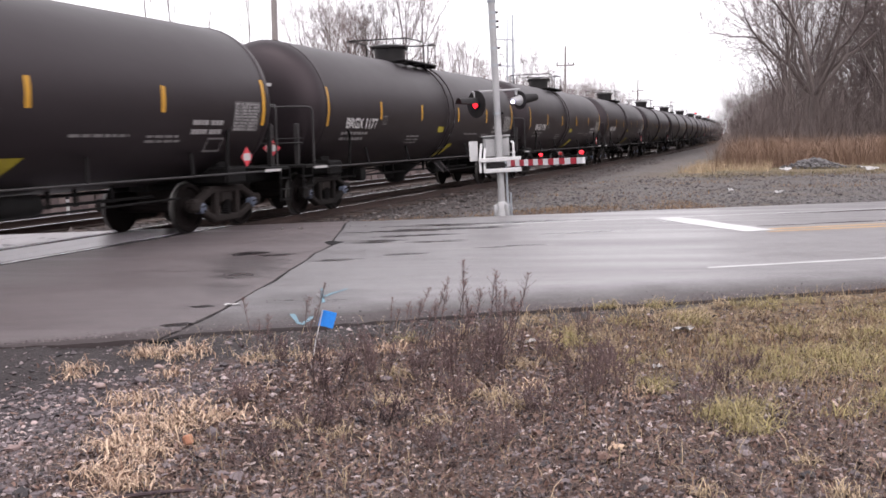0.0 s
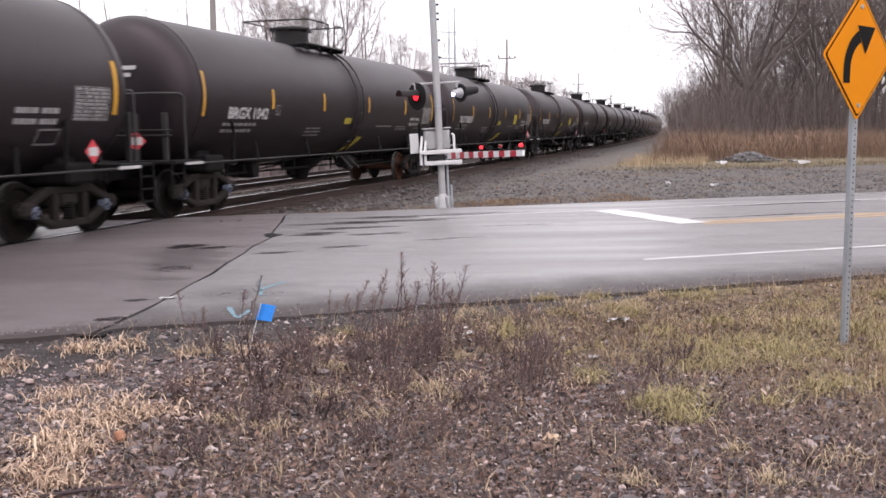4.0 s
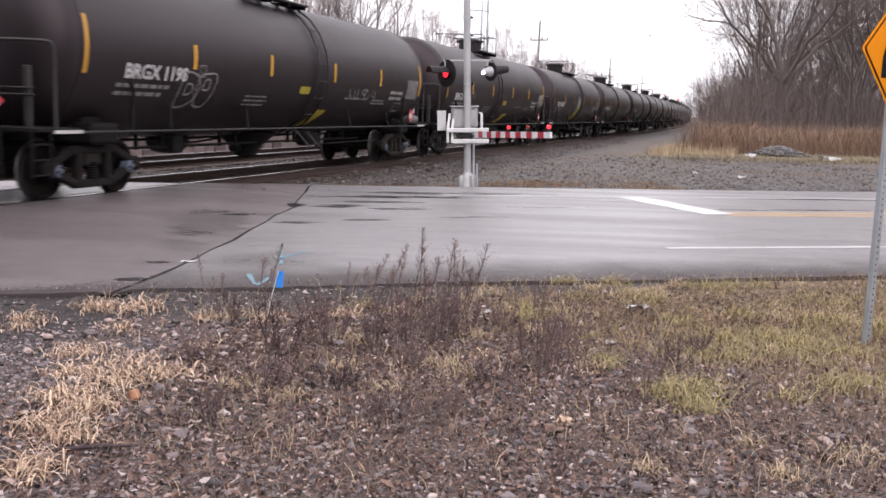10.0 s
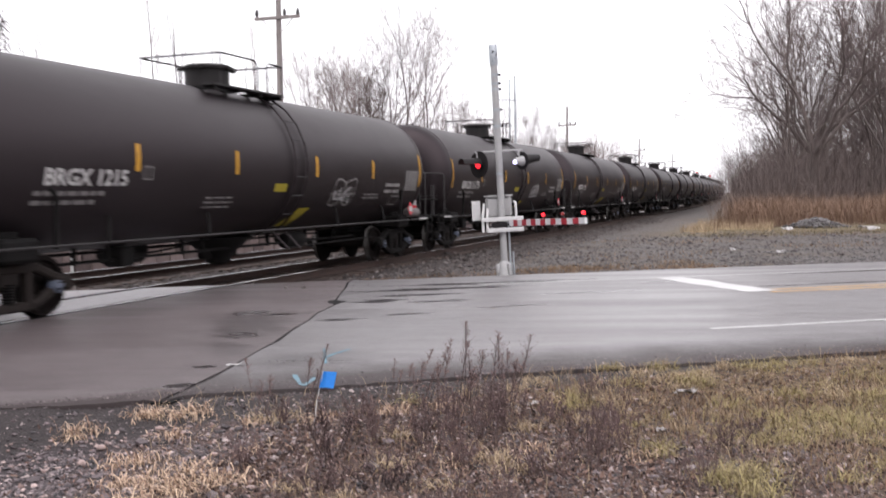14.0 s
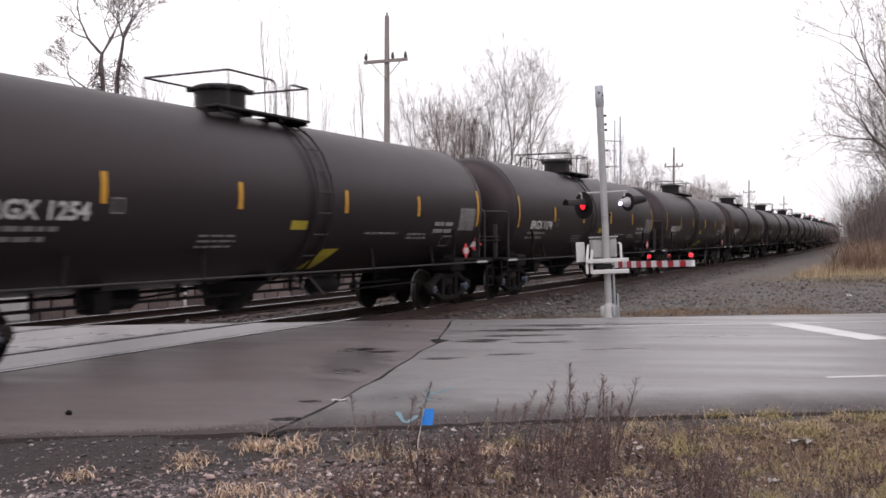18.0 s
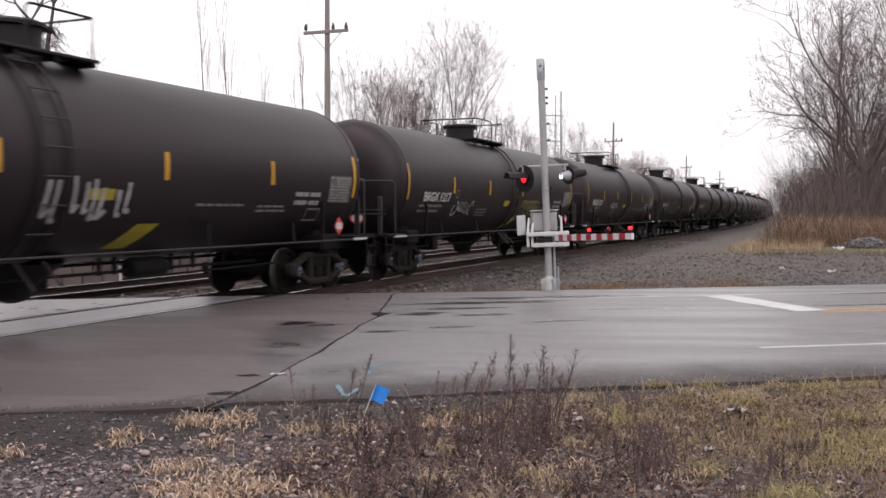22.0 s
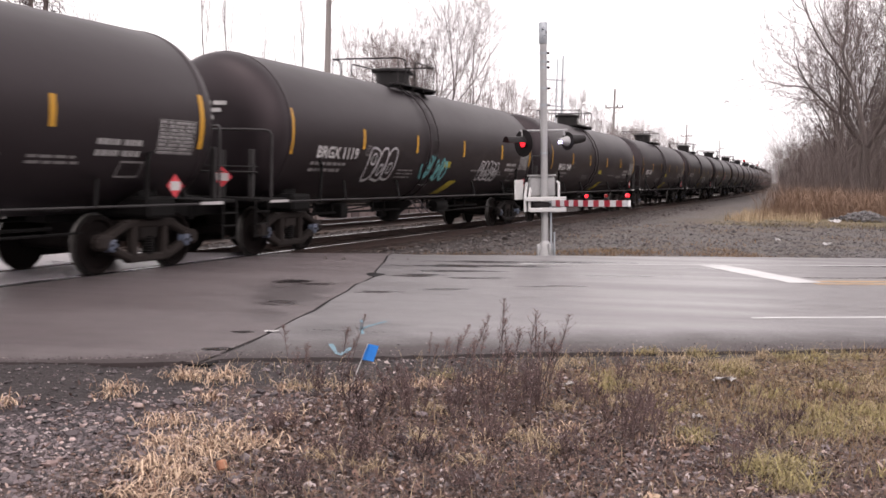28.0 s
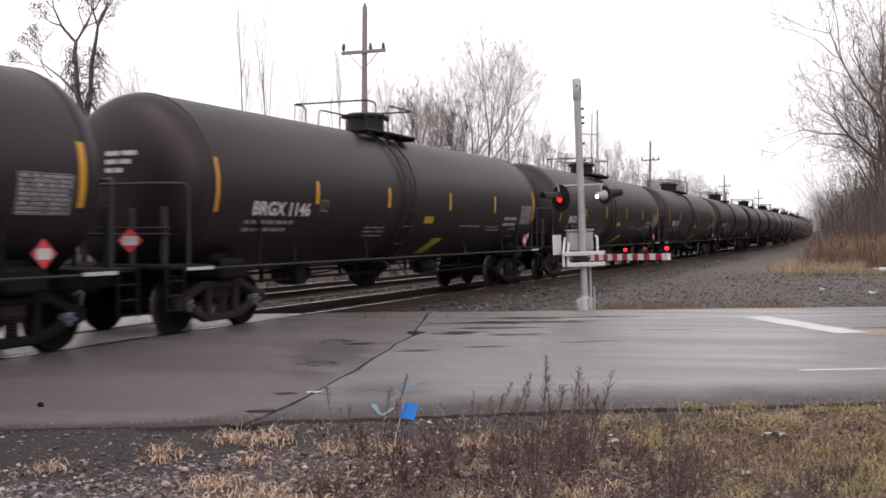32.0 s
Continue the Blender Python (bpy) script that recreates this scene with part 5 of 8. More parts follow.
# ---- crossing signal with its lowered gate ----
def crossing_signal():
    base = thing("crossing_signal", "silver railway crossing signal with lowered red and white gate", "crossing signal", m=pose(0.23, 20.24, -0.08, 0, -2.4, 0))
    g = Mesh().lathe([(0, 0.20), (0.05, 0.20), (0.06, 0.17), (0.22, 0.13), (0.34, 0.10), (0.36, 0.075), (0.40, 0.072)], "z", sides=20)
    for k in range(4):
        t = k * math.pi / 2 + 0.6
        g.box((0.16 * math.cos(t), 0.16 * math.sin(t), 0.16), (0.10, 0.05, 0.30), 0, Matrix.Rotation(t, 3, "Z"), 0.01)
    part("base", g, ALU, base, "cast silver mast base", smooth=50)
    part("mast", Mesh().tube([(0, 0, 0.3), (0, 0, 4.55)], 0.074, 18), ALU, base, smooth=60)
    part("mast_cap", Mesh().lathe([(4.50, 0.080), (4.52, 0.088), (4.93, 0.088), (4.94, 0.080), (4.95, 0.001)], "z", sides=20), GALV, base, "blue-grey sleeve at the mast head", smooth=50)
    v, f = lettering("2", 0.24)
    g = Mesh()
    g.add([(0.0905 * math.sin((p[0] - 0.03) / 0.09), -0.0905 * math.cos((p[0] - 0.03) / 0.09), 4.60 + p[1]) for p in v], f)
    part("numeral", g, SIGNBLK, base, "dark numeral on the sleeve", fix=False)
    for z in (3.55, 3.98, 4.28, 4.10, 3.2, 2.2):
        clamp = part("band_clamp", Mesh().lathe([(z, 0.069), (z, 0.080), (z + 0.05, 0.080), (z + 0.05, 0.069)], "z", sides=18), GALV, base)
        part("bolt", Mesh().box((0.105, -0.01, z + 0.025), (0.05, 0.035, 0.045), 0, None, 0.006), UNDER, clamp, "dark clamp bolt")
    # lamp arm
    part("lamp_arm", Mesh().tube([(-0.50, 0, 2.70), (0.50, 0, 2.70)], 0.022, 10).tube([(-0.45, -0.02, 2.70), (-0.45, -0.02, 2.58)], 0.026, 8).tube([(0.42, -0.02, 2.70), (0.42, -0.02, 2.58)], 0.026, 8), ALU, base, smooth=60)
    # lamp with a lit red lens
    lamp = part("lamp", Mesh().lathe([(-0.10, 0.001), (-0.10, 0.07), (0.02, 0.11), (0.04, 0.11)], "x", (0, 0, 0), 20), BLACKP, base, "black flasher lamp", smooth=50, m=pose(-0.42, -0.05, 2.44, 0, 0, 222))
    part("backplate", Mesh().lathe([(0.0, 0.10), (0.0, 0.285), (0.015, 0.285), (0.015, 0.10)], "x", sides=28), BLACKP, lamp)
    part("lens", Mesh().lathe([(0.04, 0.084), (0.060, 0.060), (0.07, 0.001)], "x", sides=20), LAMPRED, lamp, "lit red lens", smooth=60)
    g = Mesh()
    for i in range(9):
        t0 = math.pi * i / 8
        g.v += [(0.03, 0.14 * math.cos(t0), 0.14 * math.sin(t0)), (0.50, 0.10 * math.cos(t0), 0.02 + 0.12 * math.sin(t0))]
    g.f = [(2 * i, 2 * i + 2, 2 * i + 3, 2 * i + 1) for i in range(8)]
    g.m = [0] * 8
    part("hood", g, BLACKP, lamp, smooth=80, fix=False)
    back = part("lamp", Mesh().lathe([(-0.12, 0.001), (-0.12, 0.07), (0.02, 0.11), (0.04, 0.11)], "x", (0, 0, 0), 20), BLACKP, base, "black flasher lamp", smooth=50, m=pose(0.50, 0.05, 2.47, 0, 0, 42))
    part("housing", Mesh().lathe([(-0.24, 0.001), (-0.24, 0.05), (-0.10, 0.09), (-0.02, 0.11)], "x", sides=18), ALU, back, "silver lamp housing", smooth=50)
    part("backplate", Mesh().lathe([(-0.015, 0.10), (-0.015, 0.19), (0.0, 0.19), (0.0, 0.10)], "x", sides=28), BLACKP, back)
    part("hood", Mesh().tube([(0.03, 0, 0.02), (0.46, 0, 0.06)], [0.12, 0.075], 16, caps=False), BLACKP, back, smooth=60)
    part("side_light", Mesh().lathe([(0, 0.001), (0.0, 0.036), (0.02, 0.032), (0.03, 0.001)], "y", (0.0, -0.0, 0.0), 14), LAMPWHITE, base, "lit bluish-white side indicator", m=pose(0.33, -0.24, 2.44, 0, 0, 180))
    # gate mechanism: the box behind the mast, its arms and channels in front
    box = part("mechanism_box", Mesh().box((0, 0, 0), (0.55, 0.36, 0.44), 0, None, 0.04), ALU, base, "silver gate mechanism box", m=pose(-0.06, 0.28, 1.52, 0, 0, 4))
    part("box_lid", Mesh().box((0, 0, 0.235), (0.60, 0.42, 0.035), 0, None, 0.012).box((0.0, -0.20, 0.20), (0.06, 0.03, 0.09), 0, None, 0.008), ALU, box)
    part("door", Mesh().box((0, -0.186, -0.01), (0.47, 0.014, 0.36), 0, None, 0.006), ALU, box)
    part("support_bar", Mesh().box((0.01, -0.15, 1.26), (0.88, 0.05, 0.085), 0, None, 0.010).box((0.01, -0.11, 1.30), (0.88, 0.07, 0.012)), WHITEP, base, "white steel channel")
    part("support_bar", Mesh().box((0.07, -0.15, 1.03), (0.76, 0.05, 0.085), 0, None, 0.010).box((0.07, -0.11, 1.07), (0.76, 0.07, 0.012)), WHITEP, base, "white steel channel")
    for x, z1 in ((-0.41, 1.60), (-0.32, 1.58)):
        part("support_bar", Mesh().tube([(x, -0.10, 1.0), (x, -0.06, 1.30), (x + 0.04, 0.20, z1)], 0.030, 8), WHITEP, base, "white steel side arm", smooth=50)
    part("support_bar", Mesh().tube([(0.30, -0.12, 1.28), (0.30, -0.06, 1.60), (0.27, 0.20, 1.62)], 0.026, 8), WHITEP, base, "white steel side arm", smooth=50)
    part("counterweight", Mesh().box((-0.06, -0.10, 1.145), (0.34, 0.10, 0.10), 0, None, 0.02).box((0.18, -0.10, 1.145), (0.12, 0.09, 0.07), 0, None, 0.02), BLACKP, base, "dark counterweight between the channels")
    part("side_panel", Mesh().box((-0.54, 0.02, 1.46), (0.03, 0.26, 0.42), 0, Matrix.Rotation(radians(-42), 3, "Z"), 0.010), WHITEP, base, "white sheet panel on the gate arm bracket")
    part("conduit", Mesh().tube(loop_pts([(0.13, 0.03, 0.0), (0.13, 0.03, 1.15), (0.05, 0.12, 1.32)]), 0.024, 8), GALV, base, smooth=60)
    part("conduit", Mesh().tube([(0.20, 0.06, 0.0), (0.20, 0.06, 0.55)], 0.02, 6), GALV, base, smooth=60)
    # gate arm over the far lane
    arm = part("gate_arm", Mesh().box((0, 0, 0), (0.01, 0.01, 0.01)), WHTAPE, base, "red and white striped gate arm", m=pose(0.16, -0.46, 1.18, 0, -1.2, -73.2))
    length, n = 4.12, 15
    for i in range(n):
        x0, x1 = length * i / n, length * (i + 1) / n
        h0 = 0.130 - 0.03 * i / n
        part("arm_stripe", Mesh().box(((x0 + x1) / 2, 0, 0), (x1 - x0 - 0.002, 0.045, h0), 0), REDTAPE if i % 2 else WHTAPE, arm)
    for x, lit in ((4.03, True), (3.05, False), (2.05, True)):
        lampb = part("gate_lamp", Mesh().box((x, 0, 0.085), (0.06, 0.05, 0.05), 0, None, 0.01), BLACKP, arm)
        part("lens", Mesh().lathe([(-0.035, 0.001), (-0.035, 0.024), (-0.022, 0.031), (0.022, 0.031), (0.035, 0.024), (0.035, 0.001)], "x", (x, 0, 0.135), 14), LAMPRED if lit else LAMPDIM, lampb, "lit red lens" if lit else "unlit red lens", smooth=50)


crossing_signal()


# ---- curve warning sign ----
def warning_sign():
    base = thing("warning_sign", "yellow diamond warning sign with a black right-curve arrow", "road sign", m=pose(3.34, 7.46, -0.16, 0, 0, 36))
    post = Mesh()
    prof = [(-0.035, 0), (-0.035, 0.02), (-0.018, 0.02), (-0.018, 0.045), (0.018, 0.045), (0.018, 0.02), (0.035, 0.02), (0.035, 0)]
    for z in (0.0, 2.72):
        post.v += [(x + 0.02, y + 0.02, z) for x, y in prof]
    k = len(prof)
    post.f = [(i, (i + 1) % k, k + (i + 1) % k, k + i) for i in range(k)] + [tuple(range(k)), tuple(range(k, 2 * k))]
    post.m = [0] * len(post.f)
    post_ob = part("post", post, GALV, base, "galvanised U-channel post")
    holes = Mesh()
    for i in range(56):
        holes.box((0.02, 0.018, 0.06 + i * 0.0475), (0.009, 0.004, 0.012))
    tagged(part("perforation", holes, SIGNBLK, post_ob), kind="stuff")
    h, r, zc = 0.487, 0.03, 2.325

    def diamond(half, y, material, name, label=""):
        pts = []
        for q in range(4):
            t = q * math.pi / 2
            for i in range(5):
                u = t - 0.6 + 0.3 * i
                c = Vector((math.cos(t), math.sin(t))) * (half - r * 1.414)
                pts.append((c.x + r * math.cos(u), y, zc + c.y + r * math.sin(u)))
        n = len(pts)
        g = Mesh().add(pts + [(x, y + 0.003, z) for x, _, z in pts], [tuple(range(n)), tuple(reversed(range(n, 2 * n)))] + [(i, (i + 1) % n, n + (i + 1) % n, n + i) for i in range(n)])
        return part(name, g, material, base, label)

    diamond(h + 0.01, 0.0, AMBER, "sign_panel", "amber reflective sign panel")
    diamond(h - 0.018, -0.004, SIGNBLK, "border", "thin black border")
    diamond(h - 0.034, -0.008, AMBER, "sign_face", "amber sign face")
    pts_out, pts_in = [], []
    for i in range(13):
        t = i / 12
        cx, cz, rad = 0.09, -0.10, 0.27
        a = math.pi - t * radians(68)
        pts_out.append((cx + (rad + 0.047) * math.cos(a), cz + (rad + 0.047) * math.sin(a)))
        pts_in.append((cx + (rad - 0.047) * math.cos(a), cz + (rad - 0.047) * math.sin(a)))
    pts_out = [(-0.227, -0.205)] + pts_out
    pts_in = [(-0.133, -0.205)] + pts_in
    n = len(pts_out)
    g = Mesh().add([(x, -0.012, zc + z) for x, z in pts_out + pts_in], [(i, i + 1, n + i + 1, n + i) for i in range(n - 1)])
    g.add([(x, -0.013, zc + z) for x, z in ((-0.055, 0.234), (0.199, 0.227), (0.068, 0.016))], [(0, 1, 2)])
    part("arrow", g, SIGNBLK, base, "black curved arrow", fix=False)
    for z in (0.375, -0.375):
        part("bolt", Mesh().lathe([(-0.018, 0.001), (-0.018, 0.016), (-0.008, 0.018)], "y", (0.0, 0, zc + z), 10), GALV, base)


warning_sign()


# ---- bare trees ----
def grow(seed, height, lean=0.0, spread=0.55, trunk_r=None, fork=0.35, levels=4, kids=(9, 7, 7, 5), twig_r=0.010):
    """Meshes of a leafless tree: trunk with limbs, and the crown of thin branches."""
    rng = random.Random(seed)
    wood, fine = Mesh(), Mesh()
    r0 = trunk_r or height * 0.013

    def branch(p, d, length, r, level):
        steps = (7, 7, 4, 3, 2)[level] if levels > 3 else (6, 4, 3, 2)[level]
        pts, rs, dirs = [p], [r], [d]
        for i in range(steps):
            wob = (0.10, 0.13, 0.20, 0.26, 0.26)[level]
            d = (d + Vector((rng.uniform(-wob, wob), rng.uniform(-wob, wob), rng.uniform(-wob, wob) + (0.05 if level else 0.0)))).normalized()
            p = p + d * length / steps
            pts.append(p)
            dirs.append(d)
            rs.append(max(r * (1 - (0.80 if level == 0 else 0.72) * (i + 1) / steps), twig_r * 0.5))
        if level <= 1:
            wood.tube(pts, rs, 8 if level == 0 else 5, caps=False)
        else:
            fine.tube(pts, rs, 4 if level == 2 else 3, caps=False)
        if level == levels:
            return
        n = max(2, int(kids[level] * rng.uniform(0.75, 1.25)))
        for q in range(n):
            t = fork + (1 - fork) * (q + rng.uniform(0.2, 0.9)) / n if level == 0 else 0.25 + 0.75 * (q + rng.random()) / n
            i = min(int(t * steps), steps - 1)
            u = t * steps - i
            at = pts[i].lerp(pts[i + 1], u)
            axis = dirs[i + 1]
            out = axis.orthogonal()
            out.rotate(Matrix.Rotation(rng.uniform(0, 6.283), 3, axis))
            ang = spread * rng.uniform(0.7, 1.25)
            nd = (axis * math.cos(ang) + out.normalized() * math.sin(ang)).normalized()
            ln_ = length * (0.50 if level == 0 else 0.55) * (1.15 - 0.55 * t) * rng.uniform(0.75, 1.2)
            rr = max((rs[i] * (1 - u) + rs[i + 1] * u) * 0.58, twig_r)
            branch(at, nd, ln_, rr, level + 1)

    branch(Vector((0, 0, -0.3)), Vector((lean, 0, 1)).normalized(), height, r0, 0)
    top = height / max(p[2] for p in wood.v + fine.v)
    for g in (wood, fine):
        g.v = [(x * top, y * top, z * top) for x, y, z in g.v]
    return wood.data("trunk", BARK, smooth=70, fix=False), fine.data("crown", TWIG, smooth=70, fix=False)


def crown_tree(seed, height, clear=0.25, angle=0.55, depth=7, trunk_r=0.2, twig_r=0.009, lean=0.0, wide=0.30, reach=0.78):
    """Meshes of a leafless hardwood: a trunk that forks again and again into limbs, branches and twigs."""
    rng = random.Random(seed)
    wood, fine = Mesh(), Mesh()
    r0 = trunk_r

    def limb(p, d, length, r, level):
        steps = 4 if level < 2 else 3 if level < 5 else 2
        pts, rs = [p], [r]
        wob = 0.10 + 0.035 * level
        for i in range(steps):
            d = (d + Vector((rng.uniform(-wob, wob), rng.uniform(-wob, wob), rng.uniform(-wob, wob) + (0.07 if level > 1 else 0.0)))).normalized()
            p = p + d * length / steps
            pts.append(p)
            rs.append(max(r * (1 - 0.22 * (i + 1) / steps), twig_r * 0.5))
        thick = level <= 3
        (wood if thick else fine).tube(pts, rs, (9, 7, 6, 5, 4, 3, 3, 3, 3, 3)[level], caps=False)
        if level == depth:
            return
        turn = rng.uniform(0, 6.283)
        kids = 3 if (level == 0 or rng.random() < 0.38) else 2
        side = d.orthogonal().normalized()
        for q in range(kids):
            a = angle * (rng.uniform(0.25, 0.6) if q == 0 and level else rng.uniform(0.75, 1.30))
            out = side.copy()
            out.rotate(Matrix.Rotation(turn + q * 6.283 / kids + rng.uniform(-0.5, 0.5), 3, d))
            nd = (d * math.cos(a) + out * math.sin(a)).normalized()
            limb(p, nd, length * (reach if level else 0.9) * rng.uniform(0.75, 1.15), max(rs[-1] * (0.86 if q == 0 else 0.66), twig_r), level + 1)
        if level > 1:
            at = pts[1].lerp(pts[2], rng.random())
            out = side.copy()
            out.rotate(Matrix.Rotation(rng.uniform(0, 6.283), 3, d))
            limb(at, (d * 0.6 + out * 0.8).normalized(), length * 0.55, max(rs[1] * 0.4, twig_r), min(level + 3, depth))

    limb(Vector((0, 0, -0.3)), Vector((lean, 0, 1)).normalized(), height * clear, r0, 0)
    top = height / max(p[2] for p in wood.v + fine.v)
    ends = np.array(fine.v)
    cx, cy = ends[:, 0].mean() * (0.0 if lean else 1.0), ends[:, 1].mean() * (0.0 if lean else 1.0)
    out = np.quantile(np.hypot(ends[:, 0] - cx, ends[:, 1] - cy), 0.93)
    side = min(max(wide * height / out, top * 0.62), top * 1.15)
    for g in (wood, fine):
        g.v = [((x - cx * min(max(z * top / height, 0), 1)) * side, (y - cy * min(max(z * top / height, 0), 1)) * side, z * top) for x, y, z in g.v]
    return wood.data("trunk", BARK, smooth=70, fix=False), fine.data("crown", TWIG, smooth=70, fix=False)


def tree_kind(label, meshes):
    t = thing("bare_tree", label, "tree", group="bare trees round the crossing")
    part("trunk", meshes[0], None, t)
    part("crown", meshes[1], None, t, "crown of bare grey twigs")
    return t


KINDS = [
    tree_kind("leafless broad-crowned hardwood at the wood's edge", crown_tree(1, 14, 0.22, 0.66, 8, 0.22, 0.0060, wide=0.38)),
    tree_kind("leafless hardwood with a grey forked trunk", crown_tree(2, 14, 0.28, 0.52, 8, 0.175, 0.0060, wide=0.30)),
    tree_kind("leafless tall tree of the wood", crown_tree(3, 14, 0.36, 0.44, 6, 0.18, 0.011, wide=0.24)),
    tree_kind("leafless young tree with upswept limbs", crown_tree(4, 14, 0.18, 0.40, 7, 0.13, 0.0058, wide=0.22)),
    tree_kind("thin leafless sapling with upright twigs", grow(5, 14, spread=0.24, fork=0.25, kids=(9, 5, 4), levels=3, trunk_r=0.10, twig_r=0.013)),
    tree_kind("leafless many-stemmed bushy tree", grow(6, 14, spread=0.95, fork=0.06, kids=(18, 8, 5), levels=3, trunk_r=0.10, twig_r=0.013)),
    tree_kind("leafless spreading tree of the wood", crown_tree(7, 14, 0.24, 0.52, 6, 0.18, 0.011, wide=0.28)),
    tree_kind("leafless slender tree behind the railway", crown_tree(8, 14, 0.20, 0.42, 6, 0.11, 0.009, wide=0.21)),
    tree_kind("leafless wide tree forking low into many limbs", crown_tree(12, 14, 0.15, 0.54, 8, 0.23, 0.0060, wide=0.30)),
]
USED = set()


WOODS = {"left": [], "right": [], "side": []}


def plant_far(side, kind, x, y, h, seed, stretch=1.0):
    k = h / 14.0
    WOODS[side].append((kind, pose(x, y, -0.15, 0, 0, random.Random(seed).uniform(0, 360)) @ Matrix.Diagonal((k * stretch, k * stretch, k, 1))))


def join_woods(side, label):
    """The trees too far off or too many to tell apart, as one mesh."""
    vs, fs, base = [], [], 0
    cache = {}
    for kind, m in WOODS[side]:
        if kind not in cache:
            v, f, b = [], [], 0
            for o in KINDS[kind].children:
                a = np.empty(len(o.data.vertices) * 3)
                o.data.vertices.foreach_get("co", a)
                q = np.empty(len(o.data.loops), dtype=np.int64)
                o.data.loops.foreach_get("vertex_index", q)
                v.append(a.reshape(-1, 3))
                f.append(q.reshape(-1, 4) + b)
                b += len(a) // 3
            cache[kind] = np.concatenate(v), np.concatenate(f)
        v, f = cache[kind]
        m = np.array(m)
        vs.append(v @ m[:3, :3].T + m[:3, 3])
        fs.append(f + base)
        base += len(v)
    v, f = np.concatenate(vs), np.concatenate(fs)
    me = bpy.data.meshes.new("bare_woods")
    me.vertices.add(len(v))
    me.vertices.foreach_set("co", v.ravel())
    me.loops.add(f.size)
    me.loops.foreach_set("vertex_index", f.ravel().astype(np.int32))
    me.polygons.add(len(f))
    me.polygons.foreach_set("loop_start", np.arange(0, f.size, 4, dtype=np.int32))
    me.materials.append(TWIG)
    me.update(calc_edges=True)
    tagged(new("bare_woods", me), label, "woods", kind="stuff")


def plant_tree(kind, x, y, h, seed, stretch=1.0):
    rng = random.Random(seed)
    k = h / 14.0
    m = pose(x, y, -0.15, 0, 0, rng.uniform(0, 360)) @ Matrix.Diagonal((k * stretch, k * stretch, k, 1))
    if kind not in USED:
        USED.add(kind)
        KINDS[kind].matrix_basis = m
        return KINDS[kind]
    t = copy_thing(KINDS[kind], pose(0, 0, 0))
    t.matrix_basis = m
    return t


LEFT_TREES = [(4, -14.8, 42.3, 13.6), (4, -13.8, 42.7, 13.4), (4, -14.1, 48.0, 11.4), (4, -12.3, 48.4, 13.3), (3, -19.2, 40.6, 9.6), (3, -10.6, 59, 12.6), (3, -9.6, 60.5, 11.5), (1, -6.6, 66.0, 16.6), (1, -9.2, 66.6, 14.6), (8, -10.2, 67.5, 12.6), (1, -5.3, 66.8, 15.8), (1, -7.2, 65.2, 15.4), (1, -12.6, 68.0, 12.6), (3, -8.3, 67, 12.5), (5, -9.8, 63, 8.5), (5, -6.5, 70, 9.0), (3, -3.0, 74, 11.0), (3, -2.1, 80.0, 10.0), (4, 2.4, 99, 14.5), (3, 2.9, 101, 13.0), (3, 5.5, 110, 12.6), (3, 9.0, 124, 11.5), (3, 15.2, 149, 12.0), (1, 19.0, 159, 11.8), (5, 0.5, 96, 8.0)]
for i, (kind, x, y, h) in enumerate(LEFT_TREES):
    plant_tree(kind, x, y, h, 40 + i, {4: 0.55}.get(kind, 0.95))
rng_t = random.Random(5)
for i in range(50):
    s = rng_t.uniform(8, 230)
    l = rng_t.uniform(27, 46) + s * 0.02
    x, y, _ = tr(s, l)
    (plant_tree if s < 90 else partial(plant_far, "left"))(rng_t.choice((7, 5, 5, 5, 7)), x, y, rng_t.uniform(4.5, 7.0) + s * 0.014, 100 + i, 1.15)
for i in range(46):
    x, y, _ = tr(rng_t.uniform(74, 190), rng_t.uniform(23, 40))
    (plant_tree if i < 20 else partial(plant_far, "left"))(rng_t.choice((7, 6, 5, 7)), x, y, rng_t.uniform(8.0, 12.0), 160 + i, 1.1)
RIGHT_TREES = [(1, 23.6, 76.0, 19.7), (0, 25.5, 77.0, 23.2), (1, 30.5, 75.5, 23.8), (0, 36.0, 74.0, 23.2), (1, 44.0, 72.0, 23.2), (0, 28.0, 92.0, 20.9), (1, 38.5, 84.0, 23.2), (1, 47.0, 78.0, 23.2), (0, 51.0, 74.0, 23.2), (0, 24.0, 72.5, 23.8), (1, 28.5, 70.0, 22.6), (0, 33.0, 78.0, 23.2), (1, 24.8, 80.0, 18.6), (0, 32.5, 96.0, 22.0), (2, 37.0, 72.0, 22.0), (0, 42.0, 76.0, 23.2), (1, 27.5, 86.0, 19.7), (2, 46.0, 70.0, 20.9), (2, 31.0, 71.5, 22.0), (1, 35.0, 82.0, 20.9), (2, 40.0, 68.0, 22.0)]
for i, (kind, x, y, h) in enumerate(RIGHT_TREES):
    plant_tree(kind, x, y, h, 200 + i)
for i in range(130):
    s = rng_t.uniform(78, 150)
    x, y, _ = tr(s, -1.5 - 55 * rng_t.random())
    if x * RN.x + y * RN.y > 58:
        (plant_tree if s < 96 else partial(plant_far, "right"))(rng_t.choice((6, 2, 6, 7)), x, y, rng_t.uniform(12, 18.5), 700 + i, 1.15)
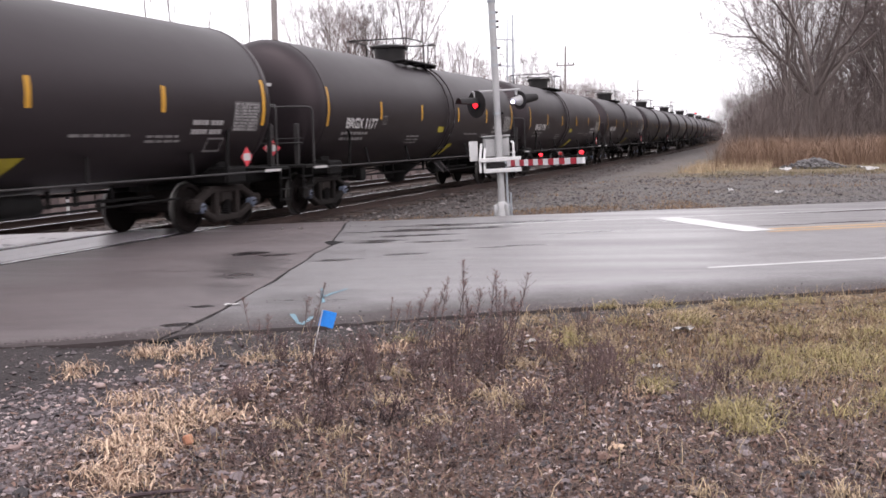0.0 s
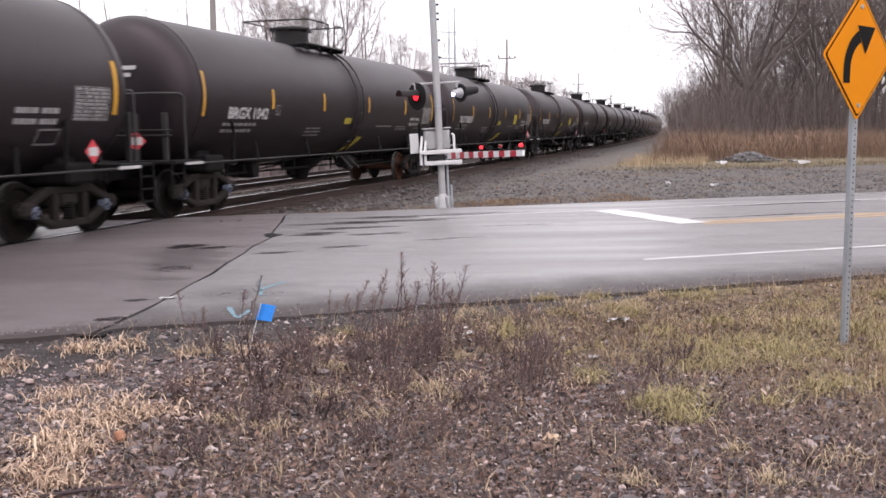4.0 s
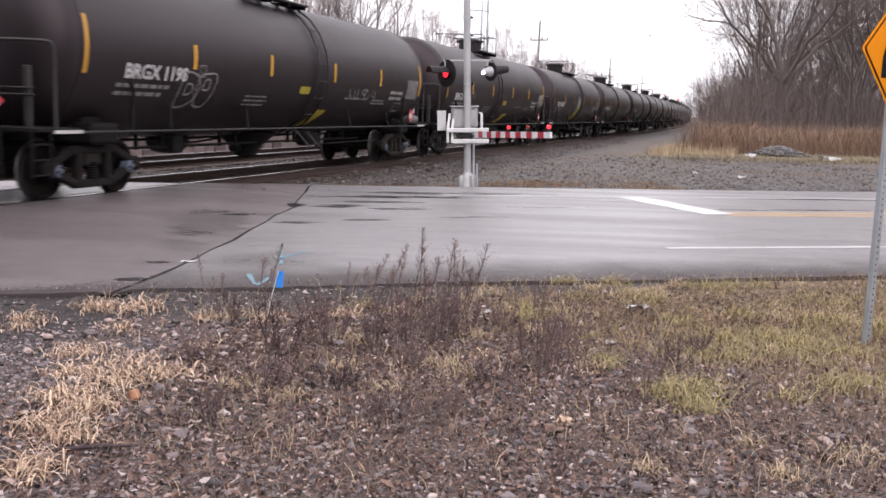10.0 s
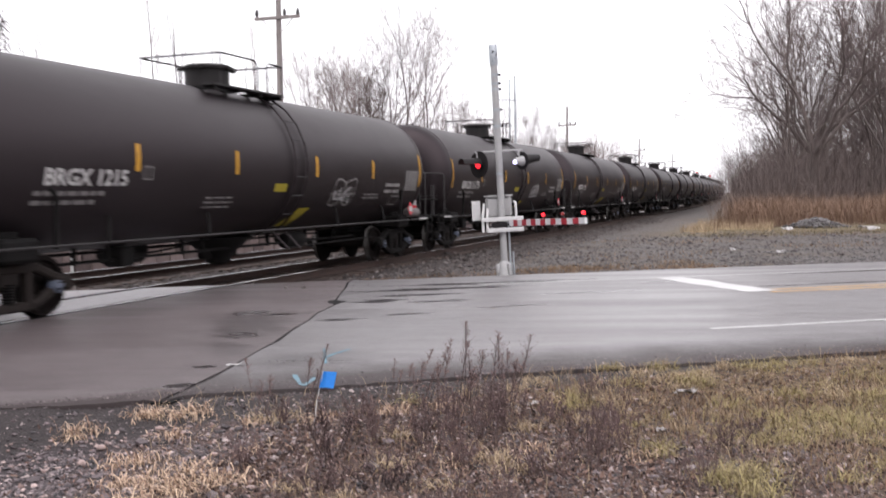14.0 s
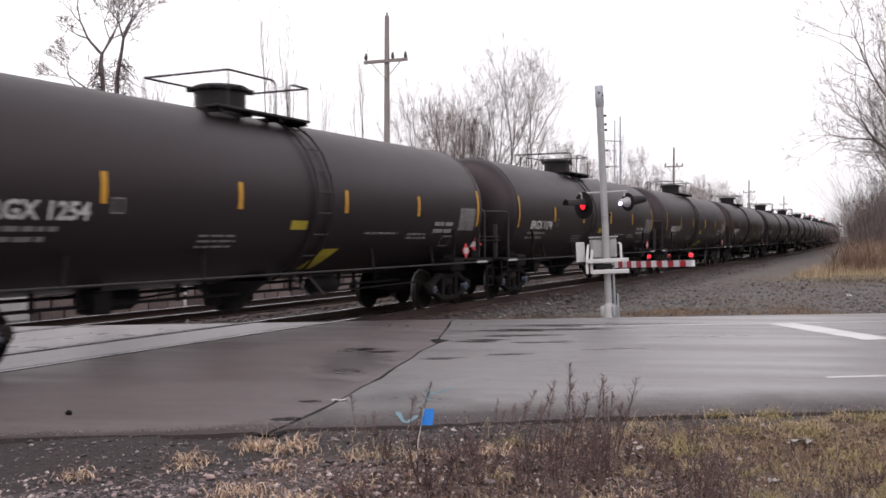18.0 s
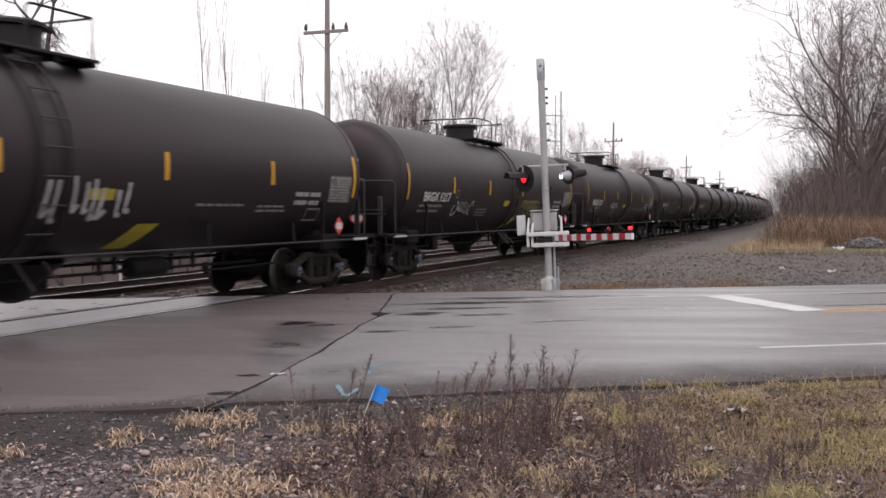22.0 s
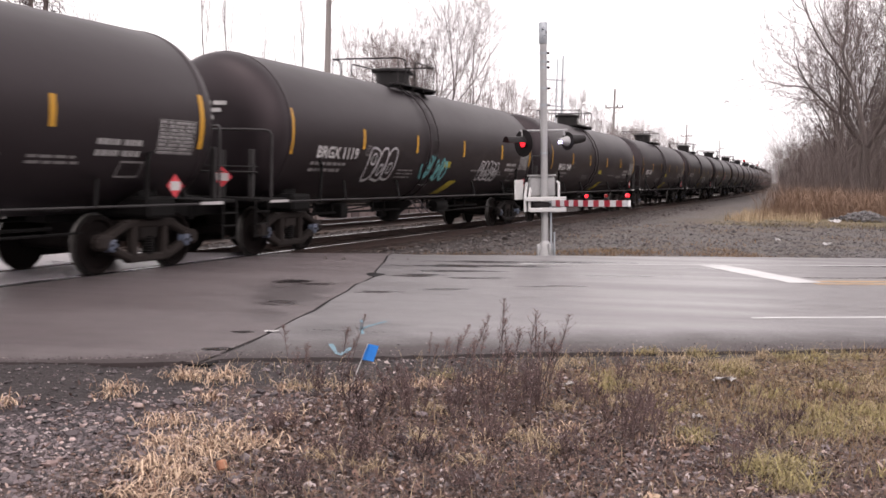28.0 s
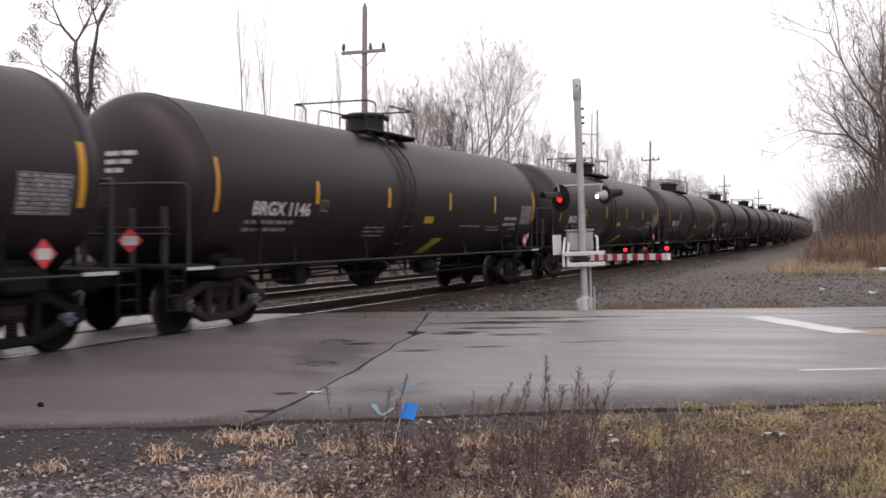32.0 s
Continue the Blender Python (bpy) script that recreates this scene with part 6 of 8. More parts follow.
for i in range(120):
    s = rng_t.uniform(80, 290)
    l = 1.0 - abs(rng_t.gauss(0, 1)) * 22 + min((s - 78) * 0.025, 3.5)
    x, y, _ = tr(s, l)
    if x * RN.x + y * RN.y < 58:
        continue
    plant_far("right", rng_t.choice((6, 2, 2, 6, 7)), x, y, (rng_t.uniform(13, 19.0) if l < -8 else rng_t.uniform(8.5, 12)) if s < 150 else rng_t.uniform(9, 12.0), 300 + i, 1.1)
for i in range(120):
    u = rng_t.random()
    s = 66 + 210 * u * u
    l = 4.2 + min((s - 78) * 0.02, 2.5) - abs(rng_t.gauss(0, 1)) * 9 if u > 0.35 else rng_t.uniform(-50, 3.5)
    x, y, _ = tr(s, l)
    if x * RN.x + y * RN.y < 56:
        continue
    (plant_tree if s < 84 else partial(plant_far, "right"))(5, x, y, rng_t.uniform(4.5, 8.5) if l < 0 else rng_t.uniform(3.5, 6), 500 + i, 1.35)


# unseen woods added beside and behind the camera, blocking low sky mirrored in tanks
for i in range(330):
    az, d = radians(41 + 229 * (i + rng_t.random()) / 330), rng_t.uniform(44, 68)
    x, y = d * math.sin(az), d * math.cos(az)
    if 5 < TF.x * x + TF.y * y < 24 or 4 < RN.x * x + RN.y * y < 23:
        continue
    WOODS["side"].append((rng_t.choice((6, 2, 5, 7)), pose(x, y, -0.15, 0, 0, rng_t.uniform(0, 360)) @ Matrix.Diagonal((1.5, 1.5, rng_t.uniform(1.05, 1.45), 1))))
join_woods("side", "unseen bare woods added to darken reflections in the tanks")
join_woods("left", "hazy bare trees and bushes far along the railway")
join_woods("right", "dense bare winter woods along the railway")


def vine_tree():
    """A trunk that forks into three limbs, each with its own crown, bound by shaggy vines at the fork."""
    t = thing("bare_tree", "leafless forked tree overgrown with a dark tangle of vines", "tree", m=pose(-18.3, 33.6, -0.2), group="bare trees round the crossing")
    g = Mesh().tube([(0.1, 0, -0.1), (0, 0, 3), (0.05, 0, 5.9)], [0.24, 0.2, 0.17], 9, caps=False)
    g.tube([(0.05, 0, 5.8), (-0.22, 0, 7.0), (-0.36, 0.1, 8.7)], [0.13, 0.10, 0.06], 8, caps=False)
    g.tube([(0.05, 0, 5.8), (0.30, 0, 7.0), (0.34, 0, 8.1), (0.62, -0.1, 9.2)], [0.13, 0.10, 0.085, 0.055], 8, caps=False)
    g.tube([(-0.20, 0, 6.9), (-0.85, -0.1, 7.6), (-1.55, -0.1, 8.1)], [0.05, 0.038, 0.024], 6, caps=False)
    part("trunk", g, BARK, t, smooth=60)
    for seed, h, r, x, y, z, turn, lean in ((77, 3.3, 0.055, -0.36, 0.1, 8.6, 170, 8), (12, 3.0, 0.05, 0.62, -0.1, 9.1, 20, 14), (83, 1.7, 0.022, -1.55, -0.1, 8.0, 90, -40)):
        w, f = crown_tree(seed, h, 0.16, 0.62, 7, r, 0.0048, wide=0.46)
        limb = part("limb", w, None, t, m=pose(x, y, z, 0, lean, 0) @ pose(0, 0, 0, 0, 0, turn))
        part("crown", f, None, limb, "crown of bare grey twigs")
    g, rng = Mesh(), random.Random(9)
    for i in range(480):
        z = 6.5 + 2.3 * rng.random() ** 1.2
        arm = -0.18 - 0.10 * (z - 6) if rng.random() < 0.5 else 0.22 + 0.13 * (z - 6)
        p = Vector((arm + rng.gauss(0, 0.15), rng.gauss(0, 0.2), z))
        d = Vector((rng.uniform(-0.7, 0.9), rng.uniform(-0.6, 0.6), rng.uniform(-1.2, 0.3))) * rng.uniform(0.3, 0.8)
        g.tube([p, p + d * 0.5 + Vector((rng.uniform(-0.12, 0.12), 0, rng.uniform(-0.1, 0.1))), p + d], [0.014, 0.011, 0.006], 3, caps=False)
    tagged(part("vines", g, VINE, t, "clinging dark vines", fix=False), kind="stuff")


vine_tree()


# ---- scattered stuff, built as arrays ----
def array_mesh(name, verts, faces, material):
    me = bpy.data.meshes.new(name)
    me.from_pydata(np.asarray(verts).tolist(), [], np.asarray(faces).tolist())
    me.materials.append(material)
    me.update()
    return me


def stuff(name, verts, faces, material, label, category):
    return tagged(new(name, array_mesh(name, verts, faces, material)), label, category, kind="stuff")


def blades(pos, height, width, bend, seed, segs=2, droop=0.0):
    """Narrow tapering leaves from their feet: arrays of vertices and triangles."""
    rng = np.random.default_rng(seed)
    n = len(pos)
    yaw, tilt = rng.uniform(0, 2 * np.pi, n), rng.uniform(0.3, 1.0, n) * bend
    side = np.stack([-np.sin(yaw), np.cos(yaw), np.zeros(n)], 1)
    out = np.stack([np.cos(yaw), np.sin(yaw), np.zeros(n)], 1)
    rows = []
    for i in range(segs + 1):
        t = i / segs
        c = pos + out * (height * tilt * t ** 1.6)[:, None]
        c = c + np.stack([np.zeros(n), np.zeros(n), height * (t - droop * t ** 3) * np.sqrt(np.maximum(1 - (tilt * t) ** 2 * 0.5, 0.05))], 1)
        w = (width * (1 - t * 0.92) / 2)[:, None]
        rows += [c - side * w, c + side * w]
    v = np.stack(rows, 1).reshape(-1, 3)
    k = 2 * (segs + 1)
    f = []
    for i in range(segs):
        f += [(2 * i, 2 * i + 1, 2 * i + 3), (2 * i, 2 * i + 3, 2 * i + 2)]
    faces = (np.array(f)[None] + (np.arange(n) * k)[:, None, None]).reshape(-1, 3)
    return v, faces


def heights(p):
    return np.array([ground_height(x * RA.x + y * RA.y, x * RN.x + y * RN.y) for x, y in p])


def field(n, a0, a1, n0, n1, seed, keep=None):
    """Random places in a rectangle of the road's plan, on the ground."""
    rng = np.random.default_rng(seed)
    a, q = rng.uniform(a0, a1, n), rng.uniform(n0, n1, n)
    x, y = RA.x * a + RN.x * q, RA.y * a + RN.y * q
    p = np.stack([x, y], 1)
    l = TF.x * x + TF.y * y
    if keep is not None:
        p = p[keep(a, q, l, rng.random(n))]
    return np.column_stack([p, heights(p)])


def patchy(a, q, scale, seed):
    """Smooth random patches over the plan, about 0 to 1."""
    rng = np.random.default_rng(seed)
    out = np.zeros_like(a)
    for _ in range(5):
        u, w, ph = rng.normal(0, scale), rng.normal(0, scale), rng.uniform(0, 6.283)
        out += np.sin(a * u + q * w + ph)
    return 0.5 + out / 6


def reed_field():
    rng = np.random.default_rng(3)
    p = field(62000, 22, 100, 40.5, 56, 11, lambda a, q, l, r: (l < 2.9 + 0.5 * np.sin(q * 1.1) - 0.02 * (q - 40)) & (q > 40.5 + 2.2 * (np.sin(a * 0.45) + np.sin(a * 1.3) * 0.5) * 0.5))
    h = rng.uniform(0.7, 1.0, len(p)) * (1.85 + 0.7 * patchy(p[:, 0], p[:, 1], 0.5, 77))
    v, f = blades(p, h, np.full(len(p), 0.016), 1.15, 4, 3, 0.2)
    stuff("reeds", v, f, REED, "dense russet winter reeds and tall dead grass", "reeds")
    p = field(9000, 14, 46, 33, 42, 12, lambda a, q, l, r: (l < 4.4) & (l > -30) & (r < 0.25 + 0.6 * (np.sin(a * 0.9 + q) > 0.2)))
    v, f = blades(p, rng.uniform(0.04, 0.20, len(p)), np.full(len(p), 0.018), 1.0, 5)
    stuff("dead_grass", v, f, MEADOWG, "tawny dead grass in front of the reeds", "grass")
    p = field(5200, 18, 30, 37, 47, 13, lambda a, q, l, r: (l > 0.5) & (l < 4.3) & (np.sin(a * 1.9) + np.sin(q * 1.3) > -0.6))
    v, f = blades(p, rng.uniform(0.12, 0.5, len(p)), np.full(len(p), 0.03), 0.5, 6)
    stuff("dead_grass", v, f, PALESTRAW, "bleached tall grass near the railway", "grass")
    p = field(7000, 3.2, 11.5, 19.3, 21.6, 14, lambda a, q, l, r: r < 0.25 + 0.75 * (np.sin(a * 1.7 + 1) + np.sin(q * 3 + a) > 0.1))
    v, f = blades(p, rng.uniform(0.03, 0.15, len(p)), np.full(len(p), 0.012), 1.1, 7)
    stuff("dead_grass", v, f, DULLG, "tawny dead grass along the far edge of the road", "grass")
    p = field(9000, -2, 46, 21.5, 36, 16, lambda a, q, l, r: (l < 8) & (np.sin(a * 0.7 + q * 0.5) + np.sin(q * 1.3 - a * 0.4) > 0.75))
    v, f = blades(p, rng.uniform(0.04, 0.16, len(p)), np.full(len(p), 0.02), 1.0, 9)
    stuff("dead_grass", v, f, DULLG, "sparse tawny grass in the gravel yard", "grass")
    p = field(9000, 12, 70, 30.5, 36, 15, lambda a, q, l, r: (l < 3) & (q > 33.2 - 0.02 * a))
    v, f = blades(p, rng.uniform(0.05, 0.14, len(p)), np.full(len(p), 0.03), 0.9, 8)
    stuff("grass", v, f, MEADOWG, "dull olive winter grass strip", "grass")


reed_field()


def brush():
    rng = np.random.default_rng(8)
    for name, n, s0, s1, la, lb, hmax, seed, mt, label in (("brush", 40000, 64, 300, -75, 3.2, 8.0, 1, BRUSH, "dense grey-brown brush under the wood's edge"), ("brush", 7000, 5, 300, 25, 48, 4.2, 2, BRUSH, "brown leafless brush behind the railway")):
        r = np.random.default_rng(seed)
        s = s0 + (s1 - s0) * r.random(n) ** 1.3
        l = la + (lb - la) * (r.random(n) ** (0.55 if seed == 1 else 1.0))
        p = np.array([tr(a, b + (min(max(a - 78, 0) * 0.02, 2.5) if seed == 1 else a * 0.03)) for a, b in zip(s, l)])
        keep = (p[:, 0] * RN.x + p[:, 1] * RN.y) > (55 if seed == 1 else -50)
        p = p[keep]
        p[:, 2] = -0.15
        vs, fs, k = [], [], 0
        for q in range(3):
            h = (0.3 + 0.9 * r.random(len(p)) ** 2) * hmax
            jit = np.column_stack([r.normal(0, 0.5, (len(p), 2)), np.zeros(len(p))])
            v, f = blades(p + jit, h, np.full(len(p), 0.020), 1.0, seed * 10 + q, 2)
            vs.append(v)
            fs.append(f + k)
            k += len(v)
        stuff(name, np.concatenate(vs), np.concatenate(fs), mt, label, "brush")


brush()


# ---- foreground: gravel, leaf litter, grass and dry weeds ----
def rock_shapes(seed, count=6):
    """Irregular stones: a jittered icosahedron each, as vertices and triangles."""
    rng = np.random.default_rng(seed)
    t = (1 + 5 ** 0.5) / 2
    v = np.array([(-1, t, 0), (1, t, 0), (-1, -t, 0), (1, -t, 0), (0, -1, t), (0, 1, t), (0, -1, -t), (0, 1, -t), (t, 0, -1), (t, 0, 1), (-t, 0, -1), (-t, 0, 1)], float)
    v /= np.linalg.norm(v[0])
    f = np.array([(0, 11, 5), (0, 5, 1), (0, 1, 7), (0, 7, 10), (0, 10, 11), (1, 5, 9), (5, 11, 4), (11, 10, 2), (10, 7, 6), (7, 1, 8), (3, 9, 4), (3, 4, 2), (3, 2, 6), (3, 6, 8), (3, 8, 9), (4, 9, 5), (2, 4, 11), (6, 2, 10), (8, 6, 7), (9, 8, 1)])
    return [v * rng.uniform(0.65, 1.15, (12, 1)) * np.array([1, rng.uniform(0.6, 0.95), rng.uniform(0.4, 0.75)]) for _ in range(count)], f


def stones(p, size, seed, sink=0.35):
    """Stones of the given radii lying at places on the ground."""
    rng = np.random.default_rng(seed)
    shapes, f = rock_shapes(seed)
    n = len(p)
    pick = np.array(shapes)[rng.integers(0, len(shapes), n)]
    yaw, tip = rng.uniform(0, 6.283, n), rng.normal(0, 0.35, n)
    c, s, ct, st = np.cos(yaw), np.sin(yaw), np.cos(tip), np.sin(tip)
    x, y, z = pick[..., 0], pick[..., 1], pick[..., 2]
    y, z = y * ct[:, None] - z * st[:, None], y * st[:, None] + z * ct[:, None]
    x, y = x * c[:, None] - y * s[:, None], x * s[:, None] + y * c[:, None]
    v = np.stack([x, y, z], -1) * size[:, None, None] + p[:, None] + np.array([0, 0, 1])[None, None] * (size * sink)[:, None, None]
    return v.reshape(-1, 3), (f[None] + (np.arange(n) * 12)[:, None, None]).reshape(-1, 3)


def leaves(p, size, seed):
    """Curled dead leaves lying at all angles: two bent halves each."""
    rng = np.random.default_rng(seed)
    n = len(p)
    base = np.array([(-1, 0, 0.05), (-0.3, 0.45, 0.25), (-0.3, -0.45, 0.25), (0.5, 0.4, 0.2), (0.5, -0.4, 0.2), (1.1, 0, 0.1), (0, 0, 0.0)])
    f = np.array([(0, 6, 1), (0, 2, 6), (1, 6, 3), (2, 4, 6), (3, 6, 5), (4, 5, 6)])
    v = np.repeat(base[None], n, 0) * rng.uniform(0.7, 1.3, (n, 1, 3))
    yaw, tip, roll = rng.uniform(0, 6.283, n), rng.normal(0, 0.7, n), rng.normal(0, 0.7, n)
    x, y, z = v[..., 0], v[..., 1], v[..., 2]
    y, z = y * np.cos(roll)[:, None] - z * np.sin(roll)[:, None], y * np.sin(roll)[:, None] + z * np.cos(roll)[:, None]
    x, z = x * np.cos(tip)[:, None] - z * np.sin(tip)[:, None], x * np.sin(tip)[:, None] + z * np.cos(tip)[:, None]
    x, y = x * np.cos(yaw)[:, None] - y * np.sin(yaw)[:, None], x * np.sin(yaw)[:, None] + y * np.cos(yaw)[:, None]
    v = np.stack([x, y, z], -1) * size[:, None, None] + p[:, None] + np.array([0, 0, 0.012])
    return v.reshape(-1, 3), (f[None] + (np.arange(n) * 7)[:, None, None]).reshape(-1, 3)


def lush(a, q):
    return np.clip((a + 0.55 * q - 5.7 + 1.4 * (patchy(a, q, 1.7, 33) - 0.5)) / 3.2, 0, 1)


def chips(p, size, seed):
    """Small angular stones of eight faces."""
    rng = np.random.default_rng(seed)
    n = len(p)
    v = np.array([(1, 0, 0), (-1, 0, 0), (0, 1, 0), (0, -1, 0), (0, 0, 1), (0, 0, -1)], float)[None] * rng.uniform(0.55, 1.2, (n, 6, 1)) + rng.normal(0, 0.18, (n, 6, 3))
    v *= np.stack([np.ones(n), rng.uniform(0.55, 1, n), rng.uniform(0.3, 0.7, n)], 1)[:, None]
    f = np.array([(0, 2, 4), (2, 1, 4), (1, 3, 4), (3, 0, 4), (2, 0, 5), (1, 2, 5), (3, 1, 5), (0, 3, 5)])
    yaw = rng.uniform(0, 6.283, n)
    x, y = v[..., 0] * np.cos(yaw)[:, None] - v[..., 1] * np.sin(yaw)[:, None], v[..., 0] * np.sin(yaw)[:, None] + v[..., 1] * np.cos(yaw)[:, None]
    v = np.stack([x, y, v[..., 2]], -1) * size[:, None, None] + p[:, None] + np.array([0, 0, 1])[None, None] * (size * 0.2)[:, None, None]
    return v.reshape(-1, 3), (f[None] + (np.arange(n) * 6)[:, None, None]).reshape(-1, 3)


def curls(pos, length, width, seed, segs=7):
    """Dry blades that rise, arch over and twist as they fall."""
    rng = np.random.default_rng(seed)
    n = len(pos)
    yaw, pitch = rng.uniform(0, 6.283, n), rng.uniform(0.35, 1.45, n)
    bend = rng.uniform(0.22, 0.85, n)
    c, rows = pos.copy(), []
    for i in range(segs + 1):
        side = np.stack([-np.sin(yaw), np.cos(yaw), np.zeros(n)], 1) * (width * (1 - 0.85 * i / segs) / 2)[:, None]
        rows += [c - side, c + side]
        step = length / segs
        c = c + np.stack([np.cos(yaw) * np.cos(pitch), np.sin(yaw) * np.cos(pitch), np.sin(pitch)], 1) * step[:, None]
        c[:, 2] = np.maximum(c[:, 2], pos[:, 2] + 0.012)
        pitch = np.maximum(pitch - bend * rng.uniform(0.4, 1.6, n), -1.3)
        yaw = yaw + rng.normal(0, 0.5, n)
    v = np.stack(rows, 1).reshape(-1, 3)
    f = []
    for i in range(segs):
        f += [(2 * i, 2 * i + 1, 2 * i + 3), (2 * i, 2 * i + 3, 2 * i + 2)]
    return v, (np.array(f)[None] + (np.arange(n) * 2 * (segs + 1))[:, None, None]).reshape(-1, 3)


def verge():
    rng = np.random.default_rng(31)
    # gravel: thick on the railway side, thinner under the litter
    p = field(120000, -6.0, 7.5, 2.9, 8.35, 41, lambda a, q, l, r: (r < np.where(l > 3.3, 1.0, 0.62 * (1 - 0.85 * lush(a, q))) * (0.45 + 0.75 * patchy(a, q, 1.2, 5)) * np.where(q - 0.13 * a > 7.45, 0.22, 1.0)))
    v, f = chips(p, rng.gamma(2.2, 0.0044, len(p)) + 0.0045, 51)
    stuff("gravel", v, f, STONE, "dark grey gravel strewn over the verge", "gravel")
    p = field(9000, -6.5, 7, 2.8, 7.6, 42, lambda a, q, l, r: r < np.where(l > 3.0, 0.9, 0.30 - 0.25 * lush(a, q)))
    v, f = stones(p, rng.gamma(2.2, 0.0042, len(p)) + 0.006, 52)
    stuff("gravel", v, f, PINKST, "pinkish and pale stones among the gravel", "gravel")
    p = field(5200, -6.5, 7, 2.8, 7.6, 46, lambda a, q, l, r: r < np.where(l > 3.0, 0.85, 0.55) * (1 - 0.8 * lush(a, q)))
    v, f = stones(p, rng.gamma(2.4, 0.0065, len(p)) + 0.010, 54, 0.15)
    stuff("gravel", v, f, STONE, "larger grey stones half sunk in the ground", "gravel")
    # grit strewn over the asphalt's edge
    a = rng.uniform(-7, 12, 3600)
    q = 8.30 + np.abs(rng.normal(0, 1, 3600)) * np.where(a < -0.4, 0.10, 0.26) + 0.12
    p = np.stack([RA.x * a + RN.x * q, RA.y * a + RN.y * q, np.full(3600, 0.001)], 1)
    v, f = chips(p, rng.gamma(2.0, 0.0022, 3600) + 0.003, 55)
    stuff("grit", v, f, STONE, "dark grit washed over the asphalt's edge", "gravel")
    # leaf litter and dead stems
    p = field(120000, -1.4, 9, 2.6, 8.2, 43, lambda a, q, l, r: (r < np.where(l > 3.6, 0.10, 0.9 - 0.45 * lush(a, q)) * (0.25 + 0.95 * patchy(a, q, 1.0, 6)) * np.where(q - 0.13 * a > 7.5, 0.15, 1.0)))
    v, f = leaves(p, rng.gamma(2.6, 0.0034, len(p)) + 0.004, 53)
    stuff("leaf_litter", v, f, LEAFM, "reddish-brown dead leaves and plant litter", "leaf litter")
    p = field(42000, -2.0, 8, 2.8, 8.0, 47, lambda a, q, l, r: (l < 4.0) & (r < 0.9 * (0.3 + 0.8 * patchy(a, q, 1.4, 12))))
    v, f = blades(p, rng.gamma(2.5, 0.028, len(p)) + 0.02, np.full(len(p), 0.0032), 1.3, 64, 3, 0.3)
    stuff("dead_stems", v, f, STEMS, "thin dead stems lying over the ground", "dead stems")
    p = field(5200, -1.6, 7.5, 2.7, 8.3, 49, lambda a, q, l, r: (l < 4.2) & (r < 1 - 0.6 * lush(a, q)))
    v, f = leaves(p, rng.gamma(2.2, 0.0034, len(p)) + 0.003, 57)
    stuff("leaf_litter", v, f, PALELEAF, "bleached flecks of dead leaf over the litter", "leaf litter")
    # turf on the side away from the railway
    p = field(90000, 0.8, 15, 2.4, 8.45, 44, lambda a, q, l, r: r < np.clip(lush(a, q) * 1.1, 0.05, 1) * np.clip(1.6 * patchy(a, q, 1.6, 7) - 0.25, 0.08, 1))
    v, f = blades(p, rng.uniform(0.03, 0.12, len(p)), np.full(len(p), 0.0062), 1.4, 61)
    stuff("grass", v, f, DULLG, "short brown winter turf", "grass")
    spots = [(4.85, 6.4, 0.7), (3.95, 6.0, 0.4), (3.2, 5.3, 0.3), (5.6, 6.8, 0.5), (2.9, 7.3, 0.2), (6.4, 5.6, 0.6), (7.5, 6.8, 0.8), (4.4, 5.2, 0.3)]
    ps = []
    for i, (a0, q0, r0) in enumerate(spots):
        n = int(1100 * r0)
        a, q = a0 + rng.normal(0, r0 * 0.5, n), q0 + rng.normal(0, r0 * 0.30, n)
        ps.append(np.stack([RA.x * a + RN.x * q, RA.y * a + RN.y * q], 1))
    p = np.concatenate(ps)
    p = np.column_stack([p, heights(p)])
    v, f = blades(p, rng.uniform(0.05, 0.15, len(p)), np.full(len(p), 0.006), 1.4, 62, 3, 0.4)
    stuff("grass", v, f, GREENG, "yellowish-green grass tufts on the verge", "grass")
    tufts = []
    for i in range(150):
        a0, q0 = rng.uniform(1.2, 9.0), rng.uniform(5.0, 8.2)
        if rng.random() < 0.15 + lush(np.array(a0), np.array(q0)):
            n = int(rng.uniform(25, 90))
            a, q = a0 + rng.normal(0, 0.07, n), q0 + rng.normal(0, 0.06, n)
            tufts.append(np.stack([RA.x * a + RN.x * q, RA.y * a + RN.y * q], 1))
    for part_, m_, seed_, label_ in ((tufts[::2], PALESTRAW, 65, "bleached curling grass tufts"), (tufts[1::2], GREENG, 66, "yellow-green curling grass tufts")):
        p = np.concatenate(part_)
        p = np.column_stack([p, heights(p)])
        v, f = curls(p, rng.uniform(0.08, 0.24, len(p)), np.full(len(p), 0.0062), seed_, 5)
        stuff("grass", v, f, m_, label_, "grass")
    p = field(34000, -0.5, 14, 2.4, 8.4, 45, lambda a, q, l, r: r < 0.11 + 0.7 * (patchy(a, q, 1.8, 8) > 0.58) * (0.25 + 0.75 * lush(a, q)))
    v, f = blades(p, rng.uniform(0.06, 0.22, len(p)), np.full(len(p), 0.0050), 1.4, 63, 3, 0.45)
    stuff("dead_grass", v, f, PALESTRAW, "thin bleached grass stalks", "grass")


verge()


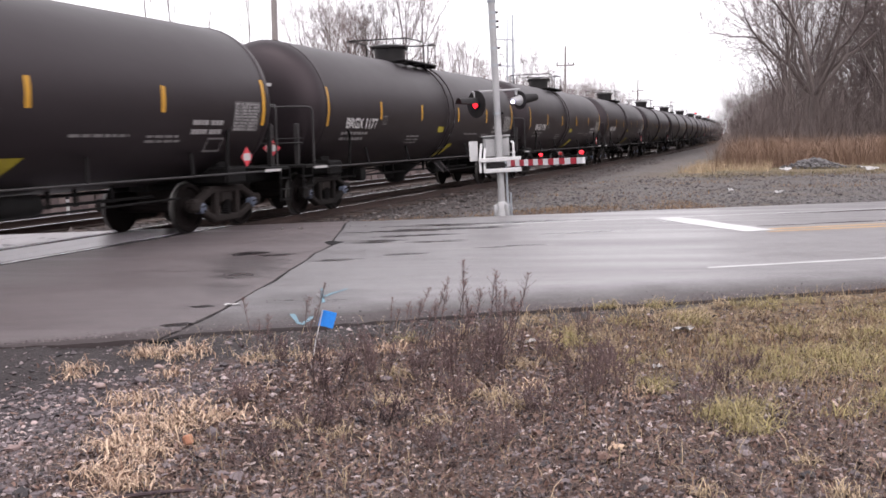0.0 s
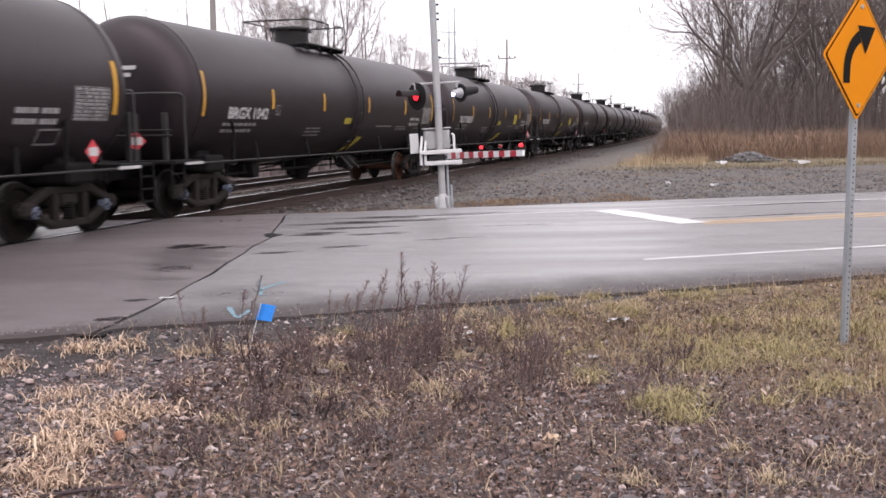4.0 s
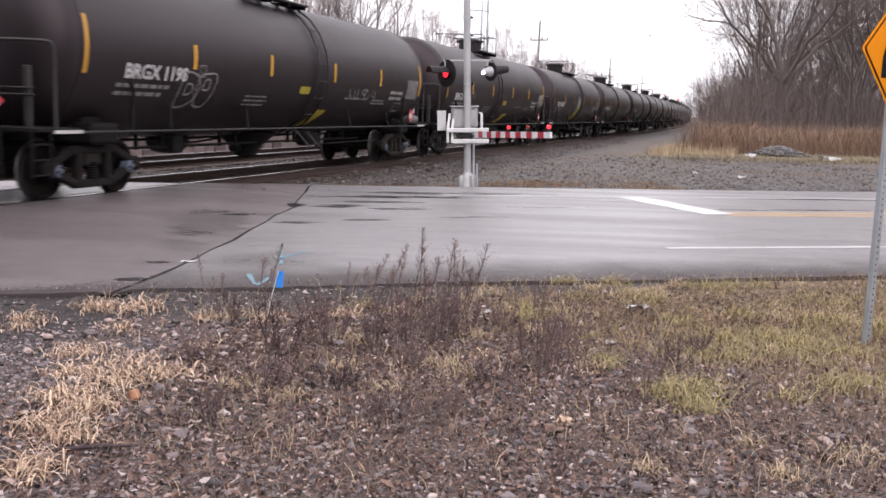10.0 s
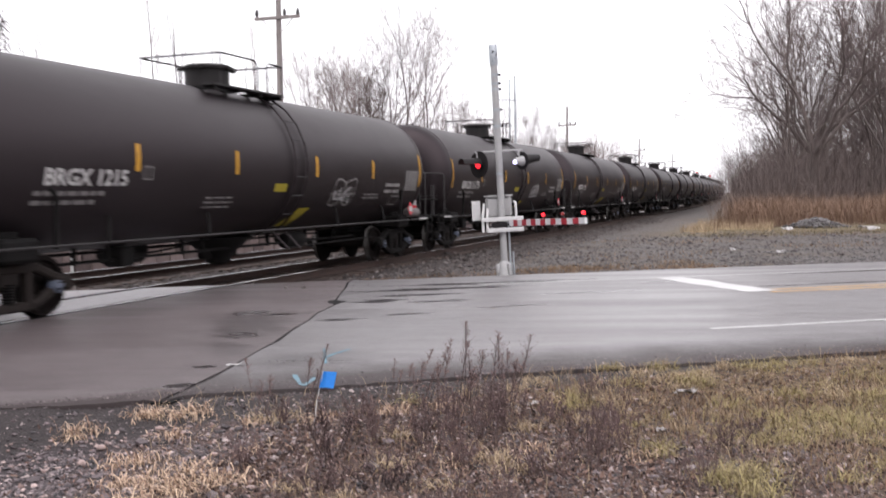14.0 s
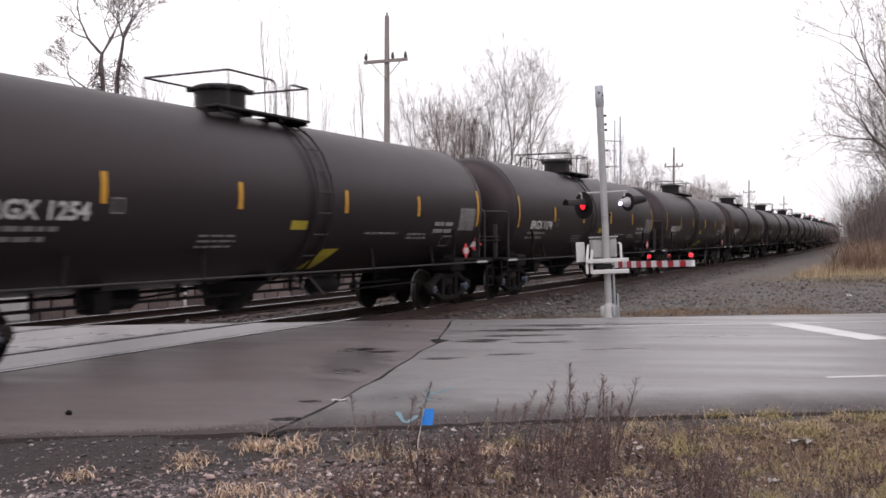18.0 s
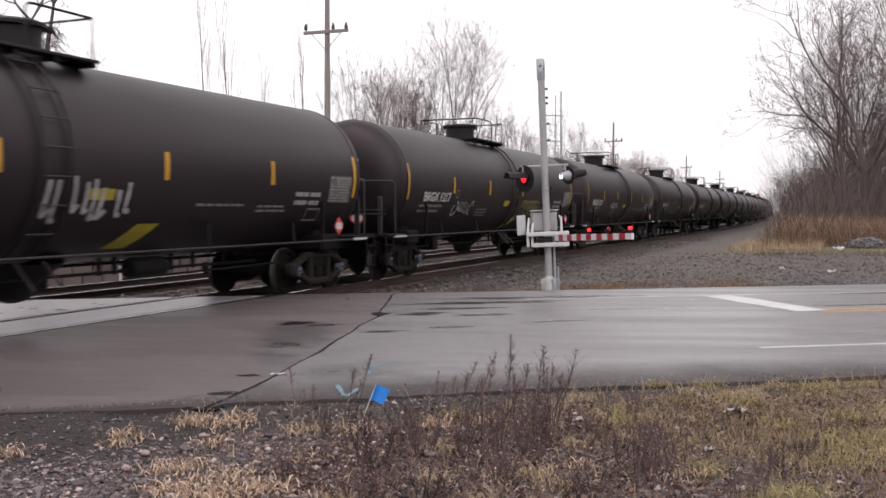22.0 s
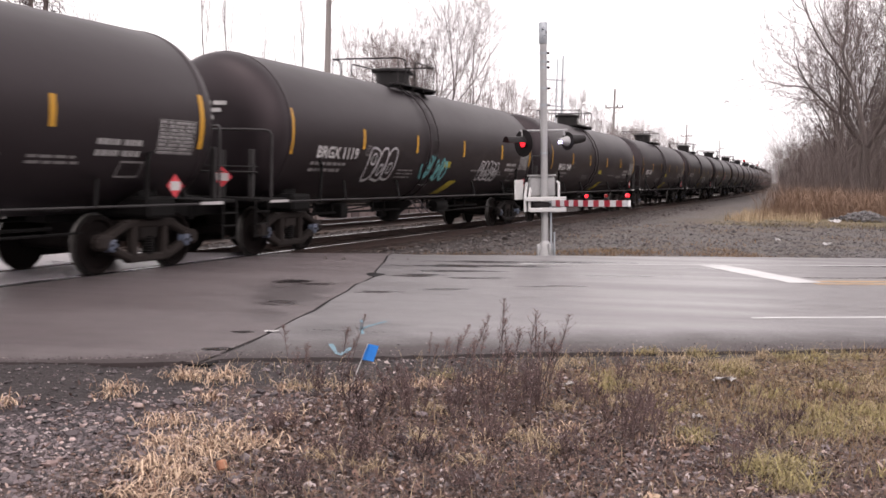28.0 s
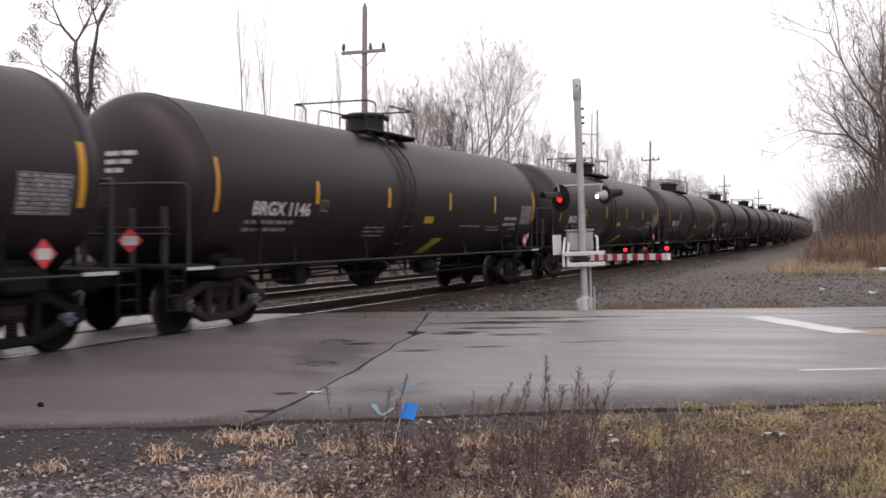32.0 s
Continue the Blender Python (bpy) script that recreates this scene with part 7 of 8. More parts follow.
def arches(pos, length, width, seed, segs=7):
    """Dead blades that rise, bow over in one smooth hook and hang."""
    rng = np.random.default_rng(seed)
    n = len(pos)
    yaw, pitch = rng.uniform(0, 6.283, n), rng.uniform(0.7, 1.5, n)
    bend = rng.uniform(0.25, 0.85, n)
    c, rows = pos.copy(), []
    for i in range(segs + 1):
        side = np.stack([-np.sin(yaw), np.cos(yaw), np.zeros(n)], 1) * (width * (0.75 + 0.5 * i / segs) * (1 - (i / segs) ** 3) / 2 + 0.0006)[:, None]
        rows += [c - side, c + side]
        c = c + np.stack([np.cos(yaw) * np.cos(pitch), np.sin(yaw) * np.cos(pitch), np.sin(pitch)], 1) * (length / segs)[:, None]
        c[:, 2] = np.maximum(c[:, 2], pos[:, 2] + 0.012)
        pitch = np.maximum(pitch - bend * (0.4 + 1.3 * i / segs), -1.45)
        yaw = yaw + rng.normal(0, 0.16, n)
    v = np.stack(rows, 1).reshape(-1, 3)
    f = []
    for i in range(segs):
        f += [(2 * i, 2 * i + 1, 2 * i + 3), (2 * i, 2 * i + 3, 2 * i + 2)]
    return v, (np.array(f)[None] + (np.arange(n) * 2 * (segs + 1))[:, None, None]).reshape(-1, 3)


# tufts of living and bleached grass on the verge, each radiating from its crown
GREEN_TUFTS = [(1.52, 5.75, 0.22, 1.0), (2.72, 7.30, 0.30, 1.0), (2.21, 7.22, 0.20, 0.6), (2.15, 7.54, 0.18, 0.5), (1.77, 8.59, 0.18, 0.8), (0.64, 8.05, 0.16, 0.6), (1.94, 7.96, 0.16, 0.6), (3.64, 8.86, 0.18, 0.5), (3.70, 7.89, 0.26, 0.9), (2.54, 7.49, 0.20, 0.6), (2.52, 6.99, 0.20, 0.5), (1.53, 5.52, 0.12, 0.5), (1.07, 7.36, 0.12, 0.4), (1.57, 9.14, 0.14, 0.5), (3.07, 7.07, 0.22, 0.6), (3.23, 8.17, 0.20, 0.7), (2.59, 8.30, 0.16, 0.5), (2.41, 9.18, 0.16, 0.4), (1.09, 9.11, 0.12, 0.4), (4.45, 9.29, 0.20, 0.6), (2.18, 5.85, 0.14, 0.3), (1.39, 5.91, 0.10, 0.4)]
STRAW_TUFTS = [(2.10, 4.82, 0.22, 0.22), (2.26, 4.86, 0.18, 0.16), (1.36, 8.93, 0.10, 0.3), (0.25, 7.20, 0.12, 0.4), (0.09, 6.04, 0.14, 0.4), (2.18, 9.17, 0.10, 0.3), (1.66, 8.76, 0.10, 0.3), (1.65, 4.99, 0.08, 0.2), (1.01, 4.53, 0.07, 0.2), (1.70, 4.54, 0.08, 0.3), (-0.73, 6.14, 0.14, 0.5), (-0.00, 6.25, 0.14, 0.5), (-1.73, 7.40, 0.14, 0.4), (-1.84, 7.28, 0.14, 0.3), (-0.22, 8.11, 0.14, 0.3), (-0.92, 5.47, 0.14, 0.3), (-1.24, 5.67, 0.14, 0.3), (-0.40, 5.69, 0.14, 0.3), (-0.75, 6.88, 0.14, 0.4)]
for spots, mt, label in ((GREEN_TUFTS, GREENG, "yellow-green grass tuft on the brown verge"), (STRAW_TUFTS, PALESTRAW, "bleached grass tuft on the brown verge")):
    for i, (x, y, r, k) in enumerate(spots):
        rng = np.random.default_rng(1200 + i)
        n = int((210 if mt is GREENG else 130) * k) + 20
        p = np.stack([rng.normal(0, r * 0.55, n), rng.normal(0, r * 0.4, n)], 1)
        p = np.column_stack([p, heights(p + np.array([x, y]))])
        v, f = arches(p, rng.uniform(0.45, 1.1, n) * (0.11 + 0.08 * k), rng.uniform(0.0025, 0.006, n), 1300 + i, 5)
        ob = thing("grass_tuft", label, "grass tuft", m=pose(x, y, 0), group="grass tufts on the verge")
        tagged(part("tuft", array_mesh("tuft", v, f, mt), None, ob), kind="stuff")

CLUMPS = [(-1.90, 4.17, 0.22, 240, 0.30), (-2.82, 7.42, 0.22, 240, 0.26), (-2.48, 7.40, 0.28, 300, 0.22), (-3.22, 7.0, 0.24, 200, 0.24), (-2.52, 6.30, 0.30, 240, 0.24), (-2.06, 6.05, 0.30, 240, 0.24), (-2.36, 5.80, 0.24, 200, 0.24), (-2.02, 5.62, 0.34, 400, 0.26), (-1.72, 5.85, 0.28, 190, 0.22), (-2.18, 5.28, 0.28, 320, 0.26), (-1.96, 5.10, 0.27, 300, 0.27), (-2.06, 4.76, 0.26, 280, 0.26), (-1.90, 4.62, 0.22, 240, 0.27), (-2.42, 6.9, 0.2, 120, 0.24), (-1.7, 6.5, 0.2, 90, 0.2), (-1.75, 5.75, 0.16, 90, 0.22), (-1.45, 7.35, 0.25, 170, 0.22), (-0.85, 7.55, 0.20, 130, 0.30), (-0.45, 7.75, 0.22, 120, 0.28), (0.5, 8.0, 0.3, 120, 0.2), (-1.9, 7.25, 0.2, 90, 0.2), (-3.9, 6.6, 0.22, 110, 0.25), (-0.25, 6.2, 0.15, 60, 0.24), (0.25, 6.6, 0.18, 70, 0.22), (1.0, 6.35, 0.2, 80, 0.2)]
for i, (x, y, r, n, h) in enumerate(CLUMPS):
    rng = np.random.default_rng(700 + i)
    p = np.stack([x + rng.normal(0, r * 0.36, n), y + rng.normal(0, r * 0.36, n)], 1)
    p = np.column_stack([p, heights(p)]) - np.array([x, y, 0])
    p = p[:int(n * 0.62)]
    v, f = arches(p, rng.uniform(0.35, 1.0, len(p)) * h * 0.74, rng.uniform(0.003, 0.0085, len(p)), 800 + i)
    ob = thing("grass_clump", "arching straw-coloured dead grass clump in gravel", "grass clump", m=pose(x, y, 0), group="dead grass clumps")
    tagged(part("tuft", array_mesh("tuft", v, f, STRAW), None, ob), kind="stuff")


def weed(seed, height, stems, spread, seedy):
    """A dry weed: several thin stems with side twigs and clustered seed heads."""
    rng = random.Random(seed)
    g, s = Mesh(), Mesh()

    def bud(p, r):
        d = [Vector((rng.uniform(-1, 1), rng.uniform(-1, 1), rng.uniform(-1, 1.4))).normalized() * r * rng.uniform(0.6, 1.3) for _ in range(4)]
        s.add([p + q for q in d], [(0, 1, 2), (0, 2, 3), (0, 3, 1), (1, 3, 2)])

    for i in range(stems):
        d = Vector((rng.gauss(0, spread), rng.gauss(0, spread), 1)).normalized()
        p = Vector((rng.gauss(0, 0.06), rng.gauss(0, 0.06), -0.02))
        h = height * rng.uniform(0.6, 1.05)
        pts = [p]
        for k in range(5):
            d = (d + Vector((rng.uniform(-0.12, 0.12), rng.uniform(-0.12, 0.12), 0.06))).normalized()
            pts.append(pts[-1] + d * h / 5)
        g.tube(pts, [0.004, 0.0036, 0.003, 0.0025, 0.002, 0.0012], 4, caps=False)
        for k in range(int(8 + 16 * seedy)):
            t = rng.uniform(0.25, 1.0)
            j = min(int(t * 5), 4)
            a = pts[j].lerp(pts[j + 1], t * 5 - j)
            q = Vector((rng.uniform(-1, 1), rng.uniform(-1, 1), rng.uniform(0.5, 1.5))).normalized()
            ln_ = h * 0.20 * (1.1 - t) + 0.03
            tip = a + q * ln_
            g.tube([a, a + q * ln_ * 0.5, tip], [0.002, 0.0016, 0.001], 3, caps=False)
            for _ in range(int(2 + 3.4 * seedy)):
                bud(a.lerp(tip, rng.uniform(0.3, 1.0)) + Vector((rng.gauss(0, 0.006), rng.gauss(0, 0.006), rng.gauss(0, 0.006))), 0.0068)
    return g.data("stalk", WEED, fix=False), s.data("plume", SEED, fix=False)


def plume_weed(seed, height, stems):
    """A tall dry weed: straight stems, each ending in a dense narrow plume of short seedy side twigs."""
    rng = random.Random(seed)
    g, s = Mesh(), Mesh()
    for i in range(stems):
        d = Vector((rng.gauss(0, 0.12), rng.gauss(0, 0.12), 1)).normalized()
        h = height * rng.uniform(0.62, 1.05)
        pts = [Vector((rng.gauss(0, 0.05), rng.gauss(0, 0.05), -0.02))]
        for k in range(6):
            d = (d + Vector((rng.uniform(-0.06, 0.06), rng.uniform(-0.06, 0.06), 0.03))).normalized()
            pts.append(pts[-1] + d * h / 6)
        g.tube(pts, [0.0042, 0.004, 0.0034, 0.003, 0.0024, 0.002, 0.0012], 4, caps=False)
        start = rng.uniform(0.38, 0.55)
        for k in range(34):
            t = start + (1 - start) * rng.random()
            j = min(int(t * 6), 5)
            a = pts[j].lerp(pts[j + 1], t * 6 - j)
            w = math.sin(math.pi * min((t - start) / (1 - start) * 0.85 + 0.12, 1))
            q = Vector((rng.uniform(-1, 1), rng.uniform(-1, 1), rng.uniform(0.9, 2.0))).normalized()
            tip = a + q * (0.020 + 0.100 * w) * rng.uniform(0.6, 1.1)
            g.tube([a, tip], [0.0014, 0.0008], 3, caps=False)
            for _ in range(4):
                c = a.lerp(tip, rng.uniform(0.2, 1.0)) + Vector((rng.gauss(0, 0.004), rng.gauss(0, 0.004), rng.gauss(0, 0.004)))
                e = [Vector((rng.uniform(-1, 1), rng.uniform(-1, 1), rng.uniform(-1, 1.4))).normalized() * 0.0062 * rng.uniform(0.6, 1.3) for _ in range(4)]
                s.add([c + v for v in e], [(0, 1, 2), (0, 2, 3), (0, 3, 1), (1, 3, 2)])
    return g.data("stalk", WEED, fix=False), s.data("plume", PLUME, fix=False)


def weed_kind(seed, label, *a):
    t = thing("dry_weed", label, "weed", group="dry weeds on the verge")
    st, se = plume_weed(seed, *a) if len(a) == 2 else weed(seed, *a)
    tagged(part("stalk", st, None, t), kind="stuff")
    tagged(part("plume", se, None, t, "russet dry seed heads"), kind="stuff")
    return t


WEEDS = [weed_kind(1, "tall dry weed with feathery russet plumes", 0.86, 3), weed_kind(2, "tall dry weed with narrow russet seed spikes", 0.82, 2), weed_kind(3, "dark bushy dead weed", 0.45, 9, 0.42, 0.9), weed_kind(4, "low tangled dead weed", 0.30, 10, 0.55, 0.7), weed_kind(5, "upright clump of dark dead stems", 0.50, 8, 0.20, 0.6)]
SPOTS = [(0, -1.55, 7.60, 0.85), (0, -1.86, 7.35, 0.70), (0, -0.62, 7.55, 0.85), (1, -0.45, 7.6, 1.0), (0, -0.22, 7.70, 1.0), (1, 0.02, 7.75, 1.05), (1, 0.16, 7.8, 1.0), (1, -0.10, 7.5, 1.1), (0, -0.30, 7.1, 1.0), (0, -0.75, 7.8, 0.7), (1, -0.9, 7.9, 0.6), (0, 0.05, 7.2, 0.75),
         (2, -0.98, 7.0, 0.8), (2, -1.15, 6.45, 1.1), (2, -0.85, 6.75, 0.9), (2, -0.51, 6.6, 0.95), (2, -0.28, 6.95, 1.0), (4, -0.1, 6.75, 1.1), (2, 0.1, 7.2, 1.0), (2, -1.68, 7.15, 0.7), (2, -0.05, 7.45, 0.7), (4, 0.67, 6.15, 0.9), (4, 0.88, 6.7, 0.8), (2, 0.6, 6.5, 0.9), (4, 1.2, 5.75, 0.7), (3, -0.7, 5.75, 1.0), (3, -1.1, 5.6, 1.0), (3, 0.3, 5.9, 1.0), (3, -0.3, 6.2, 1.0), (3, 0.9, 7.2, 0.9), (3, 1.6, 6.6, 0.8), (3, -0.3, 5.2, 0.9), (4, 0.05, 5.3, 0.6), (3, 1.9, 7.0, 0.7), (3, 0.45, 7.45, 0.9), (4, 0.75, 7.9, 0.6), (1, 1.05, 7.75, 0.45), (1, 1.7, 7.4, 0.4), (3, -1.7, 6.2, 0.9), (3, -1.3, 5.0, 0.8)]
rng_w = random.Random(12)
for i, (kind, x, y, k) in enumerate(SPOTS):
    z = ground_height(x * RA.x + y * RA.y, x * RN.x + y * RN.y)
    m = pose(x, y, z, rng_w.uniform(-5, 5), rng_w.uniform(2, 14) if kind < 2 else rng_w.uniform(-5, 5), 0) @ pose(0, 0, 0, 0, 0, rng_w.uniform(0, 360)) @ Matrix.Diagonal((k, k, k * (0.9 if kind < 2 else 1), 1))
    if i == [q[0] for q in SPOTS].index(kind):
        WEEDS[kind].matrix_basis = m
    else:
        copy_thing(WEEDS[kind], pose(0, 0, 0)).matrix_basis = m


# ---- marker flag, paint marks and litter ----
def marker_flag():
    x, y = -1.40, 7.02
    base = thing("marker_flag", "small blue marker flag on a thin white wire stake", "marker flag", m=pose(x, y, ground_height(x * RA.x + y * RA.y, x * RN.x + y * RN.y)))
    part("stake", Mesh().tube([(0, 0, -0.03), (0.05, 0, 0.24), (0.11, 0, 0.47)], 0.004, 6), WHITEP, base)
    g = Mesh()
    for i in range(5):
        u = i / 4
        for j in range(3):
            g.v.append((-0.018 * j + 0.115 * u, 0.015 * math.sin(u * 5), 0.06 - 0.060 * j - 0.02 * u))
    g.f = [(3 * i + j, 3 * i + j + 1, 3 * i + j + 4, 3 * i + j + 3) for i in range(4) for j in range(2)]
    g.m = [0] * len(g.f)
    return base, part("flag", g, BLUEF, base, "bright blue plastic flag", smooth=90, fix=False, m=pose(0.105, 0, 0.41))


MARKER, FLAG = marker_flag()


def spray(points, width, z, label):
    """A sprayed line of paint with an uneven width."""
    rng = random.Random(int(points[0][1] * 100))
    pts = [Vector(p) for p in points]
    line = [a.lerp(b, i / 6) for a, b in zip(pts, pts[1:]) for i in range(6)] + [pts[-1]]
    g = Mesh()
    for i, p in enumerate(line):
        d = (line[min(i + 1, len(line) - 1)] - line[max(i - 1, 0)]).normalized()
        o = Vector((-d.y, d.x)) * width * rng.uniform(0.3, 0.6)
        g.v += [(p.x + o.x, p.y + o.y, z), (p.x - o.x, p.y - o.y, z)]
    g.f = [(2 * i, 2 * i + 1, 2 * i + 3, 2 * i + 2) for i in range(len(line) - 1)]
    g.m = [0] * len(g.f)
    solid("paint_mark", g, BLUEP, label, "paint mark", kind="structure", fix=False)


spray([(-1.91, 10.4), (-1.73, 9.48)], 0.032, 0.004, "sprayed blue utility marking on the asphalt")
spray([(-1.8, 9.76), (-1.74, 10.03), (-1.62, 10.36)], 0.045, 0.004, "sprayed blue utility marking on the asphalt")
spray([(-1.92, 8.85), (-1.79, 8.46), (-1.73, 8.33), (-1.7, 8.52), (-1.7, 8.7)], 0.045, 0.004, "sprayed blue utility marking on the asphalt")


def crumpled(x, y, sx, sy, sz, material, name, label, seed, z=None):
    rng = random.Random(seed)
    g = Mesh()
    k = 5
    for i in range(k):
        for j in range(k):
            g.v.append(((i / (k - 1) - 0.5) * sx + rng.uniform(-0.1, 0.1) * sx, (j / (k - 1) - 0.5) * sy + rng.uniform(-0.1, 0.1) * sy, rng.uniform(0.0, 1) * sz))
    g.f = [(i * k + j, (i + 1) * k + j, (i + 1) * k + j + 1, i * k + j + 1) for i in range(k - 1) for j in range(k - 1)]
    g.m = [0] * len(g.f)
    z = ground_height(x * RA.x + y * RA.y, x * RN.x + y * RN.y) + 0.01 if z is None else z
    solid(name, g, material, label, "litter", m=pose(x, y, z, 0, 0, rng.uniform(0, 360)), fix=False)


for i, (x, y, sx, sy, sz, z) in enumerate([(-2.64, 9.37, 0.16, 0.05, 0.02, 0.004), (0.30, 7.83, 0.14, 0.06, 0.03, None), (1.66, 8.30, 0.20, 0.08, 0.05, None), (1.24, 7.15, 0.06, 0.05, 0.04, None), (7.1, 28.6, 0.25, 0.15, 0.1, None), (8.1, 27.2, 0.2, 0.15, 0.1, None), (16.3, 42.0, 0.7, 0.3, 0.2, None), (13.2, 43.5, 0.5, 0.3, 0.15, None)]):
    crumpled(x, y, sx, sy, sz, PAPER, "litter", "crumpled pale scrap of litter on the ground", i, z)
crumpled(0.61, 5.04, 0.10, 0.09, 0.04, LEAFM, "dead_leaf", "large curled tan dead leaf", 40)
crumpled(0.68, 5.18, 0.08, 0.07, 0.04, STRAW, "dead_leaf", "large curled tan dead leaf", 41)
zb = ground_height(-1.8 * RA.x + 5.28 * RA.y, -1.8 * RN.x + 5.28 * RN.y)
solid("brick", Mesh().box((0, 0, 0.05), (0.045, 0.06, 0.085), 0, None, 0.010), BRICKM, "broken piece of orange brick standing in gravel", "brick", m=pose(-1.8, 5.28, zb + 0.03, 72, -8, 35))
solid("stick", Mesh().tube([(-0.18, 0, 0.015), (0, 0.02, 0.02), (0.20, -0.01, 0.03)], [0.011, 0.010, 0.008], 8), VINE, "short dead stick lying in gravel", "stick", m=pose(-1.70, 4.46, zb, 0, 0, 12), smooth=60)


def single_stone(x, y, r, material, label, seed, z=None):
    shapes, f = rock_shapes(seed, 1)
    me = array_mesh("stone", shapes[0] * r, f, material)
    z = ground_height(x * RA.x + y * RA.y, x * RN.x + y * RN.y) + r * 0.3 if z is None else z
    me.polygons.foreach_set("use_smooth", [True] * len(me.polygons))
    tagged(new("stone", me), label, "stone", group="loose stones").location = (x, y, z)


for i, (x, y, r, m, z) in enumerate([(-5.0, 8.29, 0.045, TAR, 0.02), (1.28, 5.49, 0.045, PINKST, None), (-1.95, 4.5, 0.045, STONE, None), (-2.9, 6.7, 0.05, PINKST, None), (0.95, 4.7, 0.03, TAR, None), (-1.2, 4.7, 0.032, PINKST, None), (-3.3, 5.4, 0.05, PINKST, None), (-0.45, 4.6, 0.028, PINKST, None), (2.1, 5.1, 0.04, PINKST, None), (-2.6, 7.1, 0.045, PINKST, None), (0.2, 4.35, 0.028, PINKST, None)]):
    single_stone(x, y, r, m, "dark loose stone lying on the asphalt" if m is TAR else "pale rounded stone lying in the gravel", 900 + i, z)


# ---- gravel yard beyond the road, and the heap ----
def yard():
    rng = np.random.default_rng(71)
    p = field(34000, -6, 24, 19.15, 38, 72, lambda a, q, l, r: (l < 9.4) & (l > -12) & (r < 0.9 * np.exp(-(q - 19) / 7.0) + 0.16 * patchy(a, q, 0.6, 20)))
    v, f = chips(p, rng.gamma(3.0, 0.009, len(p)) + 0.008, 73)
    stuff("ballast", v, f, BALLAST, "grey ballast and crushed stone beside the railway", "ballast")
    p = field(16000, -6, 26, 19.2, 36, 76, lambda a, q, l, r: (l < 9.4) & (l > -14) & (r < 0.35 + 0.6 * patchy(a, q, 0.7, 23)))
    v, f = chips(p, rng.gamma(2.6, 0.008, len(p)) + 0.008, 77)
    stuff("ballast", v, f, BEDSTONE, "dark brown stones scattered over the gravel yard", "ballast")
    n = 14000
    s, l = 15.6 + 60 * rng.random(n) ** 1.6, rng.uniform(7.4, 17.2, n)
    p = np.array([tr(a, b) for a, b in zip(s, l)])
    p[:, 2] = heights(p[:, :2])
    v, f = chips(p, rng.gamma(4.0, 0.010, n) + 0.014, 74)
    stuff("ballast", v, f, BEDSTONE, "dark brown-grey ballast round the ties", "ballast")
    p = np.column_stack([15.3 + rng.normal(0, 0.5, 1300), 46.0 + rng.normal(0, 0.5, 1300)])
    h = 0.40 * np.exp(-((p[:, 0] - 15.3) / 1.0) ** 2 - ((p[:, 1] - 46.0) / 0.9) ** 2) - 0.08
    v, f = stones(np.column_stack([p, h]), rng.gamma(3.0, 0.014, 1300) + 0.02, 75)
    stuff("gravel_heap", v, f, BALLAST, "low heap of grey crushed stone in front of the reeds", "gravel heap")


yard()


# ---- railway ties: the nearest as pieces, the rest joined ----
def ties():
    rng = random.Random(4)
    shape = Mesh().box((0, 0, 0), (0.23, 2.6, 0.18), 0, None, 0.012).data("tie", TIE)
    for base, l0, gap in ((TRACK_A, L1, (2.6, 15.7)), (TRACK_B, 15.29, (-0.3, 12.9))):
        far, count = Mesh(), 0
        s = -12.0
        while s < 240:
            if not gap[0] < s < gap[1]:
                x, y, _ = tr(s, l0 + rng.uniform(-0.04, 0.04))
                yaw = tr_yaw(s) + rng.uniform(-0.6, 0.6)
                if s > gap[1] and count < 150:
                    part("tie", shape, None, base, m=pose(x, y, -0.262 + rng.uniform(-0.008, 0.004), 0, 0, yaw))
                    count += 1
                else:
                    far.box((x, y, -0.262), (0.23, 2.6, 0.18), 0, Matrix.Rotation(radians(yaw), 3, "Z"))
            s += 0.50
        tagged(part("far_ties", far, TIE, base, fix=False), kind="stuff")


ties()


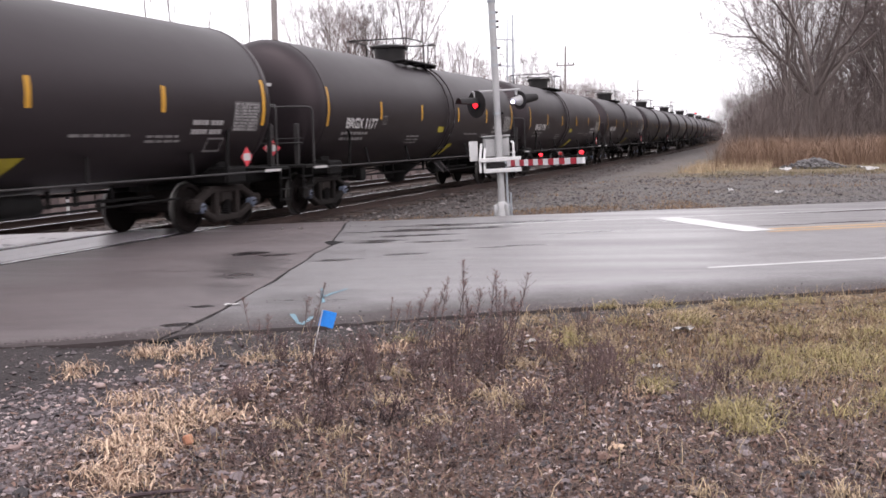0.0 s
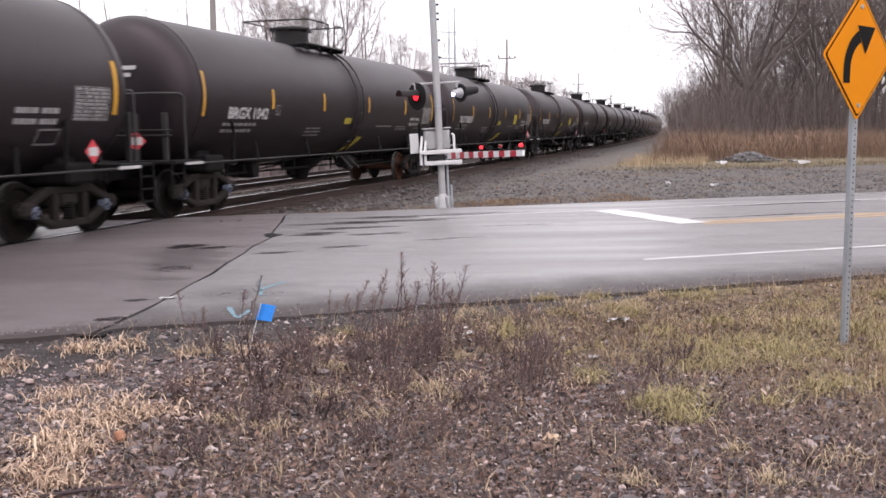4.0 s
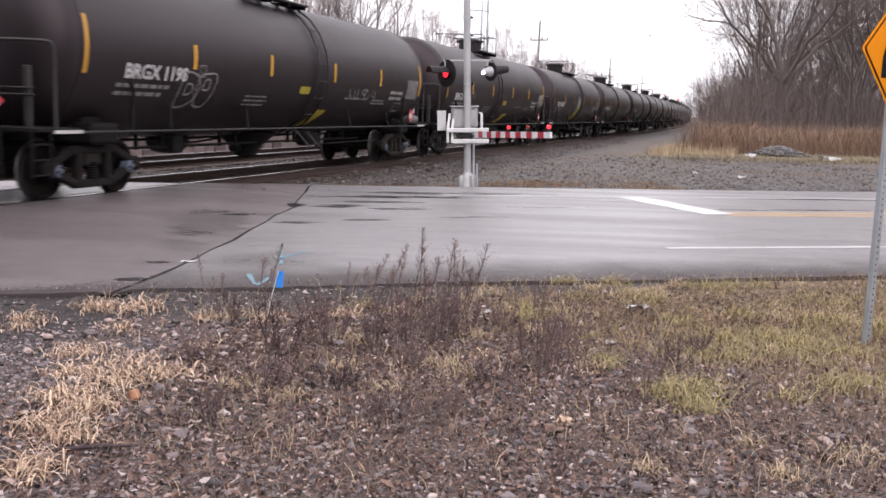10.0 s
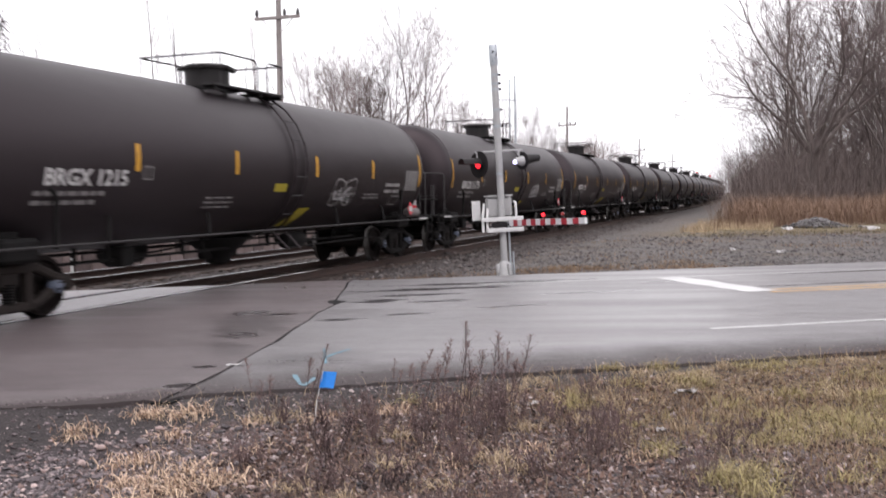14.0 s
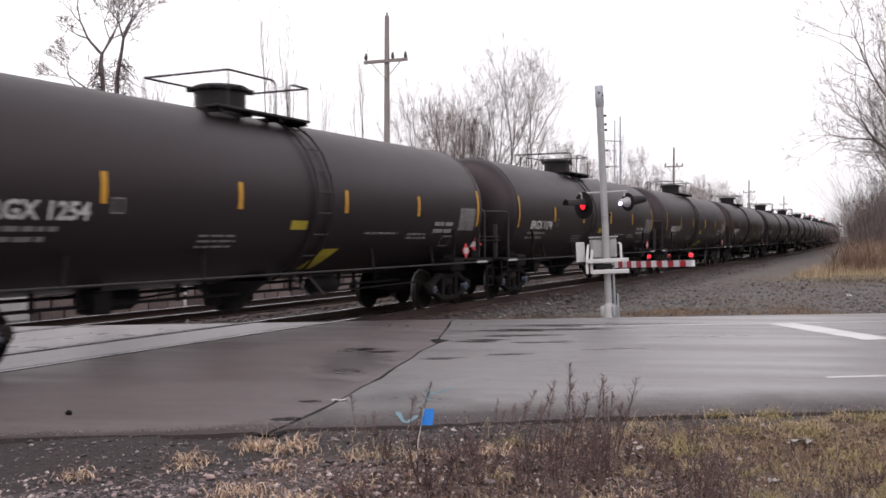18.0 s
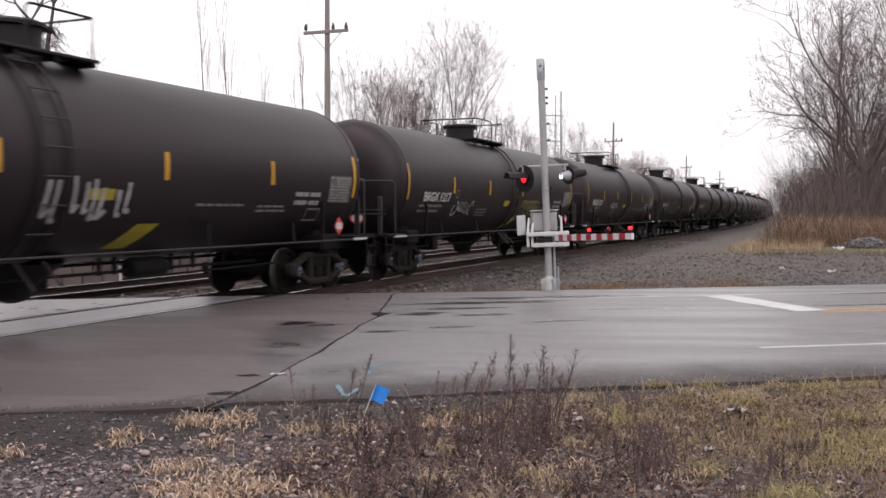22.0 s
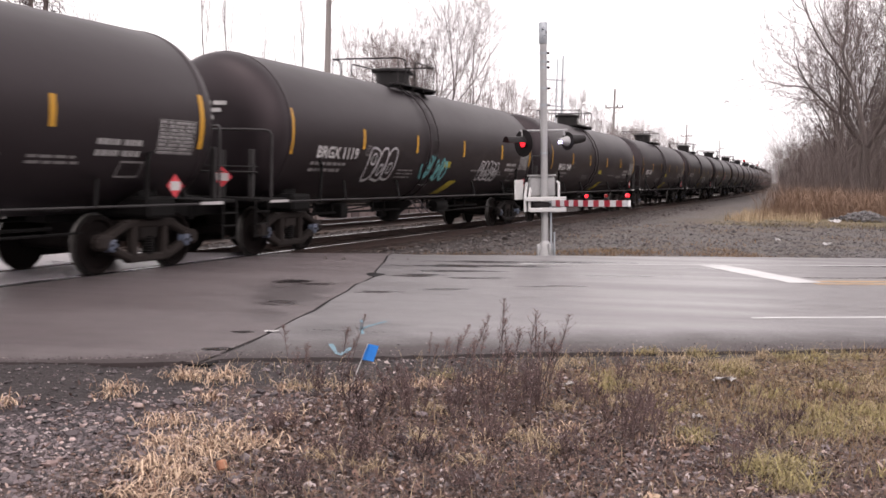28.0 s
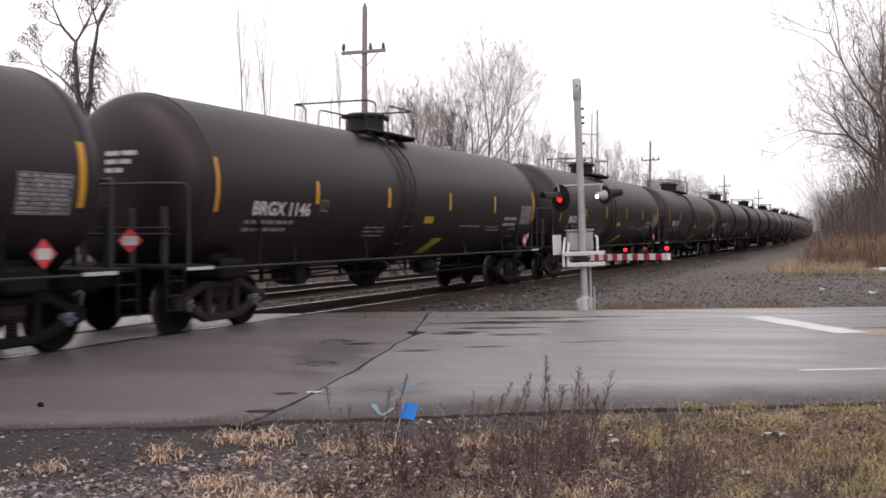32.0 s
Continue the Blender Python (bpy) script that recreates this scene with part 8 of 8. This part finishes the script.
# ---- what moves: the train and its wheels ----
def travelled(t):
    """How far the train has come: nearly steady, slowing very slightly."""
    drift = np.interp(t, [0, 3, 4.5, 6, 7, 8, 9, 10, 11, 12, 13, 14, 15, 16.5, 18, 19, 20, 21, 22, 23, 24, 27, 32], [-0.05, -0.02, 0.15, 0.30, -0.06, -0.06, -0.2, 0.18, -0.1, 0.38, 0.42, 0.46, 0.1, 0.3, 0.46, 0.15, 0.5, 0.5, 0.25, 0.2, -0.02, 0, -0.05])
    return 17.95 + 17.4 * t - 0.0027 * t * t + float(drift)


def motions():
    times = [i * 1.0 for i in range(33)]
    for k, car in CARS.items():
        rows = []
        for t in times:
            s = travelled(t) - CAR * (k + 0.5)
            x, y, _ = tr(s, L1)
            rows.append((t, pose(x, y, 0.0, 0, 0, tr_yaw(s))))
        walk(car, rows)
    # the marker flag flutters on its bending wire: turn of the flag, lean of the wire
    turns = [(0, 0, 0), (1, 42, -4), (2, 8, -3), (3, 35, 0), (4.5, 20, 2), (6, 52, -2), (7.5, 0, 4), (9, 25, 2), (10, 84, 0), (10.5, 55, 0), (12, 35, 9), (13, 35, -4), (15, 45, 0), (18, 62, -4), (20, 60, -2), (22, 4, 7), (24, 64, 3), (26, 30, 4), (28, 56, 6), (29.5, 30, 2), (31, 42, 0), (32, 30, 0)]
    at = MARKER.matrix_basis.copy()
    walk(MARKER, [(t, at @ pose(0, 0, 0, 0, lean, 0)) for t, turn, lean in turns])
    walk(FLAG, [(t, pose(0.105, 0, 0.41, 0, 0, turn)) for t, turn, lean in turns])
    spins = {}
    for car in CARS.values():
        for truck in [c for c in car.children if c.name.startswith("truck")]:
            for ws in [c for c in truck.children if c.name.startswith("wheelset")]:
                x = round(ws.location.x, 3)
                if x not in spins:
                    walk(ws, [(i / FPS, pose(x, 0, 0.457, 0, math.degrees(travelled(i / FPS) / 0.457) % 360, 0)) for i in range(32 * FPS + 1)])
                    spins[x] = ws.animation_data
                else:
                    ws.rotation_mode = "QUATERNION"
                    ws.animation_data_create()
                    ws.animation_data.action = spins[x].action
                    ws.animation_data.action_slot = spins[x].action_slot


motions()
